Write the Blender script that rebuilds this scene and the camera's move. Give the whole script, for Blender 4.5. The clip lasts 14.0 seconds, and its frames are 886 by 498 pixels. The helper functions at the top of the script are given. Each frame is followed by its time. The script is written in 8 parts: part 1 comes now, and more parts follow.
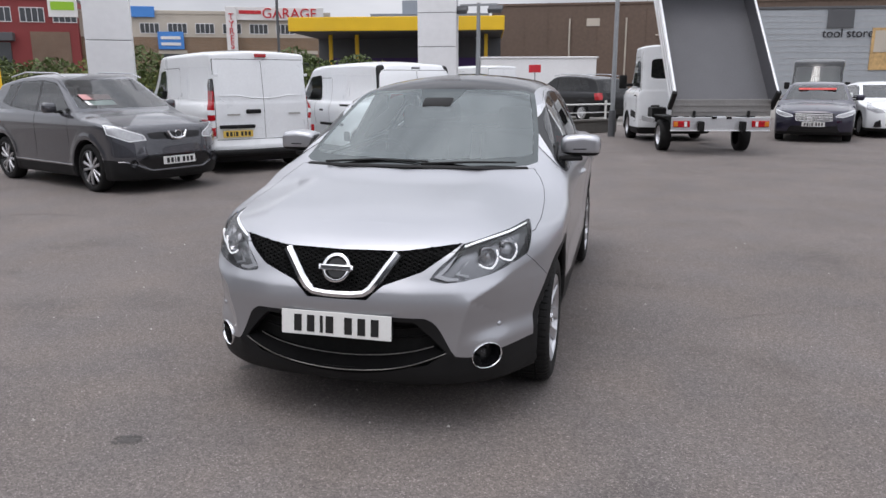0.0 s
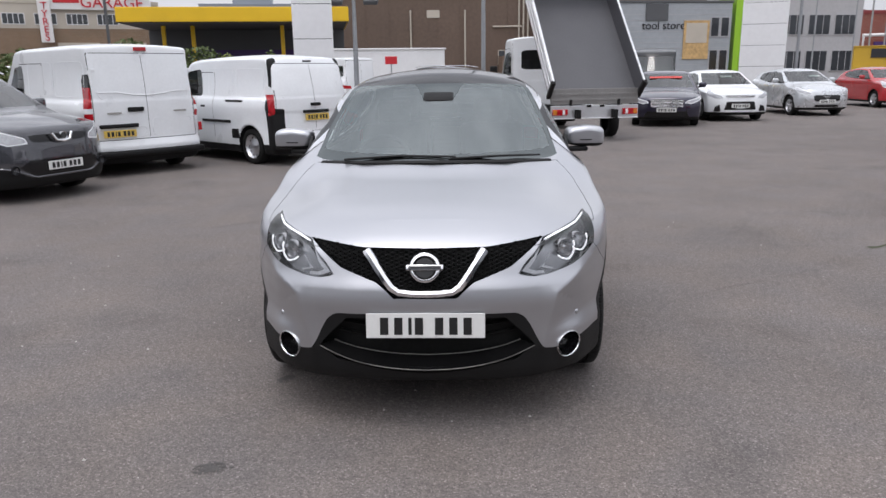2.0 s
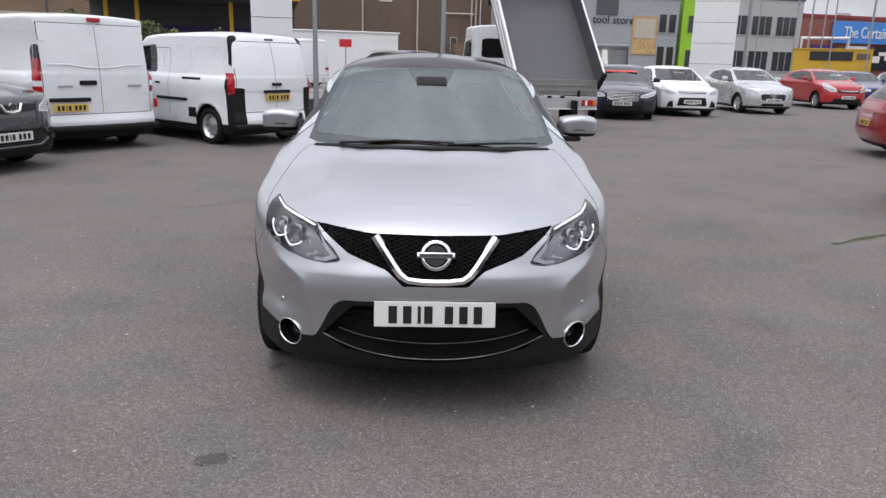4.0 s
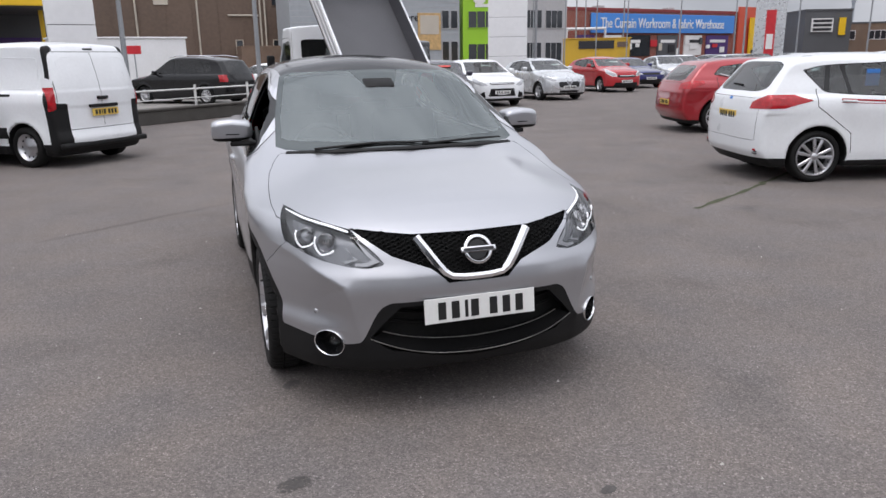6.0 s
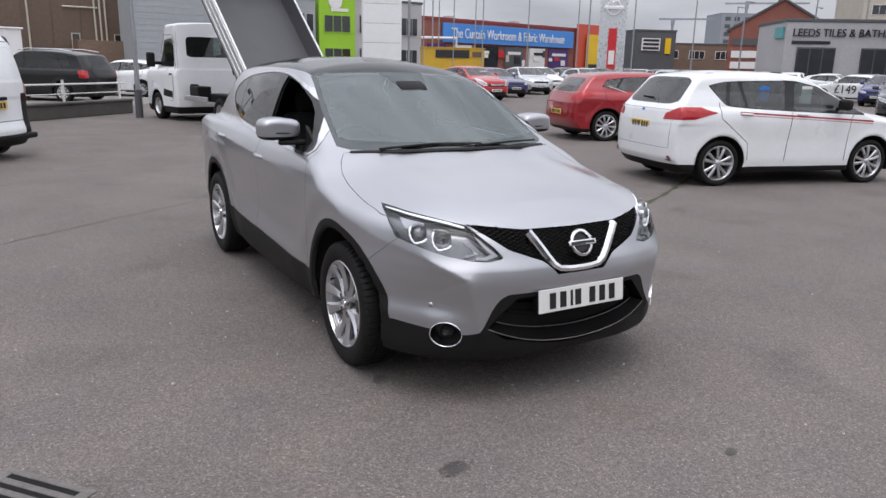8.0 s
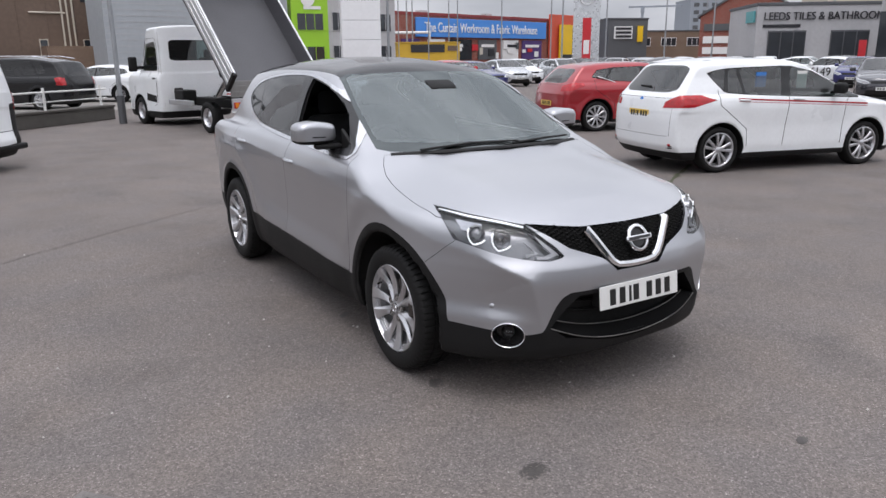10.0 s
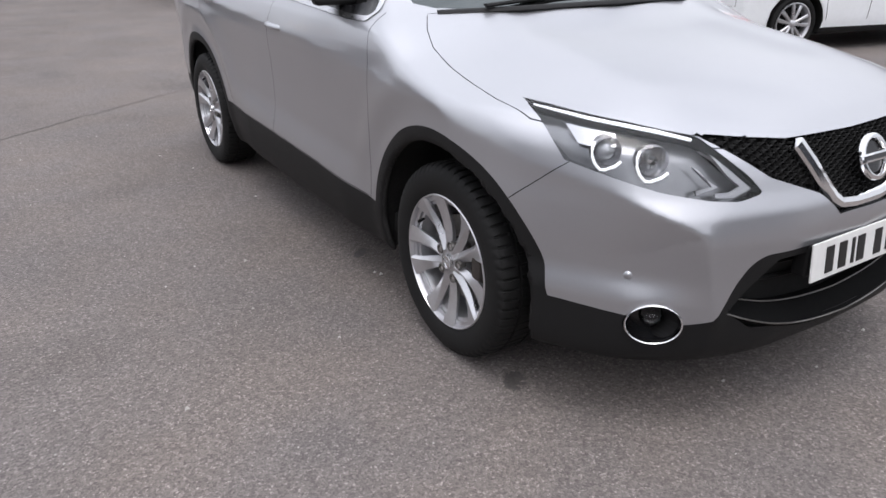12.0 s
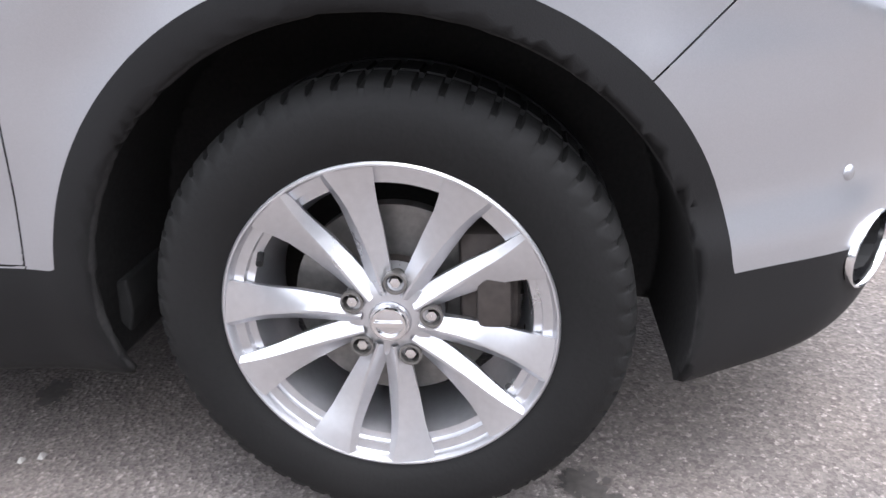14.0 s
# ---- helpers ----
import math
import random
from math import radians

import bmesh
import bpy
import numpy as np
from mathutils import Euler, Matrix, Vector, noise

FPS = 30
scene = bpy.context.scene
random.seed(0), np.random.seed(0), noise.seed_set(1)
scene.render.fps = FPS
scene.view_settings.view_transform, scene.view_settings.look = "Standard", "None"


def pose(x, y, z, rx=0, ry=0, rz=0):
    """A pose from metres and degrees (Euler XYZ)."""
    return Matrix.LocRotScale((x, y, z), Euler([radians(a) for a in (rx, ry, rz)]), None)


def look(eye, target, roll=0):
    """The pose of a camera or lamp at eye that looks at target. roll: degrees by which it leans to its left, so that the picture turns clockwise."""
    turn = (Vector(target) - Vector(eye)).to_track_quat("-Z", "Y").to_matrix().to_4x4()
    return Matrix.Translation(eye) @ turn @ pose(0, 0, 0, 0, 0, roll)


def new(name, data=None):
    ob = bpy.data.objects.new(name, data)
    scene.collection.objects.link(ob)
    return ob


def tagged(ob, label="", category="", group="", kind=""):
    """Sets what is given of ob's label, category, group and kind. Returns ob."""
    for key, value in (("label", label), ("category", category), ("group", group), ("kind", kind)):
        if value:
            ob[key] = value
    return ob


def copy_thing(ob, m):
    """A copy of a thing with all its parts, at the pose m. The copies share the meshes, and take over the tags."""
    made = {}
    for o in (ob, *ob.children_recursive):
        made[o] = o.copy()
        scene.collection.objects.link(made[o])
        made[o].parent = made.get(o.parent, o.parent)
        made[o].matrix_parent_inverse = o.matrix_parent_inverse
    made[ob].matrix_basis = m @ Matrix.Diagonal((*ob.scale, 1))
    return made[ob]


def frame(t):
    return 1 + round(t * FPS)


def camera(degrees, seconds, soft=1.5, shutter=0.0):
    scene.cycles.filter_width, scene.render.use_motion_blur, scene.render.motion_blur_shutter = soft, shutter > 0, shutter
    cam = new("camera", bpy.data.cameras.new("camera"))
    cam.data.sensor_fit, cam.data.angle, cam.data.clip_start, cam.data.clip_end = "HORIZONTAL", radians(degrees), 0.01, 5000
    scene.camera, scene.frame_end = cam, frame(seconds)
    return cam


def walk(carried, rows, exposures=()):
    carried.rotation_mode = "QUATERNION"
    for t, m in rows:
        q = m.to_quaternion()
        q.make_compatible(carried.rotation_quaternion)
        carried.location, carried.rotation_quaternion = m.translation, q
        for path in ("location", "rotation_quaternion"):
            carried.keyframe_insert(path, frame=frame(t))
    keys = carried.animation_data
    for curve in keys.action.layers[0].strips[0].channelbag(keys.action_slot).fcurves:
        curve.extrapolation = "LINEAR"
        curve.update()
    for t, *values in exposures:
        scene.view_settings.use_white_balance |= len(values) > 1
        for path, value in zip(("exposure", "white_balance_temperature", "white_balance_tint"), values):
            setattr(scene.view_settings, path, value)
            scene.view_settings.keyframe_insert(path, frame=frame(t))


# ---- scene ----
cam = camera(62.5, 14.0, shutter=0.12)
PATH = [
    (0, (1.233, -2.844, 1.565), (0.744, -0.958, 1.114), -0.2),
    (0.5, (0.904, -2.833, 1.566), (0.494, -0.931, 1.105), -1.4),
    (1, (0.625, -2.914, 1.58), (0.403, -0.991, 1.078), -0.4),
    (1.5, (0.433, -3.003, 1.579), (0.264, -1.068, 1.103), -0.4),
    (2, (0.193, -2.994, 1.592), (0.121, -1.053, 1.116), -0.8),
    (2.2, (0.104, -2.978, 1.583), (0.064, -1.036, 1.106), -1.9),
    (4.3, (-0.185, -2.92, 1.579), (-0.099, -0.988, 1.068), 1.7),
    (4.5, (-0.278, -2.91, 1.578), (-0.144, -0.98, 1.073), 0.2),
    (5, (-0.522, -2.939, 1.566), (-0.177, -1.029, 1.083), 2.7),
    (5.5, (-0.785, -2.945, 1.582), (-0.332, -1.059, 1.093), 1.2),
    (6, (-1.108, -2.843, 1.578), (-0.505, -1.005, 1.069), -0.9),
    (6.5, (-1.404, -2.8, 1.559), (-0.671, -1.006, 1.066), 1.0),
    (7, (-1.734, -2.745, 1.567), (-0.929, -0.982, 1.075), 1.1),
    (7.5, (-2.016, -2.596, 1.556), (-1.094, -0.893, 1.057), 0.2),
    (8, (-2.263, -2.526, 1.571), (-1.284, -0.853, 1.078), 1.3),
    (8.2, (-2.343, -2.521, 1.568), (-1.377, -0.839, 1.081), 0.9),
    (10.3, (-2.557, -2.22, 1.594), (-1.523, -0.584, 1.09), -0.5),
    (10.5, (-2.554, -2.145, 1.54), (-1.499, -0.514, 1.065), 1.0),
    (11, (-2.331, -1.814, 1.503), (-1.396, -0.109, 1.035), 0.8),
    (11.5, (-2.213, -1.43, 1.428), (-1.266, 0.232, 0.845), 2.0),
    (12, (-2.052, -0.958, 1.343), (-1.069, 0.587, 0.539), -0.2),
    (12.5, (-1.911, -0.525, 1.218), (-0.877, 0.931, 0.318), -0.9),
    (13, (-1.842, -0.07, 1.097), (-0.544, 1.119, 0.147), -3.3),
    (13.5, (-1.746, 0.341, 0.97), (-0.227, 1.244, 0.034), -6.5),
    (14, (-1.719, 0.706, 0.813), (0.105, 0.931, 0.025), -2.1),
]
walk(cam, [(t, look(eye, target, roll)) for t, eye, target, roll in PATH],
     [(0, 0.0, 6500, 14), (8.2, 0.0, 6500, 14), (10.3, 0.06, 6500, 14), (11, 0.08, 6500, 14), (12, 0.28, 6500, 14), (12.5, 0.53, 6500, 14), (13, 0.88, 6480, 14), (13.5, 1.24, 6420, 14), (14, 1.52, 6320, 14)])

# ---- world, light ----
world = bpy.data.worlds.new("overcast_sky")
scene.world = world
world.use_nodes = True
wn, wl = world.node_tree.nodes, world.node_tree.links
wn.clear()
sky = wn.new("ShaderNodeTexSky")
sky.sky_type, sky.sun_disc = "NISHITA", False
sky.sun_elevation, sky.sun_rotation = radians(52), radians(200)
sky.air_density, sky.dust_density, sky.ozone_density = 1.0, 4.0, 1.0
w_grey = wn.new("ShaderNodeHueSaturation")
w_grey.inputs["Saturation"].default_value = 0.12
w_dim = wn.new("ShaderNodeMixRGB")
w_dim.blend_type = "MULTIPLY"
w_dim.inputs[0].default_value, w_dim.inputs[2].default_value = 1.0, (0.10, 0.10, 0.10, 1)
w_co = wn.new("ShaderNodeTexCoord")
w_map = wn.new("ShaderNodeMapping")
w_map.inputs["Scale"].default_value = (1.0, 1.0, 3.2)
w_noise = wn.new("ShaderNodeTexNoise")
w_noise.inputs["Scale"].default_value, w_noise.inputs["Detail"].default_value = 2.6, 7.0
w_ramp = wn.new("ShaderNodeValToRGB")
w_ramp.color_ramp.elements[0].position, w_ramp.color_ramp.elements[0].color = 0.36, (0.488, 0.525, 0.578, 1)
w_ramp.color_ramp.elements[1].position, w_ramp.color_ramp.elements[1].color = 0.62, (0.842, 0.88, 0.935, 1)
w_mix = wn.new("ShaderNodeMixRGB")
w_mix.inputs[0].default_value = 0.8
# an overcast sky is brighter overhead than at the horizon
w_sep = wn.new("ShaderNodeSeparateXYZ")
w_up = wn.new("ShaderNodeMapRange")
w_up.inputs["From Min"].default_value, w_up.inputs["From Max"].default_value = 0.0, 1.0
w_up.inputs["To Min"].default_value, w_up.inputs["To Max"].default_value = 0.88, 2.3
w_lift = wn.new("ShaderNodeMixRGB")
w_lift.blend_type = "MULTIPLY"
w_lift.inputs[0].default_value = 1.0
w_bg = wn.new("ShaderNodeBackground")
w_bg.inputs["Strength"].default_value = 1.0
w_out = wn.new("ShaderNodeOutputWorld")
wl.new(sky.outputs[0], w_grey.inputs["Color"])
wl.new(w_grey.outputs[0], w_dim.inputs[1])
wl.new(w_co.outputs["Generated"], w_map.inputs["Vector"])
wl.new(w_map.outputs[0], w_noise.inputs["Vector"])
wl.new(w_noise.outputs["Fac"], w_ramp.inputs[0])
wl.new(w_dim.outputs[0], w_mix.inputs[1])
wl.new(w_ramp.outputs[0], w_mix.inputs[2])
wl.new(w_co.outputs["Generated"], w_sep.inputs[0])
wl.new(w_sep.outputs["Z"], w_up.inputs["Value"])
wl.new(w_mix.outputs[0], w_lift.inputs[1])
wl.new(w_up.outputs[0], w_lift.inputs[2])
wl.new(w_lift.outputs[0], w_bg.inputs["Color"])
wl.new(w_bg.outputs[0], w_out.inputs["Surface"])

sun_data = bpy.data.lights.new("sun", "SUN")
sun_data.energy, sun_data.angle, sun_data.color = 0.8, radians(25), (1.0, 0.97, 0.93)
sun = new("sun", sun_data)
sun.matrix_world = look((-4, -5, 30), (0, 0, 0))


# ---- materials ----
def nodes_of(name):
    m = bpy.data.materials.new(name)
    m.use_nodes = True
    nt = m.node_tree
    return m, nt.nodes, nt.links, nt.nodes["Principled BSDF"]


def surface(name, base, rough=0.5, metal=0.0, var=0.12, scale=3.0, grain=60.0, bump=0.0, coat=0.0, dirt=0.0, dirt_color=(0.10, 0.09, 0.08), spec=0.5):
    """A plain material with two scales of change in its colour and roughness, and fine relief."""
    m, n, l, b = nodes_of(name)
    co = n.new("ShaderNodeTexCoord")
    big, small = n.new("ShaderNodeTexNoise"), n.new("ShaderNodeTexNoise")
    big.inputs["Scale"].default_value, big.inputs["Detail"].default_value = scale, 4.0
    small.inputs["Scale"].default_value, small.inputs["Detail"].default_value = grain, 3.0
    l.new(co.outputs["Object"], big.inputs["Vector"])
    l.new(co.outputs["Object"], small.inputs["Vector"])
    both = n.new("ShaderNodeMath")
    both.operation = "ADD"
    l.new(big.outputs["Fac"], both.inputs[0])
    l.new(small.outputs["Fac"], both.inputs[1])
    span = n.new("ShaderNodeMapRange")
    span.inputs["From Min"].default_value, span.inputs["From Max"].default_value = 0.7, 1.3
    span.inputs["To Min"].default_value, span.inputs["To Max"].default_value = 1 - var, 1 + var
    l.new(both.outputs[0], span.inputs["Value"])
    mul = n.new("ShaderNodeMixRGB")
    mul.blend_type = "MULTIPLY"
    mul.inputs[0].default_value, mul.inputs[1].default_value = 1.0, (*base, 1)
    l.new(span.outputs[0], mul.inputs[2])
    last = mul.outputs[0]
    if dirt:
        spots = n.new("ShaderNodeTexNoise")
        spots.inputs["Scale"].default_value, spots.inputs["Detail"].default_value = scale * 0.45, 6.0
        l.new(co.outputs["Object"], spots.inputs["Vector"])
        ramp = n.new("ShaderNodeMapRange")
        ramp.inputs["From Min"].default_value, ramp.inputs["From Max"].default_value = 0.5, 0.75
        ramp.inputs["To Max"].default_value = dirt
        l.new(spots.outputs["Fac"], ramp.inputs["Value"])
        mix = n.new("ShaderNodeMixRGB")
        mix.inputs[2].default_value = (*dirt_color, 1)
        l.new(ramp.outputs[0], mix.inputs[0])
        l.new(last, mix.inputs[1])
        last = mix.outputs[0]
    l.new(last, b.inputs["Base Color"])
    rr = n.new("ShaderNodeMapRange")
    rr.inputs["To Min"].default_value, rr.inputs["To Max"].default_value = max(rough - 0.08, 0.02), min(rough + 0.08, 1)
    l.new(big.outputs["Fac"], rr.inputs["Value"])
    l.new(rr.outputs[0], b.inputs["Roughness"])
    b.inputs["Metallic"].default_value = metal
    b.inputs["Specular IOR Level"].default_value = spec
    b.inputs["Coat Weight"].default_value = coat
    b.inputs["Coat Roughness"].default_value = 0.04
    if bump:
        bp = n.new("ShaderNodeBump")
        bp.inputs["Strength"].default_value, bp.inputs["Distance"].default_value = bump, 0.004
        l.new(small.outputs["Fac"], bp.inputs["Height"])
        l.new(bp.outputs[0], b.inputs["Normal"])
    return m


def metallic_paint(name, base, metal=0.9, rough=0.27, flake=0.03, coat_ior=1.6, coat_rough=0.04):
    """Lacquered metallic paint with fine flakes under a clear coat."""
    m, n, l, b = nodes_of(name)
    co = n.new("ShaderNodeTexCoord")
    fl = n.new("ShaderNodeTexVoronoi")
    fl.inputs["Scale"].default_value = 900.0
    haze = n.new("ShaderNodeTexNoise")
    haze.inputs["Scale"].default_value, haze.inputs["Detail"].default_value = 2.5, 5.0
    for t in (fl, haze):
        l.new(co.outputs["Object"], t.inputs["Vector"])
    sep = n.new("ShaderNodeSeparateColor")
    l.new(fl.outputs["Color"], sep.inputs[0])
    span = n.new("ShaderNodeMapRange")
    span.inputs["To Min"].default_value, span.inputs["To Max"].default_value = 1 - flake, 1 + flake
    l.new(sep.outputs[0], span.inputs["Value"])
    mul = n.new("ShaderNodeMixRGB")
    mul.blend_type = "MULTIPLY"
    mul.inputs[0].default_value, mul.inputs[1].default_value = 1.0, (*base, 1)
    l.new(span.outputs[0], mul.inputs[2])
    l.new(mul.outputs[0], b.inputs["Base Color"])
    rr = n.new("ShaderNodeMapRange")
    rr.inputs["To Min"].default_value, rr.inputs["To Max"].default_value = rough - 0.05, rough + 0.07
    l.new(haze.outputs["Fac"], rr.inputs["Value"])
    l.new(rr.outputs[0], b.inputs["Roughness"])
    b.inputs["Metallic"].default_value = metal
    b.inputs["Coat Weight"].default_value = 1.0
    b.inputs["Coat IOR"].default_value = coat_ior
    b.inputs["Coat Roughness"].default_value = coat_rough
    return m


def glass(name, tint, rough=0.01, ior=1.5, dust=0.03, mirror=(1, 1, 1)):
    """A pane: it lets tinted light through and mirrors at its face."""
    m, n, l, b = nodes_of(name)
    out = n["Material Output"]
    n.remove(b)
    clear, gloss, film = n.new("ShaderNodeBsdfTransparent"), n.new("ShaderNodeBsdfGlossy"), n.new("ShaderNodeBsdfDiffuse")
    clear.inputs["Color"].default_value = (*tint, 1)
    gloss.inputs["Roughness"].default_value = rough
    gloss.inputs["Color"].default_value = (*mirror, 1)
    film.inputs["Color"].default_value = (0.55, 0.55, 0.55, 1)
    fr = n.new("ShaderNodeFresnel")
    fr.inputs["IOR"].default_value = ior
    a, c = n.new("ShaderNodeMixShader"), n.new("ShaderNodeMixShader")
    co, sm = n.new("ShaderNodeTexCoord"), n.new("ShaderNodeTexNoise")
    sm.inputs["Scale"].default_value, sm.inputs["Detail"].default_value = 6.0, 6.0
    l.new(co.outputs["Object"], sm.inputs["Vector"])
    rg = n.new("ShaderNodeMapRange")
    rg.inputs["From Min"].default_value, rg.inputs["From Max"].default_value = 0.3, 0.8
    rg.inputs["To Min"].default_value, rg.inputs["To Max"].default_value = dust * .5, dust
    l.new(sm.outputs["Fac"], rg.inputs["Value"])
    l.new(rg.outputs[0], a.inputs[0])
    l.new(clear.outputs[0], a.inputs[1])
    l.new(film.outputs[0], a.inputs[2])
    l.new(fr.outputs[0], c.inputs[0])
    l.new(a.outputs[0], c.inputs[1])
    l.new(gloss.outputs[0], c.inputs[2])
    l.new(c.outputs[0], out.inputs["Surface"])
    return m


def asphalt(name):
    """Worn grey tarmac: pale and dark stones in a binder, with broad patches, oil and scuffs."""
    m, n, l, b = nodes_of(name)
    co = n.new("ShaderNodeTexCoord")
    stones = n.new("ShaderNodeTexVoronoi")
    stones.inputs["Scale"].default_value = 125.0
    stones2 = n.new("ShaderNodeTexVoronoi")
    stones2.inputs["Scale"].default_value = 240.0
    patch, wide, oil = (n.new("ShaderNodeTexNoise") for _ in range(3))
    patch.inputs["Scale"].default_value, patch.inputs["Detail"].default_value = 0.9, 8.0
    wide.inputs["Scale"].default_value, wide.inputs["Detail"].default_value = 0.11, 5.0
    oil.inputs["Scale"].default_value, oil.inputs["Detail"].default_value = 1.1, 10.0
    for t in (stones, stones2, patch, wide, oil):
        l.new(co.outputs["Object"], t.inputs["Vector"])
    s1, s2 = n.new("ShaderNodeSeparateColor"), n.new("ShaderNodeSeparateColor")
    l.new(stones.outputs["Color"], s1.inputs[0])
    l.new(stones2.outputs["Color"], s2.inputs[0])
    ramp = n.new("ShaderNodeValToRGB")
    e = ramp.color_ramp.elements
    e[0].position, e[0].color = 0.0, (0.086, 0.0745, 0.070, 1)
    e[1].position, e[1].color = 1.0, (0.375, 0.336, 0.315, 1)
    for at, c in ((0.45, (0.146, 0.1285, 0.121, 1)), (0.8, (0.196, 0.173, 0.163, 1))):
        k = e.new(at)
        k.color = c
    mixv = n.new("ShaderNodeMath")
    mixv.operation = "MULTIPLY_ADD"
    mixv.inputs[1].default_value = 0.55
    l.new(s1.outputs[0], mixv.inputs[0])
    half = n.new("ShaderNodeMath")
    half.operation = "MULTIPLY"
    half.inputs[1].default_value = 0.45
    l.new(s2.outputs[1], half.inputs[0])
    l.new(half.outputs[0], mixv.inputs[2])
    l.new(mixv.outputs[0], ramp.inputs[0])
    span = n.new("ShaderNodeMapRange")
    span.inputs["From Min"].default_value, span.inputs["From Max"].default_value = 0.3, 0.7
    span.inputs["To Min"].default_value, span.inputs["To Max"].default_value = 0.89, 1.09
    l.new(patch.outputs["Fac"], span.inputs["Value"])
    span2 = n.new("ShaderNodeMapRange")
    span2.inputs["From Min"].default_value, span2.inputs["From Max"].default_value = 0.35, 0.65
    span2.inputs["To Min"].default_value, span2.inputs["To Max"].default_value = 0.94, 1.05
    l.new(wide.outputs["Fac"], span2.inputs["Value"])
    mm = n.new("ShaderNodeMath")
    mm.operation = "MULTIPLY"
    l.new(span.outputs[0], mm.inputs[0])
    l.new(span2.outputs[0], mm.inputs[1])
    dark = n.new("ShaderNodeMapRange")
    dark.inputs["From Min"].default_value, dark.inputs["From Max"].default_value = 0.57, 0.72
    dark.inputs["To Min"].default_value, dark.inputs["To Max"].default_value = 1.03, 0.84
    l.new(oil.outputs["Fac"], dark.inputs["Value"])
    mm2 = n.new("ShaderNodeMath")
    mm2.operation = "MULTIPLY"
    l.new(mm.outputs[0], mm2.inputs[0])
    l.new(dark.outputs[0], mm2.inputs[1])
    # dusty warm and damp cool patches
    hue = n.new("ShaderNodeTexNoise")
    hue.inputs["Scale"].default_value, hue.inputs["Detail"].default_value = 1.7, 7.0
    l.new(co.outputs["Object"], hue.inputs["Vector"])
    tone = n.new("ShaderNodeValToRGB")
    tone.color_ramp.elements[0].position, tone.color_ramp.elements[0].color = 0.36, (0.978, 0.992, 1.012, 1)
    tone.color_ramp.elements[1].position, tone.color_ramp.elements[1].color = 0.64, (1.028, 1.008, 0.982, 1)
    l.new(hue.outputs["Fac"], tone.inputs[0])
    tint = n.new("ShaderNodeMixRGB")
    tint.blend_type, tint.inputs[0].default_value = "MULTIPLY", 1.0
    l.new(ramp.outputs[0], tint.inputs[1])
    l.new(tone.outputs[0], tint.inputs[2])
    mul = n.new("ShaderNodeMixRGB")
    mul.blend_type = "MULTIPLY"
    mul.inputs[0].default_value = 1.0
    l.new(tint.outputs[0], mul.inputs[1])
    l.new(mm2.outputs[0], mul.inputs[2])
    l.new(mul.outputs[0], b.inputs["Base Color"])
    b.inputs["Roughness"].default_value = 0.86
    b.inputs["Specular IOR Level"].default_value = 0.35
    bp = n.new("ShaderNodeBump")
    bp.inputs["Strength"].default_value, bp.inputs["Distance"].default_value = 0.7, 0.003
    l.new(stones.outputs["Distance"], bp.inputs["Height"])
    l.new(bp.outputs[0], b.inputs["Normal"])
    return m


M = {}
M["silver"] = metallic_paint("silver_paint", (0.478, 0.484, 0.511), 0.86, 0.36, 0.03, coat_ior=1.45, coat_rough=0.13)
M["grey_metal"] = metallic_paint("grey_paint", (0.070, 0.071, 0.082), 0.5, 0.22, coat_ior=1.7)
M["silver_car"] = metallic_paint("pale_silver_paint", (0.62, 0.64, 0.66), 0.6)
M["white"] = surface("white_paint", (0.84, 0.86, 0.88), 0.30, var=0.03, scale=2.0, grain=25, coat=0.6, dirt=0.12, dirt_color=(0.45, 0.43, 0.40))
M["red_paint"] = metallic_paint("red_paint", (0.36, 0.012, 0.020), 0.35, 0.3, 0.03)
M["bright_red"] = surface("bright_red_paint", (0.43, 0.018, 0.024), 0.25, var=0.05, coat=0.8)
M["blue_paint"] = metallic_paint("blue_paint", (0.018, 0.022, 0.14), 0.45, 0.3, 0.03)
M["navy"] = metallic_paint("navy_paint", (0.016, 0.014, 0.036), 0.4, 0.28, 0.03)
M["black_paint"] = surface("black_paint", (0.006, 0.006, 0.007), 0.22, var=0.1, coat=0.3, spec=0.35)
M["plastic"] = surface("black_trim_plastic", (0.0115, 0.0113, 0.0117), 0.55, var=0.15, scale=4, grain=500, bump=0.12, spec=0.22)
M["gloss_black"] = surface("gloss_black_plastic", (0.008, 0.008, 0.009), 0.18, var=0.1)
M["liner"] = surface("dark_liner", (0.012, 0.012, 0.012), 0.9, var=0.2, spec=0.25)
M["intake_black"] = surface("intake_black_plastic", (0.0045, 0.0045, 0.0047), 0.85, var=0.2, spec=0.08)
M["well"] = surface("wheel_arch_liner", (0.030, 0.029, 0.029), 0.9, var=0.25, scale=6, grain=120, spec=0.2)
M["rubber"] = surface("tyre_rubber", (0.0075, 0.0073, 0.0073), 0.72, var=0.22, scale=9, grain=140, bump=0.15, dirt=0.15, dirt_color=(0.025, 0.023, 0.022), spec=0.3)
M["alloy"] = surface("silver_alloy", (0.60, 0.60, 0.62), 0.30, 0.85, var=0.05, scale=10, grain=90)
M["chrome"] = surface("chrome", (0.86, 0.86, 0.87), 0.08, 1.0, var=0.03)
M["satin_chrome"] = surface("satin_chrome", (0.74, 0.74, 0.76), 0.22, 1.0, var=0.03)
M["iron"] = surface("brake_iron", (0.22, 0.21, 0.20), 0.45, 0.8, var=0.2, grain=80)
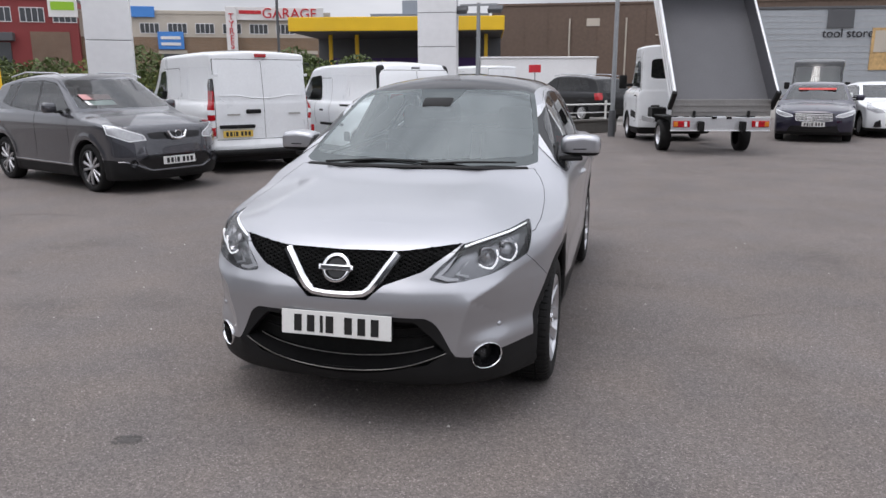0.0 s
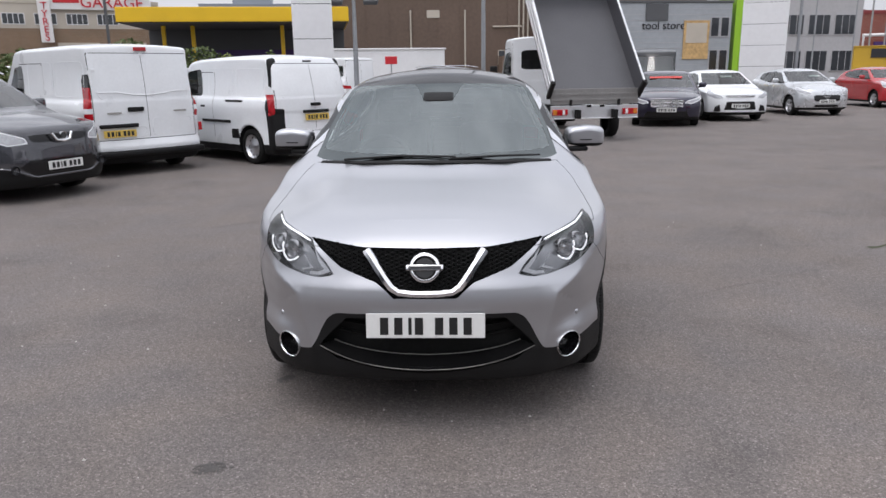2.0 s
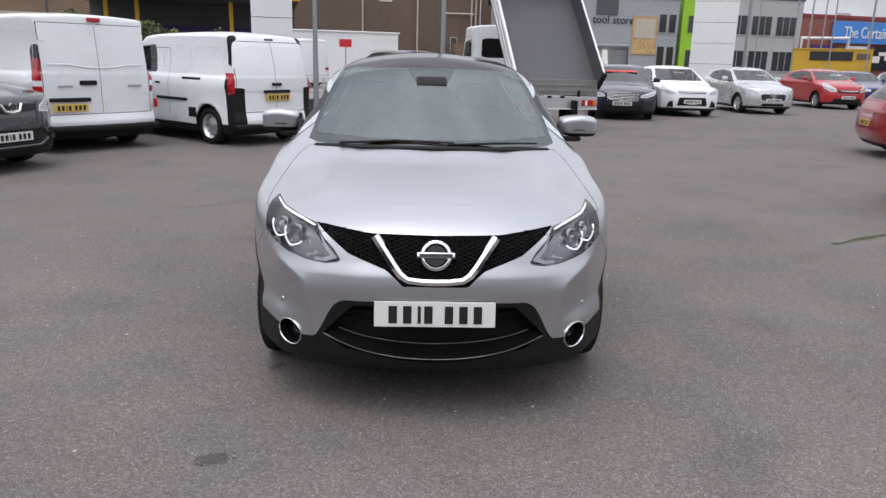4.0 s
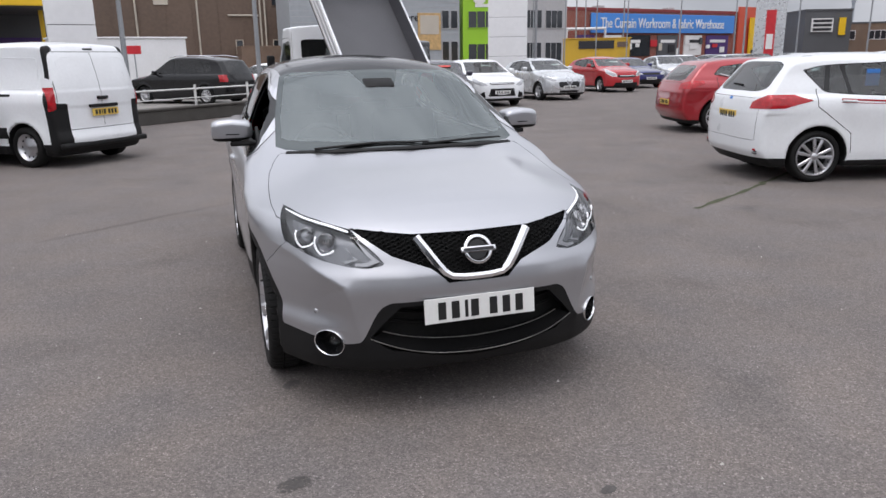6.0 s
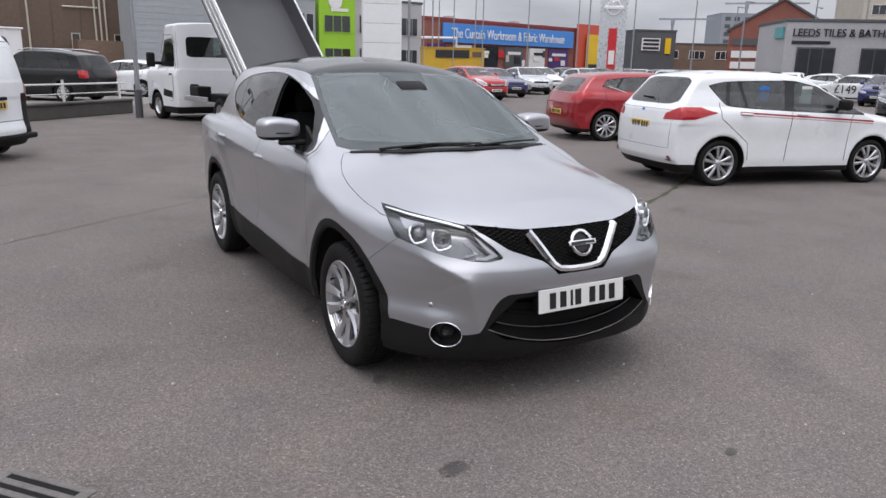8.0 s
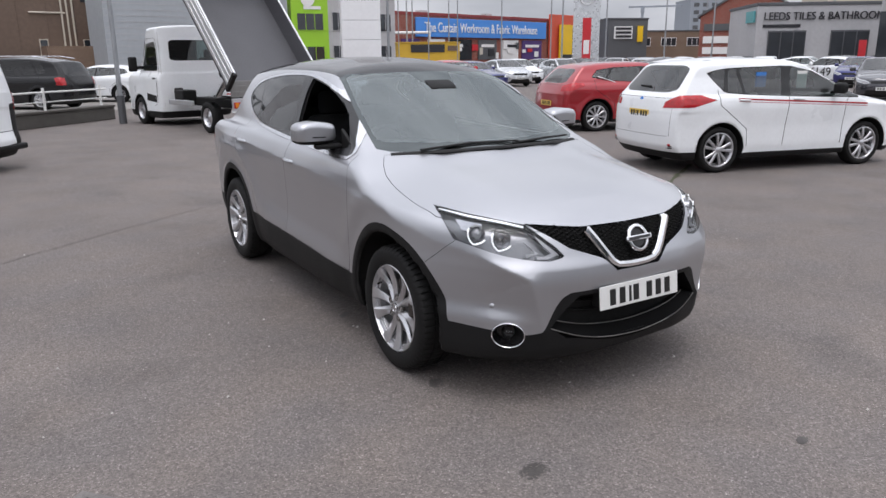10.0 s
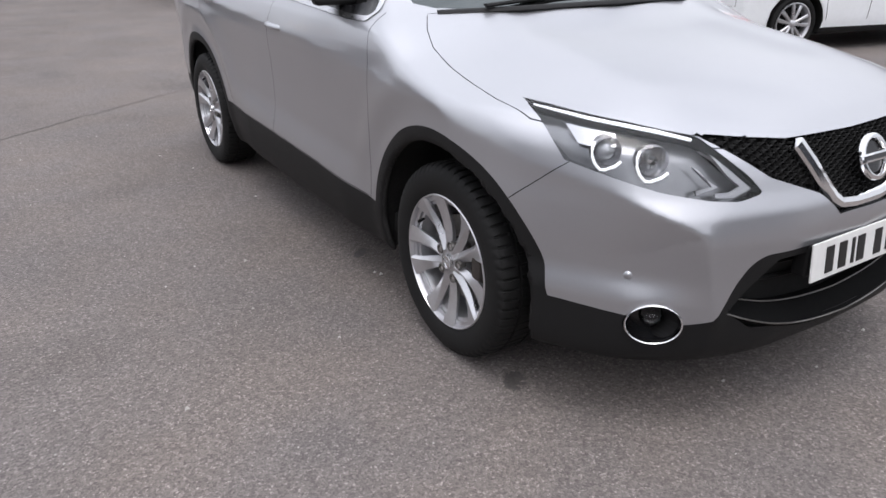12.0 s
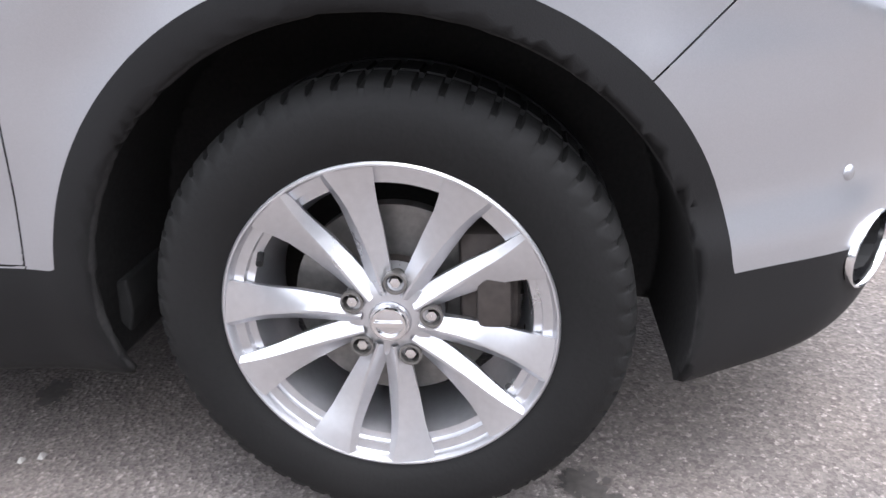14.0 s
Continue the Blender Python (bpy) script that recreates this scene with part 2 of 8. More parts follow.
M["rust"] = surface("dark_hub_iron", (0.06, 0.05, 0.045), 0.7, 0.3, var=0.3)
M["windscreen"] = glass("windscreen_glass", (0.74, 0.83, 0.82), ior=2.5, dust=0.05, mirror=(0.88, 0.96, 0.96))
M["frit"] = glass("black_glass_border", (0.015, 0.017, 0.018), ior=2.1, dust=0.02, mirror=(0.88, 0.96, 0.96))
M["tint"] = glass("tinted_glass", (0.10, 0.11, 0.12), ior=1.55)
M["car_glass"] = glass("car_glass", (0.52, 0.63, 0.61), ior=1.8, dust=0.03)
M["roof_glass"] = surface("panoramic_roof_glass", (0.010, 0.010, 0.012), 0.10, var=0.05, spec=0.42)
M["lens"] = glass("clear_lamp_lens", (0.93, 0.94, 0.95), ior=1.35, dust=0.01)
M["red_lens"] = surface("red_lamp_lens", (0.42, 0.008, 0.014), 0.15, var=0.35, scale=16, grain=70, coat=0.4)
M["amber"] = surface("amber_lens", (0.6, 0.2, 0.02), 0.15, coat=0.6)
def lit(name, color, strength):
    m, n, l, b = nodes_of(name)
    b.inputs["Base Color"].default_value = (0.8, 0.8, 0.8, 1)
    b.inputs["Emission Color"].default_value, b.inputs["Emission Strength"].default_value = (*color, 1), strength
    return m


M["led"] = lit("lit_lamp_strip", (0.93, 0.96, 1.0), 0.85)
M["lamp_glass"] = surface("lamp_under_glass", (0.46, 0.47, 0.49), 0.12, 0.3, var=0.25, scale=14, grain=60, coat=1.0)
M["white_lens"] = surface("white_lamp_diffuser", (0.82, 0.84, 0.86), 0.12, var=0.03, coat=0.5)
M["lamp_dark"] = surface("lamp_bezel", (0.022, 0.022, 0.025), 0.35, 0.1, var=0.1)
M["lamp_ring"] = surface("lamp_ring", (0.50, 0.50, 0.52), 0.2, 0.9, var=0.1)
M["lamp_bowl"] = surface("lamp_bowl_silver", (0.27, 0.273, 0.285), 0.22, 0.55, var=0.15, scale=18, grain=60)
M["lamp_pale"] = surface("pale_lamp_plastic", (0.55, 0.55, 0.57), 0.25, 0.3, var=0.08)
M["fabric"] = surface("dark_seat_fabric", (0.022, 0.022, 0.024), 0.9, var=0.25, grain=300, bump=0.3)
M["trim_grey"] = surface("pale_headlining", (0.36, 0.35, 0.33), 0.85, var=0.06, grain=300)
M["dash"] = surface("dark_dashboard", (0.030, 0.030, 0.032), 0.75, var=0.15, grain=400, bump=0.2)
M["plate_white"] = surface("white_reflective_plate", (0.78, 0.78, 0.76), 0.35, var=0.03)
M["plate_yellow"] = surface("yellow_reflective_plate", (0.78, 0.54, 0.11), 0.35, var=0.04)
M["ink"] = surface("black_lettering", (0.012, 0.012, 0.012), 0.5)
M["asphalt"] = asphalt("worn_tarmac")


# ---- making things ----
def mesh_from(name, v, t, material=None, normals=None, smooth=True):
    me = bpy.data.meshes.new(name)
    me.from_pydata(np.asarray(v).tolist(), [], np.asarray(t).tolist() if not isinstance(t, list) else t)
    if material:
        me.materials.append(material)
    me.polygons.foreach_set("use_smooth", [smooth] * len(me.polygons))
    if normals is not None and len(me.vertices):
        me.normals_split_custom_set_from_vertices(np.asarray(normals).tolist())
    me.update()
    return me


def thing(name, m=Matrix(), label="", category="", group="", kind=""):
    ob = new(name)
    ob.empty_display_size = 0.2
    ob.matrix_basis = m
    return tagged(ob, label, category, group, kind)


def part(name, bm, material, parent=None, label="", m=None, smooth=None):
    """Links a bmesh, or ready mesh, as one object under a thing or a part."""
    if isinstance(bm, bmesh.types.BMesh):
        me = bpy.data.meshes.new(name)
        bmesh.ops.recalc_face_normals(bm, faces=bm.faces)
        bm.to_mesh(me)
        bm.free()
        me.materials.append(material)
        if smooth is not None:
            me.polygons.foreach_set("use_smooth", [True] * len(me.polygons))
            me.set_sharp_from_angle(angle=radians(smooth))
    else:
        me = bm
    ob = new(name, me)
    ob.parent = parent
    if m is not None:
        ob.matrix_basis = m
    return tagged(ob, label)


def box(size, at=(0, 0, 0), bevel=0.0, turn=None, bm=None, segments=2):
    """A box with softened edges; more boxes may be joined into one bmesh."""
    bm = bm or bmesh.new()
    one = bmesh.new()
    bmesh.ops.create_cube(one, size=1.0)
    bmesh.ops.scale(one, vec=size, verts=one.verts)
    if bevel:
        bmesh.ops.bevel(one, geom=one.edges[:], offset=min(bevel, 0.45 * min(size)), segments=segments, profile=0.5, affect="EDGES")
    if turn is not None:
        bmesh.ops.transform(one, matrix=turn, verts=one.verts)
    bmesh.ops.translate(one, vec=at, verts=one.verts)
    me = bpy.data.meshes.new("tmp")
    one.to_mesh(me)
    one.free()
    bm.from_mesh(me)
    bpy.data.meshes.remove(me)
    return bm


def tube(points, radius, sides=8, closed=False, bm=None, flat=1.0, up=(0, 0, 1)):
    """A rod along a line of points; flat squeezes it."""
    bm = bm or bmesh.new()
    pts = [Vector(p) for p in points]
    rings = []
    for i, p in enumerate(pts):
        a = pts[i - 1] if (i or closed) else p
        b = pts[(i + 1) % len(pts)] if (i < len(pts) - 1 or closed) else p
        d = (b - a).normalized()
        s = d.cross(Vector(up))
        s = s.normalized() if s.length > 1e-4 else d.cross(Vector((1, 0, 0))).normalized()
        u = s.cross(d)
        rr = radius[i] if isinstance(radius, (list, tuple)) else radius
        rings.append([bm.verts.new(p + rr * (math.cos(k) * s + flat * math.sin(k) * u)) for k in (2 * math.pi * j / sides for j in range(sides))])
    for i in range(len(rings) - (0 if closed else 1)):
        q, r = rings[i], rings[(i + 1) % len(rings)]
        for j in range(sides):
            bm.faces.new((q[j], q[(j + 1) % sides], r[(j + 1) % sides], r[j]))
    if not closed:
        bm.faces.new(rings[0][::-1])
        bm.faces.new(rings[-1])
    return bm


def lathe(profile, segments=64, axis="x", closed=False, bm=None, at=(0, 0, 0)):
    """Turns a profile of (along, radius) about an axis."""
    bm = bm or bmesh.new()
    rings = []
    for k in range(segments):
        c, s = math.cos(2 * math.pi * k / segments), math.sin(2 * math.pi * k / segments)
        ring = []
        for a, r in profile:
            p = {"x": (a, r * c, r * s), "y": (r * c, a, r * s), "z": (r * c, r * s, a)}[axis]
            ring.append(bm.verts.new(Vector(p) + Vector(at)))
        rings.append(ring)
    n = len(profile)
    for k in range(segments):
        q, r = rings[k], rings[(k + 1) % segments]
        for j in range(n if closed else n - 1):
            bm.faces.new((q[j], q[(j + 1) % n], r[(j + 1) % n], r[j]))
    return bm


def prism(points, depth, axis="y", at=(0, 0, 0), bevel=0.0, bm=None):
    """A flat outline given depth along an axis."""
    one = bmesh.new()
    put = {"x": lambda u, v, d: (d, u, v), "y": lambda u, v, d: (u, d, v), "z": lambda u, v, d: (u, v, d)}[axis]
    a = [one.verts.new(put(u, v, -depth / 2)) for u, v in points]
    b = [one.verts.new(put(u, v, depth / 2)) for u, v in points]
    one.faces.new(a)
    one.faces.new(b[::-1])
    for i in range(len(a)):
        j = (i + 1) % len(a)
        one.faces.new((a[j], a[i], b[i], b[j]))
    if bevel:
        bmesh.ops.bevel(one, geom=one.edges[:], offset=bevel, segments=2, profile=0.5, affect="EDGES")
    bmesh.ops.translate(one, vec=at, verts=one.verts)
    if bm is None:
        return one
    me = bpy.data.meshes.new("tmp")
    one.to_mesh(me)
    one.free()
    bm.from_mesh(me)
    bpy.data.meshes.remove(me)
    return bm


def words(name, text, size, material, parent, m, depth=0.002, align="CENTER", stretch=1.0):
    """Lettering as a mesh, in the built-in font."""
    cu = bpy.data.curves.new(name, "FONT")
    cu.body, cu.size, cu.extrude, cu.align_x, cu.align_y = text, size, depth, align, "CENTER"
    ob = bpy.data.objects.new(name, cu)
    scene.collection.objects.link(ob)
    me = bpy.data.meshes.new_from_object(ob.evaluated_get(bpy.context.evaluated_depsgraph_get()))
    bpy.data.objects.remove(ob)
    me.transform(Matrix.Diagonal((stretch, 1, 1, 1)))
    me.materials.clear()
    me.materials.append(material)
    return part(name, me, material, parent, m=m)



# ---- ground ----
def ground_sheet():
    bm = bmesh.new()
    bmesh.ops.create_grid(bm, x_segments=60, y_segments=60, size=900)
    for v in bm.verts:
        far = max(0, v.co.length - 160)
        v.co.z = -0.002 * far
    return bm


tagged(part("ground", ground_sheet(), M["asphalt"]), "worn pale grey tarmac of an open car sales yard", "ground", kind="structure")

# ---- shapes given as fields: smooth solids, meshed on a grid and trimmed by outlines ----
def curve(xs, ys):
    """A smooth monotone curve through the given places."""
    xs, ys = np.array(xs, float), np.array(ys, float)
    d = np.diff(ys) / np.diff(xs)
    m = np.concatenate([[d[0]], np.where(d[1:] * d[:-1] > 0, 2 * d[1:] * d[:-1] / (d[1:] + d[:-1] + 1e-12), 0), [d[-1]]])

    def at(x):
        x = np.clip(x, xs[0], xs[-1])
        i = np.clip(np.searchsorted(xs, x) - 1, 0, len(xs) - 2)
        h = xs[i + 1] - xs[i]
        t = (x - xs[i]) / h
        return ((1 + 2 * t) * (1 - t) ** 2 * ys[i] + t * (1 - t) ** 2 * h * m[i]
                + t * t * (3 - 2 * t) * ys[i + 1] + t * t * (t - 1) * h * m[i + 1])
    return at


def smax(a, b, k):
    h = np.maximum(k - np.abs(a - b), 0) / k
    return np.maximum(a, b) + h * h * k * 0.25


def smin(a, b, k):
    return -smax(-a, -b, k)


def outline(points, u, v):
    """Signed distance to a closed outline in two coordinates, below zero inside."""
    p = np.array(points, float)
    q = np.roll(p, -1, 0)
    best = np.full(np.shape(u), 1e9)
    inside = np.zeros(np.shape(u), bool)
    for (ax, ay), (bx, by) in zip(p, q):
        ex, ey = bx - ax, by - ay
        t = np.clip(((u - ax) * ex + (v - ay) * ey) / (ex * ex + ey * ey + 1e-12), 0, 1)
        best = np.minimum(best, np.hypot(u - ax - t * ex, v - ay - t * ey))
        if ay != by:
            inside ^= ((ay > v) != (by > v)) & (u < ex * (v - ay) / (by - ay) + ax)
    return np.where(inside, -best, best)


def line_gap(points, u, v):
    """Distance to an open line of points in two coordinates."""
    best = np.full(np.shape(u), 1e9)
    for (ax, ay), (bx, by) in zip(points[:-1], points[1:]):
        ex, ey = bx - ax, by - ay
        t = np.clip(((u - ax) * ex + (v - ay) * ey) / (ex * ex + ey * ey + 1e-12), 0, 1)
        best = np.minimum(best, np.hypot(u - ax - t * ex, v - ay - t * ey))
    return best


def line_side(points, u, v):
    """Distance to an open line of points, below zero on its one side."""
    best, sign = np.full(np.shape(u), 1e9), np.ones(np.shape(u))
    for (ax, ay), (bx, by) in zip(points[:-1], points[1:]):
        ex, ey = bx - ax, by - ay
        t = np.clip(((u - ax) * ex + (v - ay) * ey) / (ex * ex + ey * ey + 1e-12), 0, 1)
        d = np.hypot(u - ax - t * ex, v - ay - t * ey)
        near = d < best
        sign = np.where(near, np.where(ex * (v - ay) - ey * (u - ax) >= 0, 1.0, -1.0), sign)
        best = np.minimum(best, d)
    return best * sign


def rounded(points, rounds=2, cut=0.25):
    """The outline with its corners cut smooth."""
    p = np.array(points, float)
    for _ in range(rounds):
        q = np.roll(p, -1, 0)
        p = np.stack([(1 - cut) * p + cut * q, cut * p + (1 - cut) * q], 1).reshape(-1, 2)
    return p


def islands(t, n):
    """The pieces of a triangle mesh: a number for each triangle."""
    lab = np.arange(n)
    for _ in range(400):
        low = lab[t].min(1)
        new_lab = lab.copy()
        for k in range(3):
            np.minimum.at(new_lab, t[:, k], low)
        new_lab = new_lab[new_lab]
        if (new_lab == lab).all():
            break
        lab = new_lab
    return lab[t[:, 0]]


def wall_between(v, t, w):
    """The band that joins the border of a patch to the border of its moved copy."""
    e = np.sort(np.concatenate([t[:, [0, 1]], t[:, [1, 2]], t[:, [2, 0]]]), 1)
    uniq, cnt = np.unique(e, axis=0, return_counts=True)
    b, k = uniq[cnt == 1], len(v)
    band = np.concatenate([np.stack([b[:, 0], b[:, 1], b[:, 1] + k], 1), np.stack([b[:, 0], b[:, 1] + k, b[:, 0] + k], 1)])
    return np.concatenate([v, w]), band


def slope_of(field, p, e=1e-3):
    g = np.stack([field(p + e * d) - field(p - e * d) for d in np.eye(3)], 1)
    return g / (np.linalg.norm(g, axis=1, keepdims=True) + 1e-12)


def field_mesh(field, low, high, step):
    """Points and triangles of the surface where the field is zero."""
    low, high = np.array(low, float), np.array(high, float)
    n = np.ceil((high - low) / step).astype(int) + 1
    axes = [low[a] + step * np.arange(n[a]) for a in range(3)]
    g = np.empty(n)
    for i, x in enumerate(axes[0]):
        yy, zz = np.meshgrid(axes[1], axes[2], indexing="ij")
        g[i] = field(np.stack([np.full(yy.size, x), yy.ravel(), zz.ravel()], 1)).reshape(yy.shape)
    s = g < 0
    corner = [s[a:n[0] - 1 + a, b:n[1] - 1 + b, c:n[2] - 1 + c] for a in (0, 1) for b in (0, 1) for c in (0, 1)]
    count = sum(c.astype(int) for c in corner)
    cells = (count > 0) & (count < 8)
    number = np.full(cells.shape, -1)
    number[cells] = np.arange(cells.sum())
    at = np.argwhere(cells)
    # each point starts at the mean of the crossings on its cell's edges
    total, hits = np.zeros((len(at), 3)), np.zeros(len(at))
    for axis in range(3):
        for b in (0, 1):
            for c in (0, 1):
                o = np.zeros(3, int)
                o[(axis + 1) % 3], o[(axis + 2) % 3] = b, c
                o2 = o.copy()
                o2[axis] = 1
                ga, gb = g[tuple((at + o).T)], g[tuple((at + o2).T)]
                cross = (ga < 0) != (gb < 0)
                t = np.where(cross, ga / np.where(cross, ga - gb, 1), 0)
                place = at + o + np.outer(t, np.eye(3)[axis])
                total[cross] += place[cross]
                hits[cross] += 1
    v = low + step * total / hits[:, None]
    for _ in range(3):
        f = field(v)
        g3 = np.stack([field(v + 1e-3 * d) - field(v - 1e-3 * d) for d in np.eye(3)], 1) / 2e-3
        move = -(f / (np.sum(g3 * g3, 1) + 0.05))[:, None] * g3
        v = v + np.clip(move, -0.4 * step, 0.4 * step)
    quads = []
    for axis in range(3):
        a, b = (axis + 1) % 3, (axis + 2) % 3
        first = [slice(1, -1)] * 3
        first[axis] = slice(0, -1)
        second = [slice(1, -1)] * 3
        second[axis] = slice(1, None)
        sa, sb = s[tuple(first)], s[tuple(second)]
        for up in (True, False):
            e = np.argwhere((sa == up) & (sb != up))
            base = e + 1
            base[:, axis] -= 1
            ids = []
            for da, db in ((0, 0), (1, 0), (1, 1), (0, 1)):
                k = base.copy()
                k[:, a] -= da
                k[:, b] -= db
                ids.append(number[tuple(k.T)])
            q = np.stack(ids if up else ids[::-1], 1)
            quads.append(q[(q >= 0).all(1)])
    q = np.concatenate(quads)
    d1 = np.linalg.norm(v[q[:, 0]] - v[q[:, 2]], axis=1) < np.linalg.norm(v[q[:, 1]] - v[q[:, 3]], axis=1)
    t = np.concatenate([q[d1][:, [0, 1, 2]], q[d1][:, [0, 2, 3]], q[~d1][:, [1, 2, 3]], q[~d1][:, [1, 3, 0]]])
    return v, t


class Skin:
    """A triangle surface that can be split along lines and taken apart into named parts."""

    def __init__(self, v, t, normals):
        self.v, self.t, self.n = v, t, normals
        self.tag = np.zeros(len(t), int)

    def split(self, g):
        """Cuts the triangles where g, given for each point, changes its sign. Returns g for all points."""
        g = np.where(np.abs(g) < 1e-5, 1e-5, g)
        neg = g[self.t] < 0
        k = neg.sum(1)
        mixed = (k == 1) | (k == 2)
        t = self.t[mixed]
        lone = np.where(k[mixed] == 1, neg[mixed].argmax(1), (~neg[mixed]).argmax(1))
        t = t[np.arange(len(t))[:, None], (lone[:, None] + [0, 1, 2]) % 3]
        pairs = np.sort(np.concatenate([t[:, [0, 1]], t[:, [0, 2]]]), 1)
        edges, back = np.unique(pairs, axis=0, return_inverse=True)
        back = back.reshape(-1)
        w = (g[edges[:, 0]] / (g[edges[:, 0]] - g[edges[:, 1]]))[:, None]
        fresh = len(self.v) + back
        self.v = np.concatenate([self.v, self.v[edges[:, 0]] * (1 - w) + self.v[edges[:, 1]] * w])
        n = self.n[edges[:, 0]] * (1 - w) + self.n[edges[:, 1]] * w
        self.n = np.concatenate([self.n, n / (np.linalg.norm(n, axis=1, keepdims=True) + 1e-12)])
        m1, m2 = fresh[:len(t)], fresh[len(t):]
        parts = [np.stack([t[:, 0], m1, m2], 1), np.stack([m1, t[:, 1], t[:, 2]], 1), np.stack([m1, t[:, 2], m2], 1)]
        self.t = np.concatenate([self.t[~mixed], *parts])
        self.tag = np.concatenate([self.tag[~mixed], *[self.tag[mixed]] * 3])
        return np.concatenate([g, np.zeros(len(edges))])

    def mark(self, make, tag, only=None):
        """Gives the tag to the faces where make(points, normals) is below zero, cut crisply along its edge."""
        self.split(make(self.v, self.n))
        c = self.v[self.t].mean(1)
        inside = make(c, self.n[self.t].mean(1)) < 0
        if only is not None:
            inside &= np.isin(self.tag, only)
        self.tag[inside] = tag

    def take(self, tag, push=0.0):
        """The points, triangles and normals of one tag, moved along their normals by push."""
        t = self.t[self.tag == tag] if not isinstance(tag, (tuple, list)) else self.t[np.isin(self.tag, tag)]
        used, back = np.unique(t, return_inverse=True)
        return self.v[used] + push * self.n[used], back.reshape(-1, 3), self.n[used]

# ---- the crossover's form: front at y = 0, wheels on the ground ----
HUB = ((0.889, 0.314), (3.541, 0.320))   # the wheels' centres, along and above the ground
h_fx = curve([0, .3, .5, .6, .7, .8, .86, .93], [.02, .036, .088, .140, .225, .385, .50, .72])
h_fz = curve([.15, .2, .28, .36, .45, .52, .58, .64, .7, .75, .8, .85, .9], [.10, .050, .018, .014, .012, .006, 0, .010, .038, .060, .088, .15, .25])
h_hood = curve([-.1, .0, .115, .2, .3, .45, .6, .9, 1.2, 1.5], [.70, .755, .818, .862, .90, .942, .968, 1.012, 1.05, 1.075])
h_wz = curve([.15, .25, .36, .44, .55, .66, .76, .83, .875, .90, .95, 1.0, 1.06, 1.12], [.82, .858, .878, .882, .885, .888, .897, .9045, .9065, .904, .900, .889, .845, .785])
h_wy = curve([0, .45, .889, 1.3, 1.8, 2.6, 3.2, 3.54, 4.0, 4.25, 4.4], [-.02, 0, .0, -.008, -.012, -.014, -.016, -.016, -.045, -.085, -.13])
h_crease = curve([1.3, 1.5, 1.7, 1.95, 2.3, 2.6, 3.1], [.48, .518, .537, .548, .567, .587, .62])
h_drop = curve([.5, .92, 1.07, 1.16, 1.35, 1.6, 1.9, 2.6, 3.2, 3.6], [.028, .028, .028, .017, .0, -.006, -.008, -.028, -.04, -.045])
CHEEK = [(.84, .757), (.80, .738), (.736, .705), (.651, .652), (.585, .612), (.553, .50), (.521, .363)]
CHEEK_FACE = CHEEK + [(.515, .1), (1.15, .1), (1.15, .95), (.95, .85)]
h_gz = curve([.95, 1.05, 1.2, 1.35, 1.43, 1.49, 1.56, 1.62], [.868, .826, .766, .693, .645, .595, .50, .38])
h_gy = curve([1.0, 1.4, 2.0, 2.8, 3.4, 3.9, 4.2], [-.035, -.006, 0, -.004, -.03, -.075, -.13])
h_roof = curve([1.5, 1.9, 2.2, 2.6, 3.0, 3.4, 3.8, 4.2], [1.44, 1.515, 1.557, 1.585, 1.588, 1.57, 1.53, 1.46])
h_rear = curve([.2, .35, .55, .8, .95, 1.05, 1.5, 1.6], [4.27, 4.34, 4.377, 4.36, 4.31, 4.22, 3.88, 3.8])


def hero_open(x, z):
    """Outline of the lower air intake."""
    return outline([(-.35, .518), (.35, .518), (.43, .44), (.485, .378), (.40, .315), (.2, .288), (-.2, .288), (-.40, .315), (-.485, .378), (-.43, .44)], x, z)


GRILLE = [(-.53, .842), (-.275, .815), (0, .812), (.275, .815), (.53, .842), (.375, .734), (.21, .674), (.165, .636), (.14, .610), (-.14, .610), (-.165, .636), (-.21, .674), (-.375, .734)]


def soft(t):
    return t * t * (3 - 2 * t)


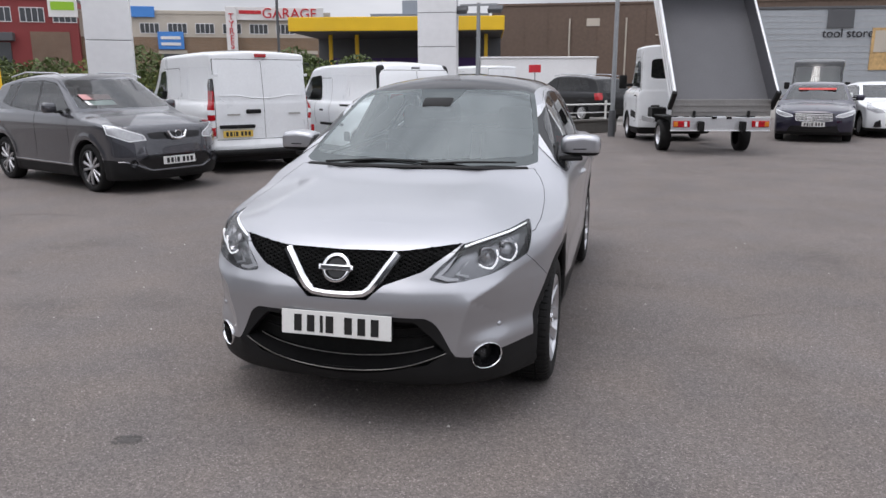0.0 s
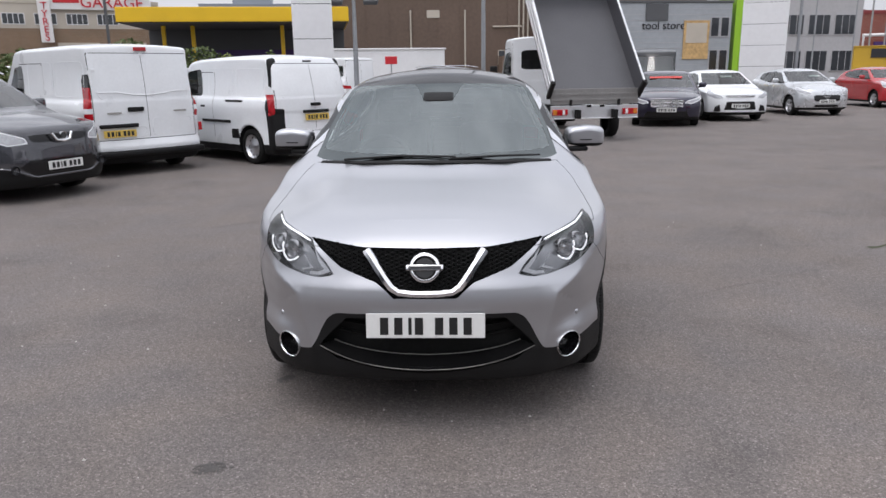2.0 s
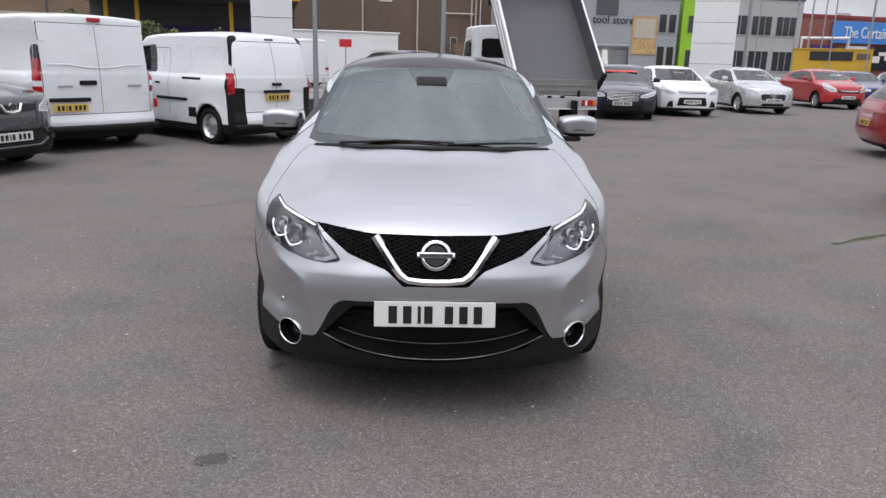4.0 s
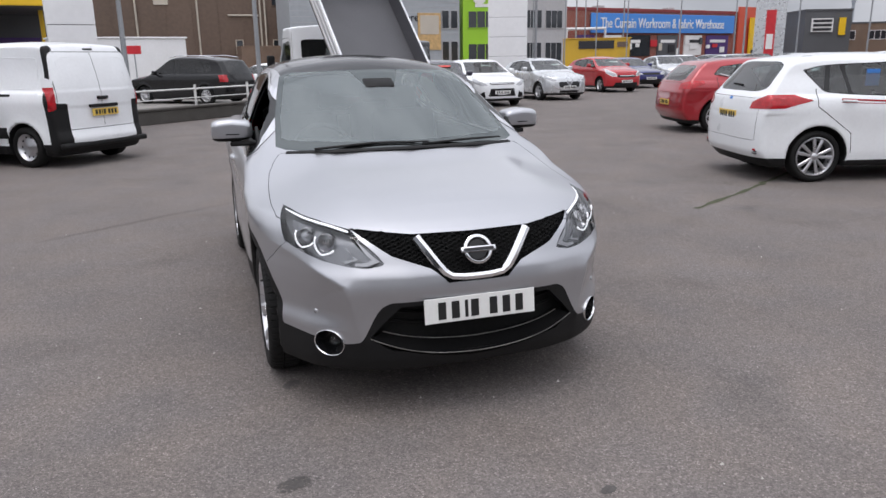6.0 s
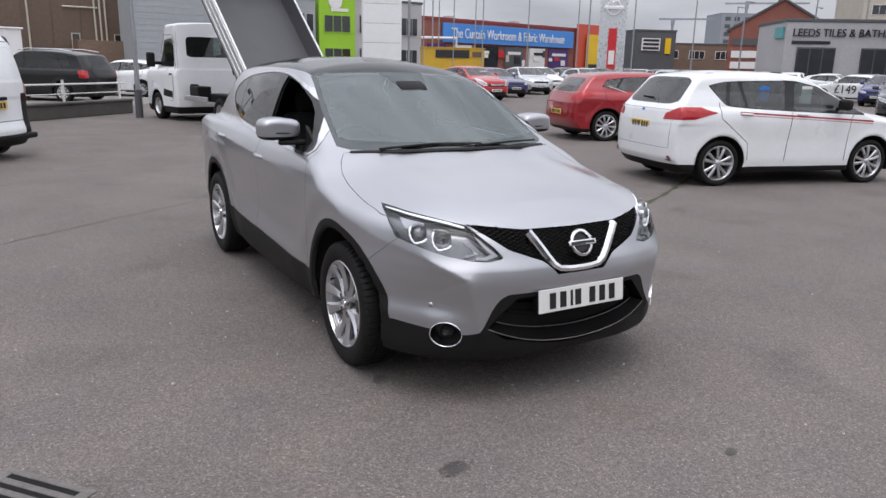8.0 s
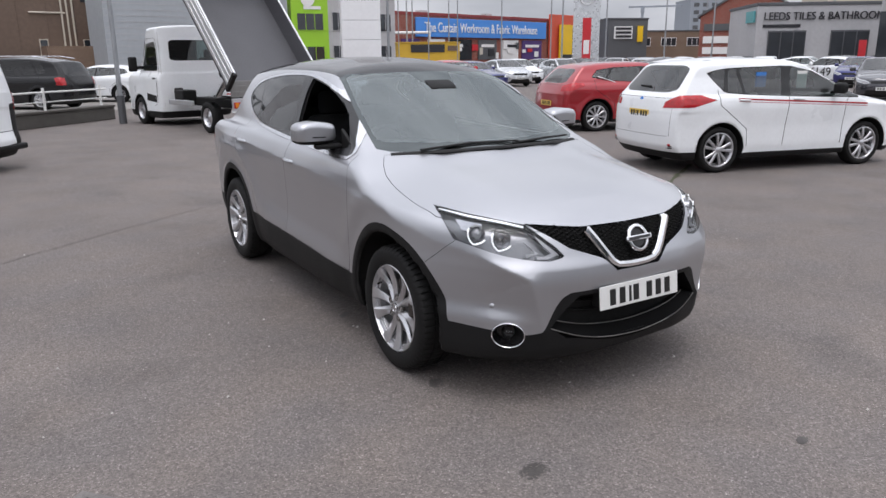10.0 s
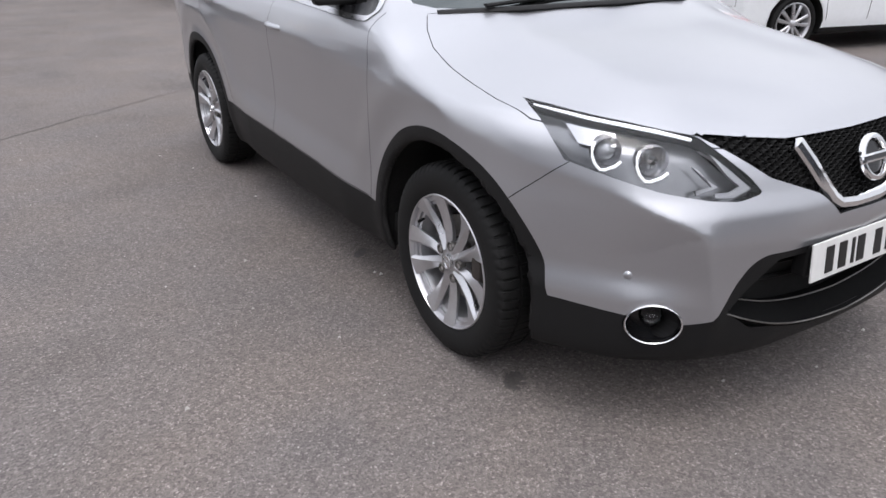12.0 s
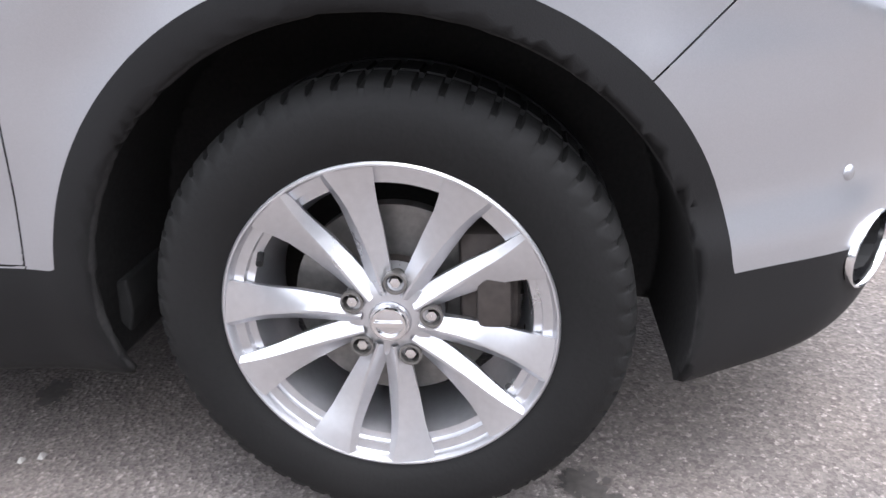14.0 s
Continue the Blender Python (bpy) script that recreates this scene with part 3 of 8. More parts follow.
def hero_field(p, skin=False):
    x, y, z = np.abs(p[:, 0]), p[:, 1], p[:, 2]
    r = np.minimum(np.hypot(y - HUB[0][0], z - HUB[0][1]), np.hypot(y - HUB[1][0], z - HUB[1][1]))
    bulge = .010 * np.exp(-((r - .43) / .05) ** 2) * (z < .9)
    # a raised brow over each wheel and a hollow along the lower doors
    brow = .010 * np.exp(-((np.hypot(y - HUB[0][0], z - .35) - .56) / .07) ** 2) + .012 * np.exp(-((np.hypot(y - HUB[1][0], z - .35) - .58) / .08) ** 2)
    # the lower doors sweep out to the sill under a slanting crease
    sweep = soft(np.clip((y - 1.30) / .35, 0, 1)) * soft(np.clip((3.12 - y) / .4, 0, 1))
    sill = .022 * soft(np.clip((h_crease(y) + .015 - z) / .15, 0, 1)) * sweep
    # shoulder crease that rises through the door handles
    shoulder = .010 * np.exp(-(np.hypot(z - .905 - .048 * (y - 1.5), .006) - .006) / .045) * soft(np.clip((y - 1.25) / .7, 0, 1))
    side = x - (.008 + shoulder + h_wz(z + h_drop(y)) + h_wy(y) + bulge + brow * soft(np.clip((z - .40) / .2, 0, 1)) + sill)
    # cheek ridge from the lamp down to the intake's corner, with a hollow outside it
    ridge = np.exp(-(np.hypot(line_gap(CHEEK, x, z), .007) - .007) / .05) * np.clip((.84 - x) / .14, 0, 1)
    deep = np.maximum(-outline(CHEEK_FACE, x, z), 0)
    inside = 1 - (1 - np.clip((np.hypot(deep, .007) - .007) / .17, 0, 1)) ** 2
    # the hollow comes out again in a sill above the black lower edge
    kick = soft(np.clip((.485 - z) / .09, 0, 1))
    swell = .018 * ridge - .042 * inside * (1 - .9 * kick)
    front = (h_fx(x) + h_fz(z) - swell - y) * .85
    if skin:
        return smax(side, front, .035)
    lift = .014 * np.exp(-((x - .50) / .12) ** 2) * np.clip((y - .25) / .4, 0, 1)
    fall = .115 - .045 * soft(np.clip((y - .75) / .7, 0, 1))
    hood = (z - (h_hood(y) - fall * (x / .85) ** 2.6 + lift)) * .93
    belt = 1.055 + .03 * np.clip((y - 1.3) / 2.5, 0, 1)
    blend = soft(np.clip((y - 1.08) / .42, 0, 1))
    top = hood * (1 - blend) + (z - belt) * blend
    rear = y - (h_rear(z) - .16 * (x / .85) ** 3)
    bottom = .20 - z
    low = smax(smax(side, front, .035), smax(top, smax(rear, bottom, .04), .04), .035)
    gside = (x - (h_gz(z) + h_gy(y))) * .88
    ws = (1.05 + (z - 1.05) * 2.07 + .41 * x * x - y) * .43
    roof = z - (h_roof(y) - .075 * (x / .6) ** 2)
    tail = (y - (h_rear(z) - .13 * (x / .6) ** 2)) * .8
    house = smax(smax(gside, ws, .035), smax(roof, smax(tail, .9 - z, .02), .05), .05)
    f = smin(low, house, .05)
    for hy, hz in HUB:
        # behind its lip the arch opens wider
        well = np.maximum(np.hypot(y - hy, z - hz) - .407 - .045 * soft(np.clip((y - hy + .10) / .2, 0, 1)) * soft(np.clip((-.020 - smax(side, front, .035)) / .025, 0, 1)), .55 - x)
        f = smax(f, -well, .010)
    return f

# ---- wheels ----
def tyre_mesh(radius, rim, width, blocks=62):
    """Tyre about the x axis, its outer side at -x: bulged walls, shoulder blocks and tread grooves."""
    bm = bmesh.new()
    h, seg = width / 2, blocks * 4
    rows = [(-h * .82, rim - .006), (-h * .93, rim + .004), (-h * 1.0, rim + (radius - rim) * .30), (-h * 1.02, rim + (radius - rim) * .50),
            (-h * 1.0, rim + (radius - rim) * .70), (-h * .95, radius - .021), (-h * .88, radius - .009), (-h * .74, radius - .002), (-h * .46, radius),
            (-h * .42, radius), (-h * .40, radius - .008), (-h * .32, radius - .008), (-h * .30, radius), (h * .30, radius), (h * .32, radius - .008),
            (h * .40, radius - .008), (h * .42, radius), (h * .74, radius - .002), (h * .9, radius - .012), (h, rim + (radius - rim) * .6), (h * .9, rim)]
    rings = []
    for k in range(seg):
        a = 2 * math.pi * (k // 4 + (0, .20, .26, .94)[k % 4]) / blocks
        notch = k % 4 < 2
        ring = []
        for j, (x, r) in enumerate(rows):
            if notch and 5 <= j <= 8:
                r -= (.0008, .004, .008, .006)[j - 5]
            if notch and 13 >= j >= 12:
                r -= .004
            ring.append(bm.verts.new((x, r * math.cos(a), r * math.sin(a))))
        rings.append(ring)
    for k in range(seg):
        q, r = rings[k], rings[(k + 1) % seg]
        for j in range(len(rows) - 1):
            bm.faces.new((q[j], q[j + 1], r[j + 1], r[j]))
    return bm


def spoke(bm, angle, r0, r1, w0, w1, x0, x1, deep, lean=0.0):
    """One spoke: a tapered bar with a ridged face, from the hub to the rim; its face looks to -x."""
    rows = 6
    last = None
    for i in range(rows):
        t = i / (rows - 1)
        r = r0 + (r1 - r0) * t
        w = w0 + (w1 - w0) * t ** 1.3
        x = x0 + (x1 - x0) * t ** 1.5 - .010 * math.sin(math.pi * t)
        p0 = Vector((0, -math.sin(angle + lean) * r0, math.cos(angle + lean) * r0))
        p1 = Vector((0, -math.sin(angle) * r1, math.cos(angle) * r1))
        c = p0.lerp(p1, t) + Vector((x, 0, 0))
        e = (p1 - p0).normalized()
        s = Vector((0, -e.z, e.y))
        ring = [c + s * w + Vector((.009, 0, 0)), c + s * w * .55 + Vector((0, 0, 0)), c - s * w * .55, c - s * w + Vector((.009, 0, 0)),
                c - s * w * .85 + Vector((deep, 0, 0)), c + s * w * .85 + Vector((deep, 0, 0))]
        ring = [bm.verts.new(p) for p in ring]
        if last:
            for j in range(6):
                bm.faces.new((last[j], last[(j + 1) % 6], ring[(j + 1) % 6], ring[j]))
        last = ring
    return bm


def hero_spoke(bm, angle, s, rim):
    """A flared spoke with a slanting ridge, running out over the rim's edge; s says on which side its pair lies."""
    last = None
    for t in (0, .12, .3, .5, .7, .82, .9, .97, 1.0):
        r = .040 + (rim - .0025 - .040) * t
        w = .0155 + .0135 * t + .0065 * soft(max(0, (t - .7) / .3))
        face = -.086 + .006 * math.sin(math.pi * min(1, t * 1.1)) - .0165 * t ** 2.4
        off = (.25 - .95 * t) * w * s
        p0 = Vector((0, -math.sin(angle - s * radians(4)) * .04, math.cos(angle - s * radians(4)) * .04))
        p1 = Vector((0, -math.sin(angle) * rim, math.cos(angle) * rim))
        e = (p1 - p0).normalized()
        u = Vector((0, -e.z, e.y))
        c = p0 + e * (r - .04) + Vector((face, 0, 0))
        bend = lambda v: v - e * (v.y ** 2 + v.z ** 2 > (rim - .0025) ** 2) * (math.hypot(v.y, v.z) - rim + .0025)
        low = .015 * (1 - .75 * t ** 3)
        ring = [c + u * w + Vector((low, 0, 0)), c + u * (off + w * .10), c + u * (off - w * .10), c - u * w + Vector((low, 0, 0)),
                c - u * w * .9 + Vector((.032 - .014 * t, 0, 0)), c + u * w * .9 + Vector((.032 - .014 * t, 0, 0))]
        ring = [bm.verts.new(bend(p)) for p in ring]
        if last:
            for j in range(6):
                bm.faces.new((last[j], last[(j + 1) % 6], ring[(j + 1) % 6], ring[j]))
        last = ring
    bm.faces.new(last)
    return bm


def hero_wheel():
    """Five pairs of spokes round a small cap, with the brake behind."""
    w = thing("wheel")
    R, rim, width = .332, .2285, .215
    h = width / 2
    tyre = part("tyre", tyre_mesh(R, rim, width), M["rubber"], w, "black road tyre with blocked shoulders", smooth=35)
    ring = part("rim", lathe([(-h * .86, rim + .002), (-h * .93, rim + .002), (-h * .955, rim - .0005), (-h * .955, rim - .003), (-h * .90, rim - .0055), (-h * .80, rim - .008), (-h * .785, rim - .021),
                              (-h * .70, rim - .0225), (-h * .685, rim - .033), (-h * .2, rim - .046), (h * .3, rim - .046), (h * .8, rim - .012), (h * .9, rim)], 120), M["alloy"], w, "silver ten-spoke alloy rim", smooth=25)
    first = radians(-26)
    for k in range(5):
        for s in (-1, 1):
            bm = hero_spoke(bmesh.new(), first + k * radians(72) + s * radians(15.5), s, rim)
            part("spoke", bm, M["alloy"], ring, smooth=24)
    # hub centre, cap and bolts
    part("hub_plate", lathe([(-.060, .001), (-.082, .030), (-.080, .046), (-.074, .060), (-.045, .072), (-.03, .070)], 60), M["alloy"], ring, smooth=40)
    cap = part("centre_cap", lathe([(-.0925, .0005), (-.092, .020), (-.089, .0275), (-.080, .029)], 40), M["satin_chrome"], ring, "round plain centre cap", smooth=40)
    part("cap_ring", lathe([(-.0925, .019), (-.0950, .0195), (-.0950, .0235), (-.0915, .0245)], 40), M["chrome"], cap, smooth=40)
    part("cap_bar", box((.003, .040, .008), (-.0945, 0, 0), .001), M["chrome"], cap)
    for k in range(5):
        a = first + radians(36) + k * radians(72)
        y, z = -math.sin(a) * .058, math.cos(a) * .058
        part("bolt_recess", lathe([(-.0775, .0165), (-.0860, .0160), (-.0862, .0130), (-.078, .0125), (-.060, .0120)], 20, at=(0, y, z)), M["iron"], ring, smooth=40)
        part("wheel_bolt", lathe([(-.0835, .0005), (-.083, .0075), (-.079, .0095), (-.06, .0095)], 6, at=(0, y, z)), M["chrome"], ring)
    a = first + radians(-36)
    part("tyre_valve", tube([(-.070, -math.sin(a) * .198, math.cos(a) * .198), (-.098, -math.sin(a) * .190, math.cos(a) * .190)], .005, 8), M["plastic"], ring)
    part("brake_disc", lathe([(-.022, .06), (-.024, .075), (-.024, .148), (-.002, .148), (-.002, .06)], 48), M["iron"], w, smooth=30)
    part("disc_bell", lathe([(-.05, .001), (-.05, .07), (-.022, .074)], 36), M["rust"], w, smooth=30)
    return w


def brake_caliper(parent, y):
    bm = box((.07, .085, .15), (-.02, -.135, .045), .015)
    box((.05, .05, .11), (-.052, -.142, .04), .012, bm=bm)
    return part("brake_caliper", bm, M["rust"], parent, smooth=40)


def plain_wheel(radius, rim, width, spokes=10, steel=False, pairs=False, dark=False):
    """A lighter wheel for the cars farther off."""
    w = thing("wheel")
    h = width / 2
    part("tyre", lathe([(-h * .8, rim), (-h, rim + .02), (-h * 1.02, (rim + radius) / 2), (-h * .95, radius - .02), (-h * .8, radius - .003), (h * .8, radius - .003), (h, radius - .03), (h, rim)], 48), M["rubber"], w, smooth=50)
    if steel:
        bm = lathe([(-h * .9, rim), (-h * .7, rim - .012), (-h * .45, rim - .03), (-h * .35, rim * .72), (-h * .55, rim * .55), (-h * .55, rim * .35), (-h * .7, rim * .25), (-h * .7, .001)], 40)
        ring = part("rim", bm, M["alloy"], w, "plain silver steel rim", smooth=40)
        for k in range(10):
            a = 2 * math.pi * k / 10
            part("vent_hole", lathe([(-h * .44, .001), (-h * .44, rim * .085)], 10, at=(0, math.cos(a) * rim * .77, math.sin(a) * rim * .77)), M["liner"], ring)
        return w
    ring = part("rim", lathe([(-h * .92, rim), (-h * .94, rim - .012), (-h * .8, rim - .022), (-h * .2, rim - .05), (h * .5, rim - .05)], 40), M["gloss_black" if dark else "alloy"], w, smooth=40)
    part("backing", lathe([(-h * .1, .001), (-h * .1, rim - .045)], 32), M["liner"], ring)
    for k in range(spokes):
        a = 2 * math.pi * (k + (.22 if pairs and k % 2 else 0)) / spokes
        bm = bmesh.new()
        spoke(bm, a, .03, rim - .014, .016, .024 if spokes > 6 else .040, -h * .78, -h * .82, .03)
        part("spoke", bm, M["alloy"], ring, smooth=30)
    part("hub_cap", lathe([(-h * .9, .001), (-h * .88, .03), (-h * .7, .055), (-h * .4, .06)], 24), M["alloy"], ring, smooth=40)
    return w



# ---- the silver crossover that the camera goes round ----
def hero_skin():
    v, t = field_mesh(hero_field, (-1.0, -.08, .12), (1.0, 4.46, 1.68), .0165)
    sk = Skin(v, t, slope_of(hero_field, v))
    # a row of points along the cheek ridges keeps them crisp
    n0 = len(v)
    g = outline(CHEEK_FACE, np.abs(v[:, 0]), v[:, 2])
    sk.split(np.where((v[:, 1] < .62) & (v[:, 2] > .36), g, 1.0))
    for _ in range(2):
        p = sk.v[n0:]
        f = hero_field(p)
        d = np.stack([hero_field(p + 1e-3 * e) - hero_field(p - 1e-3 * e) for e in np.eye(3)], 1) / 2e-3
        sk.v[n0:] = p - np.clip((f / (np.sum(d * d, 1) + .05))[:, None] * d, -.006, .006)
    sk.n[n0:] = slope_of(hero_field, sk.v[n0:])
    return sk


DLO = [(1.375, 1.043), (1.440, 1.125), (1.690, 1.290), (1.97, 1.402), (2.36, 1.462), (2.635, 1.474), (2.971, 1.464), (3.30, 1.434), (3.51, 1.385), (3.595, 1.295),
       (3.40, 1.20), (3.16, 1.135), (2.942, 1.105), (2.577, 1.082), (2.24, 1.068), (1.75, 1.048), (1.477, 1.038)]
LAMP = [(.452, .700), (.50, .745), (.640, .836), (.83, .864), (1.01, .884), (1.088, .8905), (1.060, .860), (1.03, .808), (1.005, .768), (.92, .748), (.76, .712), (.62, .692), (.53, .686)]
BONNET = [(0, .098), (.275, .118), (.42, .155), (.55, .212), (.66, .30), (.745, .42), (.805, .56), (.813, .70), (.806, .85), (.797, .97), (.778, 1.10), (.745, 1.19), (.70, 1.262), (.5, 1.185), (.25, 1.13), (0, 1.115)]
DOOR_F = [(1.35, 1.06), (1.33, .96), (1.322, .90), (1.335, .80), (1.352, .62), (1.368, .50), (1.385, .39)]
DOOR_B = [(2.245, 1.08), (2.30, .9), (2.335, .7), (2.36, .42)]
DOOR_R = [(3.33, 1.17), (3.375, 1.05), (3.33, .92), (3.20, .80), (3.10, .68), (3.04, .55), (3.02, .44)]
(PAINT, HOOD, BUMPER, FENDER_R, FENDER_L, DFR, DFL, DRR, DRL, CLAD, SCREEN, G_FR, G_FL, G_RR, G_RL, G_QR, G_QL, ROOF, LAMP_R, LAMP_L, BACKING, TRIM, FRIT, GAP, WELL, TAILGLASS, TAILLAMP, PILLAR, OPENING) = range(29)


def hero_tags(sk):
    def hub_gap(p):
        return np.minimum(np.hypot(p[:, 1] - HUB[0][0], p[:, 2] - HUB[0][1]), np.hypot(p[:, 1] - HUB[1][0], p[:, 2] - HUB[1][1]))

    low_line = curve([0, .385, .43, .535, .60, .72, .95], [.540, .538, .518, .357, .345, .366, .386])
    sill_top = curve([1.2, 1.437, 1.693, 1.92, 2.316, 2.97, 3.3], [.39, .399, .410, .421, .434, .450, .456])
    body = [PAINT]
    # bonnet, bumper, wings and doors
    sk.mark(lambda p, n: np.maximum(outline(BONNET + [(-x, y) for x, y in BONNET[::-1]], p[:, 0], p[:, 1]), np.maximum(.70 - p[:, 2], .12 - n[:, 2])), HOOD, body)
    sk.mark(lambda p, n: np.maximum(p[:, 1] - .4825 + 1.142 * (p[:, 2] - .71), np.maximum(p[:, 2] - .85, p[:, 1] - .7)), BUMPER, body)
    for s, fen, df, dr in ((-1, FENDER_R, DFR, DRR), (1, FENDER_L, DFL, DRL)):
        df_line = curve([z for _, z in DOOR_F[::-1]], [y for y, _ in DOOR_F[::-1]])
        db_line = curve([z for _, z in DOOR_B[::-1]], [y for y, _ in DOOR_B[::-1]])
        dr_line = curve([z for _, z in DOOR_R[::-1]], [y for y, _ in DOOR_R[::-1]])
        out = lambda p, s=s: .55 - s * p[:, 0]
        sk.mark(lambda p, n: np.maximum(np.maximum(p[:, 1] - df_line(p[:, 2]), out(p)), p[:, 2] - 1.06), fen, body)
        sk.mark(lambda p, n: np.maximum(np.maximum(np.maximum(df_line(p[:, 2]) - p[:, 1], p[:, 1] - db_line(p[:, 2])), out(p)), np.maximum(p[:, 2] - 1.1, .385 - p[:, 2])), df, body)
        sk.mark(lambda p, n: np.maximum(np.maximum(np.maximum(db_line(p[:, 2]) - p[:, 1], p[:, 1] - dr_line(p[:, 2])), out(p)), np.maximum(p[:, 2] - 1.2, .385 - p[:, 2])), dr, body)
    # shut lines
    edge = [(-x, y) for x, y in BONNET[::-1]] + BONNET
    side = [PAINT, FENDER_R, FENDER_L, DFR, DFL, DRR, DRL, BUMPER, HOOD]

    def shut(p, n):
        x = np.abs(p[:, 0])
        g = np.maximum(line_gap(edge, p[:, 0], p[:, 1]) - .0015, np.maximum(.80 - p[:, 2], np.maximum(p[:, 2] - 1.09, .05 - n[:, 2])))
        for ln in (DOOR_F, DOOR_B, DOOR_R, [(.570, .632), (.405, .777)]):
            g = np.minimum(g, np.maximum(line_gap(ln, p[:, 1], p[:, 2]) - .0013, .6 - x))
        g = np.minimum(g, np.maximum(np.abs(p[:, 2] - sill_top(p[:, 1]) - .004) - .0015, np.maximum(.6 - x, np.maximum(1.38 - p[:, 1], p[:, 1] - 3.05))))
        return g
    for ln in (DOOR_F, DOOR_B, DOOR_R, [(.570, .632), (.405, .777)]):
        sk.split(line_side(ln, sk.v[:, 1], sk.v[:, 2]))
    sk.split(line_side(edge, sk.v[:, 0], sk.v[:, 1]))
    sk.split(sk.v[:, 2] - sill_top(sk.v[:, 1]) - .004)
    sk.mark(shut, GAP, side)
    # black cladding: arches, sills, lower bumper
    sk.mark(lambda p, n: np.minimum(hub_gap(p) - .457, p[:, 2] - np.where(p[:, 1] < .6, low_line(np.abs(p[:, 0])), sill_top(p[:, 1]))), CLAD, side + [GAP])
    sk.mark(lambda p, n: np.maximum(hub_gap(p) - .4095, np.abs(p[:, 0]) - .92), WELL)
    sk.mark(lambda p, n: np.maximum(np.maximum(hub_gap(p) - .465, hero_field(p, True) + .016), np.where(p[:, 1] < 2, HUB[0][0], HUB[1][0]) - .12 - p[:, 1]), WELL)
    # glass and its surrounds
    scr = [(0, 1.062), (.40, 1.066), (.66, 1.074), (.712, 1.088), (.676, 1.235), (.620, 1.39), (.592, 1.452), (.53, 1.476), (.25, 1.486), (0, 1.488)]
    scr = [(-x, z) for x, z in scr[:0:-1]] + scr[:-1] + [(0, 1.488)]
    sk.mark(lambda p, n: np.maximum(outline(scr, p[:, 0], p[:, 2]), np.maximum(p[:, 1] - 2.12, np.maximum(n[:, 1] + .2, 1.0 - p[:, 1]))), FRIT)
    inner = [(x * .945 if abs(x) > .1 else x, 1.06 + .045 + (z - 1.06) * .885) for x, z in scr]
    sk.mark(lambda p, n: outline(inner, p[:, 0], p[:, 2]), SCREEN, [FRIT])
    sk.mark(lambda p, n: outline([(-.17, 1.50), (.17, 1.50), (.10, 1.40), (.07, 1.385), (-.07, 1.385), (-.10, 1.40)], p[:, 0], p[:, 2]), FRIT, [SCREEN])
    dlo = rounded(DLO, 1)
    sides = lambda p: .5 - np.abs(p[:, 0])
    sk.mark(lambda p, n: np.maximum(outline(dlo, p[:, 1], p[:, 2]) - .010, sides(p)), TRIM, [PAINT, DFR, DFL, DRR, DRL, FENDER_R, FENDER_L, GAP])
    sk.mark(lambda p, n: np.maximum(outline(dlo, p[:, 1], p[:, 2]) + .006, sides(p)), PILLAR, [TRIM])
    panes = {"f": [(1.49, 1.07), (1.51, 1.14), (1.735, 1.293), (1.99, 1.394), (2.33, 1.446), (2.40, 1.448), (2.30, 1.10), (2.29, 1.085), (1.85, 1.066)],
             "r": [(2.40, 1.10), (2.51, 1.45), (2.66, 1.46), (2.96, 1.45), (3.285, 1.415), (3.115, 1.145), (2.93, 1.12)],
             "q": [(3.15, 1.15), (3.325, 1.408), (3.45, 1.378), (3.545, 1.292), (3.37, 1.205)]}
    for key, pair in (("f", (G_FR, G_FL)), ("r", (G_RR, G_RL)), ("q", (G_QR, G_QL))):
        pane = rounded(panes[key], 1)
        for s, tag in ((-1, pair[0]), (1, pair[1])):
            sk.mark(lambda p, n: np.maximum(outline(pane, p[:, 1], p[:, 2]), .5 - s * p[:, 0]), tag, [PILLAR])
    sk.mark(lambda p, n: np.maximum(np.maximum(np.abs(p[:, 0]) - .585 + .03 * np.clip((p[:, 1] - 2) / 2, 0, 1), 1.43 - p[:, 2]), np.maximum(p[:, 1] - 3.75, np.maximum(1.85 - p[:, 1], .5 - n[:, 2]))), ROOF, [PAINT])
    sk.mark(lambda p, n: np.maximum(outline([(-.56, 1.12), (.56, 1.12), (.50, 1.42), (-.50, 1.42)], p[:, 0], p[:, 2]), np.maximum(.2 - n[:, 1], 3.5 - p[:, 1])), TAILGLASS, [PAINT])
    sk.mark(lambda p, n: np.maximum(outline([(.45, .92), (.95, .92), (.95, 1.06), (.45, 1.04)], np.abs(p[:, 0]), p[:, 2]), 4.08 - p[:, 1]), TAILLAMP, [PAINT])
    # lamps, grille
    for s, tag in ((-1, LAMP_R), (1, LAMP_L)):
        sk.mark(lambda p, n: np.maximum(outline(LAMP, s * p[:, 0] + .5 * p[:, 1], p[:, 2]), np.maximum(.2 - s * p[:, 0], p[:, 1] - .72)), tag, side + [GAP])
    sk.mark(lambda p, n: np.maximum(outline(GRILLE, p[:, 0], p[:, 2]), np.maximum(p[:, 1] - .5, n[:, 2] - .93)), BACKING, side + [CLAD, GAP])
    sk.mark(lambda p, n: np.maximum(hero_open(p[:, 0], p[:, 2]), p[:, 1] - .5), OPENING, side + [CLAD, GAP])
    sk.mark(lambda p, n: np.maximum(np.hypot((np.abs(p[:, 0]) - .648) / 1.04, p[:, 2] - .343) - .056, p[:, 1] - .5), OPENING, side + [CLAD, GAP])


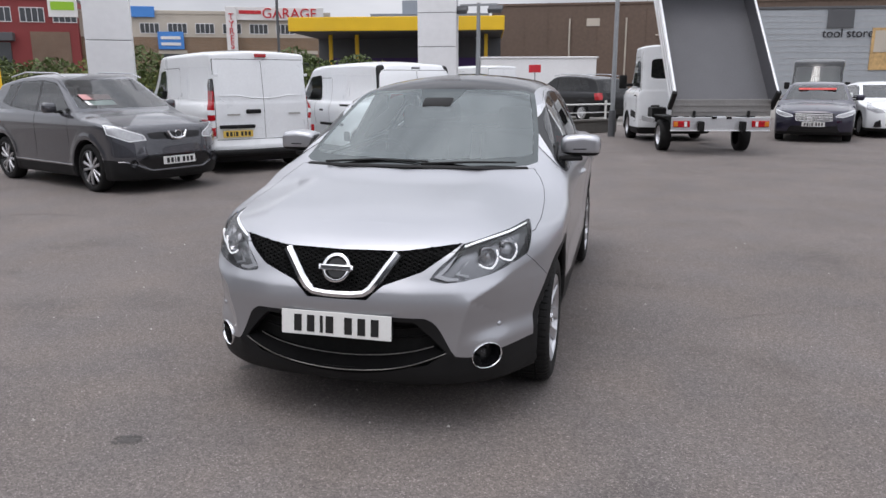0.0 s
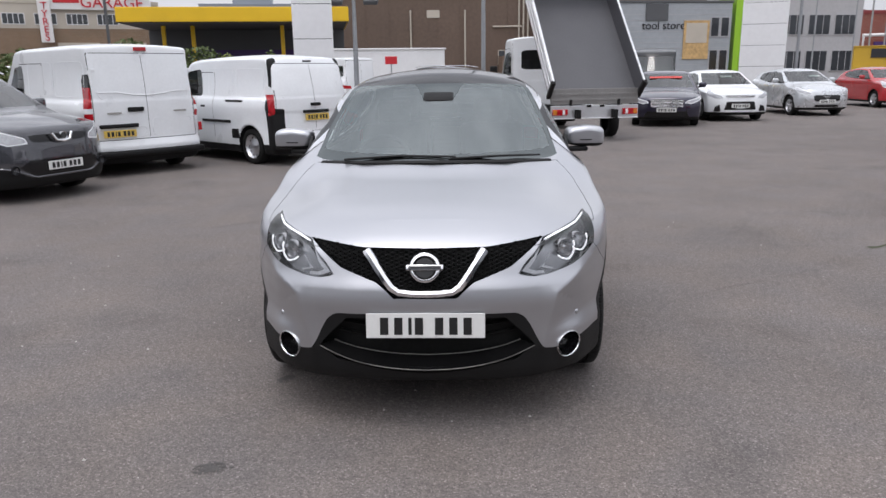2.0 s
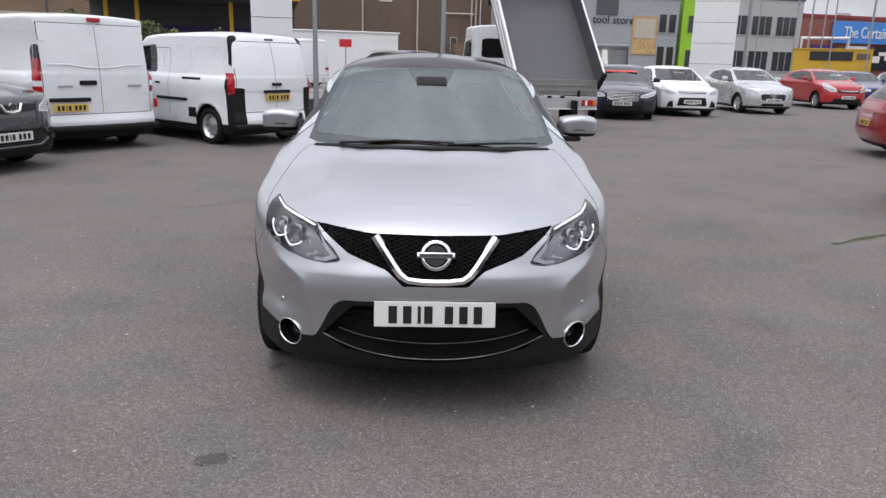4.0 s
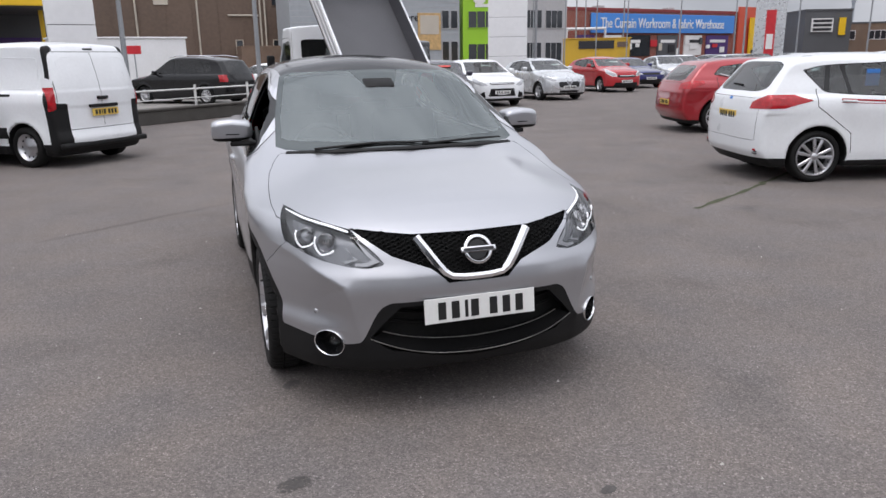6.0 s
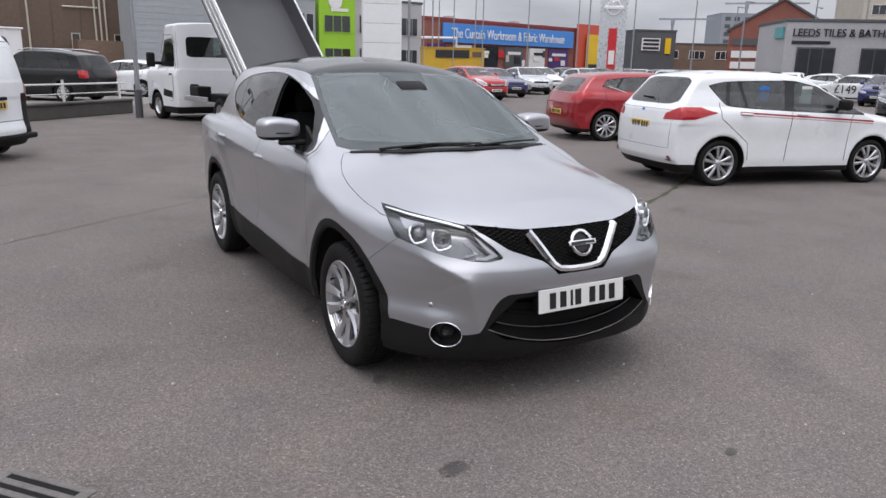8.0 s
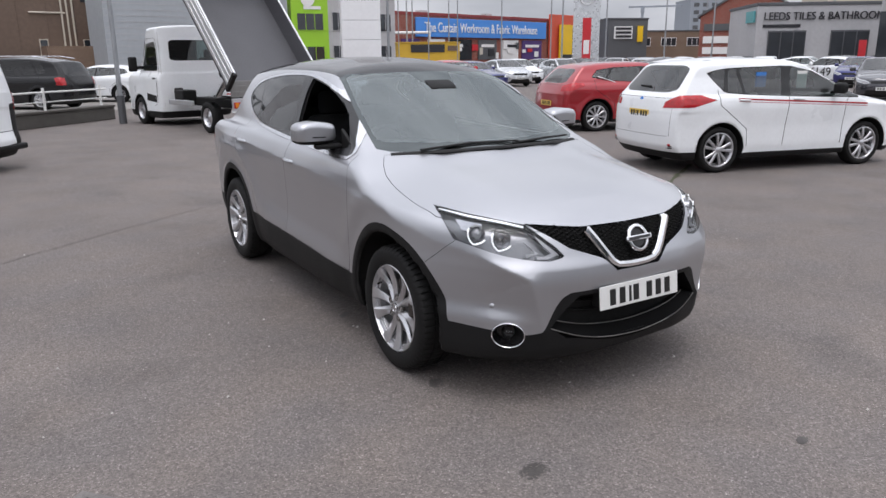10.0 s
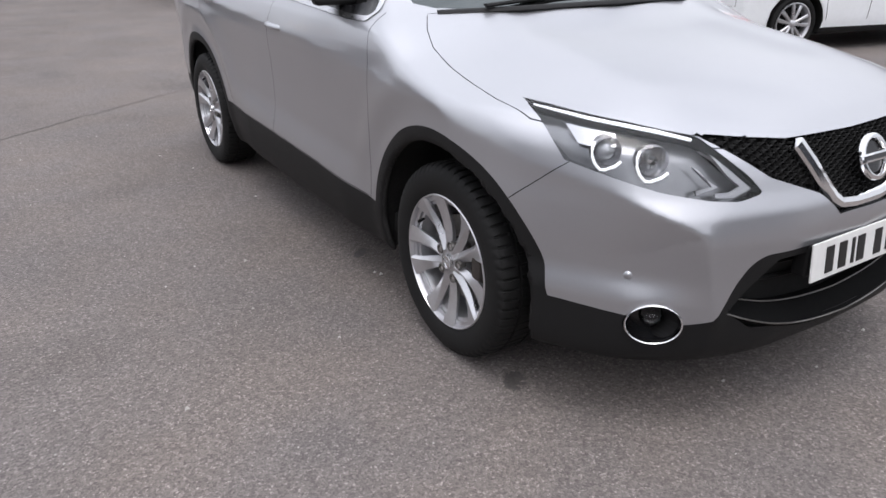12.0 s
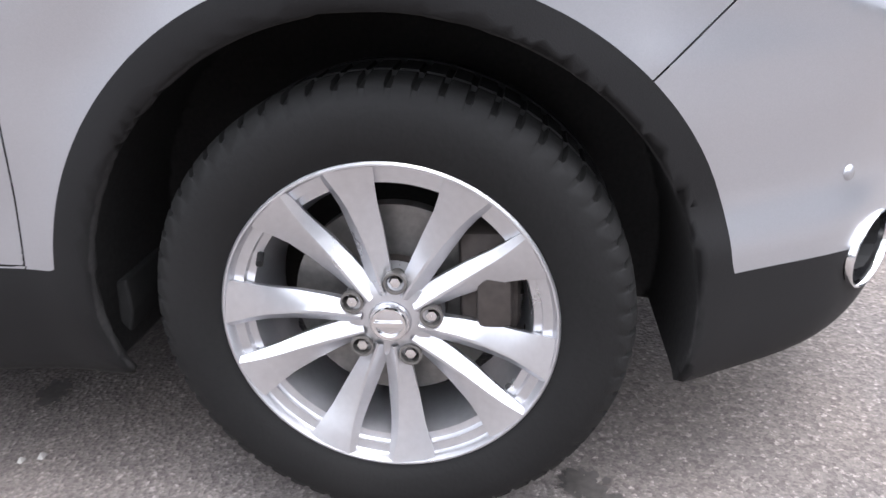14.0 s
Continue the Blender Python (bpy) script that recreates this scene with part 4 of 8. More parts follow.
def surface_at(side, x, z):
    """The place and the outward normal of the car's front at a width and height."""
    ys = np.linspace(-.05, .95, 1200)
    f = hero_field(np.stack([np.full(1200, x), ys, np.full(1200, z)], 1))
    p = np.array([[x, ys[np.argmax(f < 0)], z]])
    n = slope_of(hero_field, p)[0]
    return Vector((side * x, p[0, 1], z)), Vector((side * n[0], n[1], n[2])).normalized()


def hero_car():
    car = thing("silver_crossover_car", Matrix.Translation((0, 0, .018)), label="silver metallic family crossover car parked alone in the open yard", category="car")
    sk = hero_skin()
    hero_tags(sk)

    def panel(name, tag, material, label="", push=0.0, parent=car):
        v, t, n = sk.take(tag, push)
        return part(name, mesh_from(name, v, t, material, n), material, parent, label)

    def pieces(name, v, t, n, material, label=""):
        num = islands(t, len(v))
        for k in np.unique(num):
            used, back = np.unique(t[num == k], return_inverse=True)
            if len(back) > 24:
                part(name, mesh_from(name, v[used], back.reshape(-1, 3), material, None if n is None else n[used]), None, car, label)

    def sunk(name, tag, depth, material, edge, label=""):
        """A patch set back into the body, with walls down to it."""
        v, t, n = sk.take(tag)
        num = islands(t, len(v))
        for k in np.unique(num):
            used, back = np.unique(t[num == k], return_inverse=True)
            if len(back) < 60:
                continue
            tt, vv, nn = back.reshape(-1, 3), v[used], n[used]
            deep = vv + np.array([0, depth, 0])
            ob = part(name, mesh_from(name, deep, tt, material, nn), None, car, label)
            w, band = wall_between(vv, tt, deep)
            part("recess_wall", mesh_from("recess_wall", w, band, edge, smooth=False), None, ob)

    panel("body_shell", PAINT, M["silver"])
    panel("bonnet", HOOD, M["silver"])
    panel("front_bumper", BUMPER, M["silver"])
    panel("front_wing", FENDER_R, M["silver"])
    panel("front_wing", FENDER_L, M["silver"])
    doors = [panel("door", tag, M["silver"]) for tag in (DFR, DFL, DRR, DRL)]
    panel("lower_cladding", CLAD, M["plastic"], "black plastic arch, sill and bumper cladding")
    v, t, n = sk.take(WELL)
    pieces("wheel_well", v, t, n, M["well"])
    v, t, n = sk.take(GAP, -.004)
    pieces("shut_line", v, t, n, M["liner"])
    panel("windscreen_border", FRIT, M["frit"])
    panel("windscreen", SCREEN, M["windscreen"], "clear windscreen mirroring a grey sky")
    v, t, n = sk.take(TRIM, .003)
    pieces("window_trim", v, t, n, M["satin_chrome"], "bright strip round the side windows")
    v, t, n = sk.take(PILLAR)
    pieces("window_pillar", v, t, n, M["gloss_black"])
    panel("window", G_FL, M["car_glass"])
    for tag in (G_RR, G_RL, G_QR, G_QL):
        panel("window", tag, M["tint"], "dark tinted rear side window")
    panel("glass_roof", ROOF, M["roof_glass"], "black panoramic glass roof")
    panel("rear_window", TAILGLASS, M["tint"])
    v, t, n = sk.take(TAILLAMP, .001)
    pieces("tail_lamp", v, t, n, M["red_lens"], "red tail lamp")
    sunk("grille_backing", BACKING, .035, M["liner"], M["gloss_black"])
    sunk("intake_backing", OPENING, .085, M["liner"], M["plastic"])
    # inner lining of the cabin
    for tag in (PAINT, PILLAR, ROOF):
        v, t, n = sk.take(tag, -.022)
        keep = (v[t][:, :, 2].min(1) > 1.03) & (v[t][:, :, 1].min(1) > 1.3)
        used, back = np.unique(t[keep], return_inverse=True)
        pieces("cabin_lining", v[used], back.reshape(-1, 3)[:, ::-1], None, M["trim_grey"] if tag == ROOF else M["dash"])

    # head lamps
    for s, tag in ((-1, LAMP_R), (1, LAMP_L)):
        lamp = panel("head_lamp", tag, M["lens"], "clear head lamp with a white light strip")
        v, t, n = sk.take(tag)
        inner = v - n * .045 + np.array([-s * .006, .012, 0])
        part("lamp_bowl", mesh_from("lamp_bowl", inner, t, M["lamp_bowl"], n), None, lamp, "silver lamp bowl")
        w, band = wall_between(v - n * .001, t, inner)
        part("lamp_wall", mesh_from("lamp_wall", w, band, M["gloss_black"], smooth=False), None, lamp)

        def on(u, z, back=.0):
            """A place in the lamp: u runs round the corner of the car, from its inner tip outwards."""
            lo, hi = .30, .92
            for _ in range(14):
                mid = (lo + hi) / 2
                c, _n = surface_at(1, mid, z)
                if mid + .5 * c.y < u and c.y > -.04:
                    lo = mid
                else:
                    hi = mid
            c, nrm = surface_at(s, lo, z)
            return c - nrm * back

        def blade(name, pairs, back, material, label=""):
            bm = bmesh.new()
            rows = [[bm.verts.new(on(u, z, back + d)) for (u, z), d in ((a, 0), (b, 0), (b, .010), (a, .010))] for a, b in pairs]
            for q, r in zip(rows[:-1], rows[1:]):
                for j in range(4):
                    bm.faces.new((q[j], q[(j + 1) % 4], r[(j + 1) % 4], r[j]))
            bm.faces.new(rows[0])
            bm.faces.new(rows[-1][::-1])
            return part(name, bm, material, lamp, label, smooth=30)
        # the light strip along the upper edge, two ringed lamps with lit hooks, chevrons towards the inner tip
        top = [on(u, z, .007) for u, z in ((.655, .832), (.74, .8475), (.83, .8595), (.92, .8695), (1.0, .8785), (1.06, .884))]
        part("light_strip", tube(top, [.0052, .0064, .0064, .0058, .0048, .0028], 8, flat=.8), M["led"], lamp, "lit white daytime light strip", smooth=60)
        blade("lamp_shelf", (((.86, .851), (.87, .822)), ((.93, .858), (.94, .815)), ((.99, .865), (.972, .818))), .022, M["lamp_ring"])
        for cu, cz, rad, name in ((.900, .815, .038, "dipped_lamp"), (.772, .796, .041, "main_lamp")):
            c = on(cu, cz, .036)
            turn = Vector((s * .42, -.9, .05)).to_track_quat("X", "Z").to_matrix().to_4x4()
            unit = part(name, lathe([(-.03, rad), (.010, rad), (.014, rad * .95), (.008, rad * .86), (-.012, rad * .6), (-.02, .001)], 40), M["lamp_ring"], lamp, m=Matrix.Translation(c) @ turn, smooth=40)
            if name == "dipped_lamp":
                part("lamp_bulb", lathe([(.016, .0005), (.013, rad * .35), (.002, rad * .66), (-.012, rad * .72)], 32), M["lamp_glass"], unit, "clear projector lens", smooth=60)
            else:
                part("lamp_bulb", lathe([(.006, .0005), (.004, rad * .30), (-.012, rad * .34)], 24), M["chrome"], unit, smooth=60)
                for k in range(5):
                    part("reflector_fin", box((.004, .003, rad * 1.0), (.0, (k - 2) * rad * .32, 0), .001), M["chrome"], unit)
            hook = [c + turn.to_3x3() @ Vector((.016, s * u * rad, w * rad)) for u, w in ((1.02, .72), (1.16, .30), (1.14, -.25), (.92, -.80), (.52, -1.24), (.20, -1.28), (-.55, -1.06), (-.95, -.75))]
            part("light_hook", tube(hook, .0040, 6), M["led"], lamp, "lit white hooked light strip", smooth=60)
        blade("indicator_reflector", (((.640, .815), (.610, .808)), ((.560, .770), (.560, .752)), ((.482, .714), (.520, .722)), ((.540, .697), (.555, .710)), ((.60, .699), (.60, .710))), .014, M["lamp_pale"], "pale indicator blade")
        blade("inner_rib", (((.665, .775), (.650, .770)), ((.620, .742), (.612, .732)), ((.585, .724), (.608, .726)), ((.655, .708), (.658, .718))), .018, M["lamp_pale"])

    # grille lattice on both sides of the chrome vee
    bm = bmesh.new()
    step = .021
    for i in range(-27, 28):
        for j in range(0, 13):
            x, z = i * step, .612 + j * step * .8 + (.4 * step if i % 2 else 0)
            d = float(outline(GRILLE, np.array([x]), np.array([z]))[0])
            if d > -.006:
                continue
            y = float(h_fx(np.array([abs(x)]))[0] + h_fz(np.array([z]))[0]) + .018
            ring = []
            for k in range(6):
                a = radians(60 * k)
                ring.append((x + math.cos(a) * .0118, z + math.sin(a) * .0105))
            outer = [bm.verts.new((u, y, w)) for u, w in ring]
            inner = [bm.verts.new((x + (u - x) * .72, y - .003, z + (w - z) * .72)) for u, w in ring]
            back = [bm.verts.new((x + (u - x) * .66, y + .012, z + (w - z) * .66)) for u, w in ring]
            for k in range(6):
                q = (k + 1) % 6
                bm.faces.new((outer[k], outer[q], inner[q], inner[k]))
                bm.faces.new((inner[k], inner[q], back[q], back[k]))
    tagged(part("grille_mesh", bm, M["liner"], car, "black honeycomb grille"), kind="stuff")
    # chrome vee with its ring badge
    vee = [(-.262, .120, .806), (-.225, .096, .755), (-.180, .070, .690), (-.150, .058, .652), (-.118, .052, .632), (-.06, .047, .626), (0, .046, .625)]
    vee = vee + [(-x, y, z) for x, y, z in vee[-2::-1]]
    bm = bmesh.new()
    rows = []
    for i, p in enumerate(vee):
        a, b = Vector(vee[max(i - 1, 0)]), Vector(vee[min(i + 1, len(vee) - 1)])
        d = (b - a).normalized()
        side = Vector((0, -1, .25)).cross(d).normalized()
        up = d.cross(side).normalized()
        if up.y > 0:
            up = -up
        w = .0205 if abs(p[0]) > .13 else .018
        c = Vector(p)
        rows.append([bm.verts.new(c + side * u * w + up * h) for u, h in ((-1, -.03), (-1, .004), (-.75, .012), (0, .016), (.75, .012), (1, .004), (1, -.03))])
    for q, r in zip(rows[:-1], rows[1:]):
        for j in range(6):
            bm.faces.new((q[j], q[j + 1], r[j + 1], r[j]))
    bm.faces.new(rows[0])
    bm.faces.new(rows[-1][::-1])
    part("grille_vee", bm, M["chrome"], car, "polished chrome vee across the grille", smooth=25)
    emblem = part("emblem", lathe([(-.004, .066), (.004, .0655), (.008, .060), (.008, .053), (.003, .049), (-.004, .049)], 48, axis="y"), M["chrome"], car, "chrome ring emblem with a plain bar",
                  m=Matrix.Translation((0, .046, .745)) @ Matrix.Rotation(radians(-22), 4, "X") @ Matrix.Rotation(radians(180), 4, "Z"), smooth=40)
    part("emblem_bar", box((.162, .010, .026), (0, .008, 0), .004), M["chrome"], emblem, smooth=40)
    part("emblem_inset", box((.140, .004, .013), (0, .0125, 0), .001), M["lamp_dark"], emblem)
    part("emblem_back", lathe([(-.003, .044), (-.002, .001)], 32, axis="y"), M["gloss_black"], emblem)

    # air intake: a sloping black shelf between two thin bright edges, bars in the dark above it
    def sweep(half, z0, rise, back, k):
        x = half * k / 14
        return Vector((x, back + float(h_fx(np.array([abs(x)]))[0]) + .012, z0 + rise * abs(k / 14) ** 2.3))
    bm = bmesh.new()
    rows = [[bm.verts.new(p) for p in (sweep(.478, .256, .098, .012, k), sweep(.482, .276, .095, -.006, k), sweep(.470, .286, .092, .006, k), sweep(.425, .330, .058, .046, k), sweep(.42, .326, .058, .080, k))] for k in range(-14, 15)]
    for q, r in zip(rows[:-1], rows[1:]):
        for j in range(4):
            bm.faces.new((q[j], q[j + 1], r[j + 1], r[j]))
    part("intake_shelf", bm, M["intake_black"], car, "black sloping intake shelf", smooth=40)
    part("intake_edge", tube([sweep(.422, .334, .058, .043, k) for k in range(-14, 15)], .0022, 6), M["iron"], car, smooth=60)
    part("lower_lip", tube([sweep(.484, .279, .095, -.006, k) for k in range(-14, 15)], .0024, 6), M["iron"], car, smooth=60)
    for z in (.405, .450):
        part("intake_bar", tube([sweep(.40, z, .03, .075, k) for k in range(-14, 15)], .008, 6, flat=.7), M["liner"], car, smooth=60)
    # fog lamps in chrome rings, parking sensors
    for s in (-1, 1):
        c, nrm = surface_at(s, .648, .343)
        c = c - nrm * .004
        turn = nrm.to_track_quat("X", "Z").to_matrix().to_4x4()
        m = Matrix.Translation(c) @ turn @ Matrix.Diagonal((1, 1.28, 1, 1))
        fog = part("fog_lamp", lathe([(-.05, .052), (.004, .0562), (.008, .0572), (.0095, .0590), (.008, .0606), (.0, .0614), (-.02, .0614)], 48), M["chrome"], car, "round fog lamp in a chrome ring", m=m, smooth=40)
        part("fog_bowl", lathe([(.0, .0535), (-.03, .050), (-.05, .044), (-.05, .001)], 36), M["gloss_black"], fog, smooth=40)
        part("fog_bulb", lathe([(-.016, .001), (-.02, .018), (-.035, .026), (-.05, .027)], 24), M["lens"], fog, smooth=60)
        c, nrm = surface_at(s, .690, .474)
        turn = nrm.to_track_quat("X", "Z").to_matrix().to_4x4()
        part("parking_sensor", lathe([(.006, .0005), (.005, .009), (.0, .0125), (-.004, .013)], 20), M["silver"], car, m=Matrix.Translation(c) @ turn, smooth=60)
    # number plate: bars for its figures
    plate = part("number_plate", box((.52, .006, .111), (0, 0, 0), .004), M["plate_white"], car, "white number plate with black bars",
                 m=Matrix.Translation((0, .013, .493)) @ Matrix.Rotation(radians(-6), 4, "X"))
    at = -.198
    for w, gap in ((.036, .026), (.036, .026), (.014, .014), (.036, .052), (.036, .026), (.036, .026), (.036, 0)):
        part("plate_bar", box((w, .002, .076), (at + w / 2, -.0042, -.002)), M["ink"], plate)
        at += w + gap
    part("plate_holder", box((.50, .05, .10), (0, .052, .49), .01), M["plastic"], car)
    # mirrors
    for s in (-1, 1):
        def shell(p, s=s):
            x, y, z = s * p[:, 0], p[:, 1], p[:, 2]
            top = z - (1.226 - .30 * np.maximum(x - .93, 0) ** 1.5 - .12 * np.maximum(.93 - x, 0))
            f = smax(np.abs(x - .925) - .118, np.abs(y - 1.715) - .085, .045)
            f = smax(f, smax(top, 1.096 + .12 * np.maximum(.90 - x, 0) - z, .03), .04)
            return f
        v, t = field_mesh(shell, (s * .925 - .16, 1.58, 1.05), (s * .925 + .16, 1.86, 1.26), .011)
        ms = Skin(v, t, slope_of(shell, v))
        ms.mark(lambda p, n: p[:, 2] - 1.118, 1)
        ms.mark(lambda p, n: np.maximum(np.abs(s * p[:, 0] - .925) - .098, np.maximum(np.abs(p[:, 2] - 1.157) - .044, .6 - n[:, 1])), 2)
        v, t, n = ms.take(0)
        mirror = part("door_mirror", mesh_from("door_mirror", v, t, M["silver"], n), None, car, "silver door mirror on a black foot")
        v, t, n = ms.take(1)
        part("mirror_base", mesh_from("mirror_base", v, t, M["plastic"], n), None, mirror)
        v, t, n = ms.take(2, -.004)
        part("mirror_glass", mesh_from("mirror_glass", v, t, M["chrome"], n), None, mirror)
        part("mirror_foot", box((.16, .07, .03), (s * .86, 1.66, 1.082), .012, turn=Matrix.Rotation(radians(12 * s), 4, "Z")), M["plastic"], mirror, smooth=40)
        part("repeater", box((.12, .008, .006), (s * .945, 1.629, 1.140), .002, turn=Matrix.Rotation(radians(14 * s), 4, "Z")), M["plastic"], mirror, smooth=40)
        part("mirror_corner", prism([(1.43, 1.052), (1.60, 1.055), (1.60, 1.185), (1.47, 1.10)], .02, "x", (s * .79, 0, 0), .004), M["plastic"], mirror)
    # door handles with their cups
    for door, s, y, z in ((doors[0], -1, 2.20, .938), (doors[1], 1, 2.20, .938), (doors[2], -1, 3.175, .985), (doors[3], 1, 3.175, .985)):
        x = s * .882
        pts = [(x - s * .004, y - .085, z - .004), (x + s * .022, y - .06, z), (x + s * .036, y, z + .003), (x + s * .032, y + .055, z + .004), (x - s * .002, y + .095, z + .004)]
        part("door_handle", tube(pts, [.011, .015, .017, .017, .013], 10, flat=.8), M["silver"], door, smooth=60)
        part("handle_cup", lathe([(s * .0075, .0005), (s * .009, .030), (s * .005, .036)], 28, at=(0, 0, 0)), M["silver"], door, m=Matrix.Translation((x - s * .006, y, z - .012)) @ Matrix.Diagonal((1, 1.5, 1, 1)), smooth=60)
    # wipers and scuttle
    part("scuttle", tube([(-.66, 1.262, 1.058), (-.4, 1.135, 1.068), (0, 1.085, 1.072), (.4, 1.135, 1.068), (.66, 1.262, 1.058)], .024, 8, flat=.5), M["plastic"], car, smooth=60)
    for pts in (((-.52, 1.17, 1.083), (-.20, 1.155, 1.102), (.12, 1.12, 1.098)), ((.08, 1.12, 1.087), (.36, 1.155, 1.098), (.60, 1.235, 1.092))):
        wiper = part("wiper", tube(pts, [.0075, .006, .003], 6), M["plastic"], car, smooth=60)
        part("wiper_blade", tube([Vector(p) + Vector((0, .012, .002)) for p in pts], .004, 6), M["liner"], wiper)
    # wheels
    w0 = hero_wheel()
    w0.parent = car
    w0.matrix_basis = Matrix.Translation((-.772, HUB[0][0], HUB[0][1]))
    brake_caliper(w0, 0)
    turned = Matrix.Rotation(radians(180), 4, "Z")
    for m in (Matrix.Translation((-.772, HUB[1][0], HUB[1][1])) @ Matrix.Rotation(radians(31), 4, "X"), Matrix.Translation((.772, HUB[0][0], HUB[0][1])) @ turned, Matrix.Translation((.772, HUB[1][0], HUB[1][1])) @ turned):
        w = copy_thing(w0, m)
    # mud flaps behind the front arches, floor pan
    for s in (-1, 1):
        part("mud_flap", prism([(1.272, .36), (1.290, .355), (1.297, .29), (1.283, .272), (1.272, .31)], .13, "x", (s * .77, 0, 0), .004), M["liner"], car)
        part("air_guide", prism([(.478, .285), (.445, .29), (.440, .235), (.452, .190)], .08, "x", (s * .715, 0, 0), .004), M["liner"], car)
    part("floor_pan", box((1.06, 2.1, .04), (0, 2.2, .24), .01), M["liner"], car)

    # cabin
    part("dashboard", box((1.36, .42, .30), (0, 1.52, .90), .08, segments=3), M["dash"], car, smooth=60)
    part("instrument_hood", box((.36, .2, .08), (-.37, 1.62, 1.05), .035, segments=3), M["dash"], car, smooth=60)
    tilt = Matrix.Translation((-.37, 1.80, .985)) @ Matrix.Rotation(radians(65), 4, "X")
    wheel = part("steering_wheel", tube([(.185 * math.cos(a), .185 * math.sin(a), 0) for a in (2 * math.pi * k / 40 for k in range(40))], .016, 8, closed=True), M["dash"], car, m=tilt, smooth=60)
    part("steering_boss", box((.30, .06, .03), (0, 0, -.01), .012), M["dash"], wheel)
    for x, y, back in ((-.37, 2.30, 1), (.37, 2.30, 1), (-.36, 3.10, 0), (.36, 3.10, 0)):
        seat = part("seat", box((.50, .52, .18), (x, y - .1, .60), .07, segments=3), M["fabric"], car, smooth=60)
        lean = Matrix.Rotation(radians(-16), 4, "X")
        part("backrest", box((.48, .15, .60), (x, y + .23, .90), .06, turn=lean, segments=3), M["fabric"], seat, smooth=60)
        part("headrest", box((.25, .10, .17), (x, y + .34, 1.27), .045, segments=3), M["fabric"], seat, smooth=60)
    part("interior_mirror", box((.24, .03, .065), (0, 1.80, 1.335), .02), M["plastic"], car, smooth=40)
    part("camera_housing", box((.20, .12, .05), (0, 1.80, 1.395), .02, turn=Matrix.Rotation(radians(26), 4, "X")), M["plastic"], car, smooth=40)
    part("cabin_floor", box((1.06, 2.5, .05), (0, 2.6, .42), .01), M["fabric"], car)
    for s in (-1, 1):
        part("door_card", box((.05, 1.56, .58), (s * .79, 2.23, .76), .02), M["dash"], car)
    return car


hero_car()

# ---- the other cars and vans of the yard ----
class Spec:
    def __init__(self, L=4.3, W=1.78, H=1.5, nose=.80, cowl=(1.05, 1.0), top=(1.95, 1.43), belt=.98, roof=None, rear=None, hubs=(.87, 3.45), R=.32,
                 bow=.34, step=.05, sill=.27, narrow=.70, windows=None, lamp=None, tail=None, grille=None, intake=None, tailglass=None):
        self.L, self.W, self.H, self.nose, self.cowl, self.top, self.belt = L, W, H, nose, cowl, top, belt
        self.roof, self.rear, self.hubs, self.R, self.bow, self.step, self.sill, self.narrow = roof, rear, hubs, R, bow, step, sill, narrow
        self.windows, self.lamp, self.tail, self.grille, self.intake, self.tailglass = windows, lamp, tail, grille, intake, tailglass
        if self.roof is None:
            self.roof = [(self.top[0] - .4, self.top[1] - .05), (self.top[0], self.top[1] + .035), (self.top[0] + .7, self.H), (self.L - 1.2, self.H - .04), (self.L - .3, self.H - .17)]
        if self.rear is None:
            self.rear = [(.2, self.L - .12), (.45, self.L), (.75, self.L - .01), (self.belt, self.L - .12), (self.H - .12, self.L - .48), (self.H + .1, self.L - .62)]
        if self.windows is None:
            c, t, b, L, H = self.cowl, self.top, self.belt, self.L, self.H
            self.windows = [[(c[0] + .32, b + .03), (t[0] + .05, t[1] - .07), (t[0] + .45, H - .12), (t[0] + .42, b + .04)],
                            [(t[0] + .50, b + .04), (t[0] + .52, H - .12), (L - 1.25, H - .14), (L - 1.05, b + .10)],
                            [(L - 1.0, b + .11), (L - 1.18, H - .15), (L - .86, H - .19), (L - .72, b + .16)]]
        hw = self.W / 2
        if self.lamp is None:
            self.lamp = [(hw * .52, .64), (hw * .60, .70), (hw + .12, .80), (hw + .20, .79), (hw + .06, .69), (hw * .75, .62)]
        if self.tail is None:
            self.tail = [(hw * .66, .80), (hw * .66, .93), (hw + .10, .97), (hw + .16, .90), (hw + .02, .80)]
        if self.grille is None:
            self.grille = [(-.42, .62), (-.46, .72), (.46, .72), (.42, .62)]
        if self.intake is None:
            self.intake = [(-.52, .42), (-.60, .26), (.60, .26), (.52, .42)]
        if self.tailglass is None:
            self.tailglass = [(-.58 * hw / .89, self.belt + .03), (.58 * hw / .89, self.belt + .03), (.50 * hw / .89, self.H - .15), (-.50 * hw / .89, self.H - .15)]


def around(points):
    """The outline that goes round all the points."""
    pts = sorted(set(points))
    rim = []
    for seq in (pts, pts[::-1]):
        row = []
        for p in seq:
            while len(row) > 1 and (row[-1][0] - row[-2][0]) * (p[1] - row[-2][1]) - (row[-1][1] - row[-2][1]) * (p[0] - row[-2][0]) <= 0:
                row.pop()
            row.append(p)
        rim += row[:-1]
    return rim


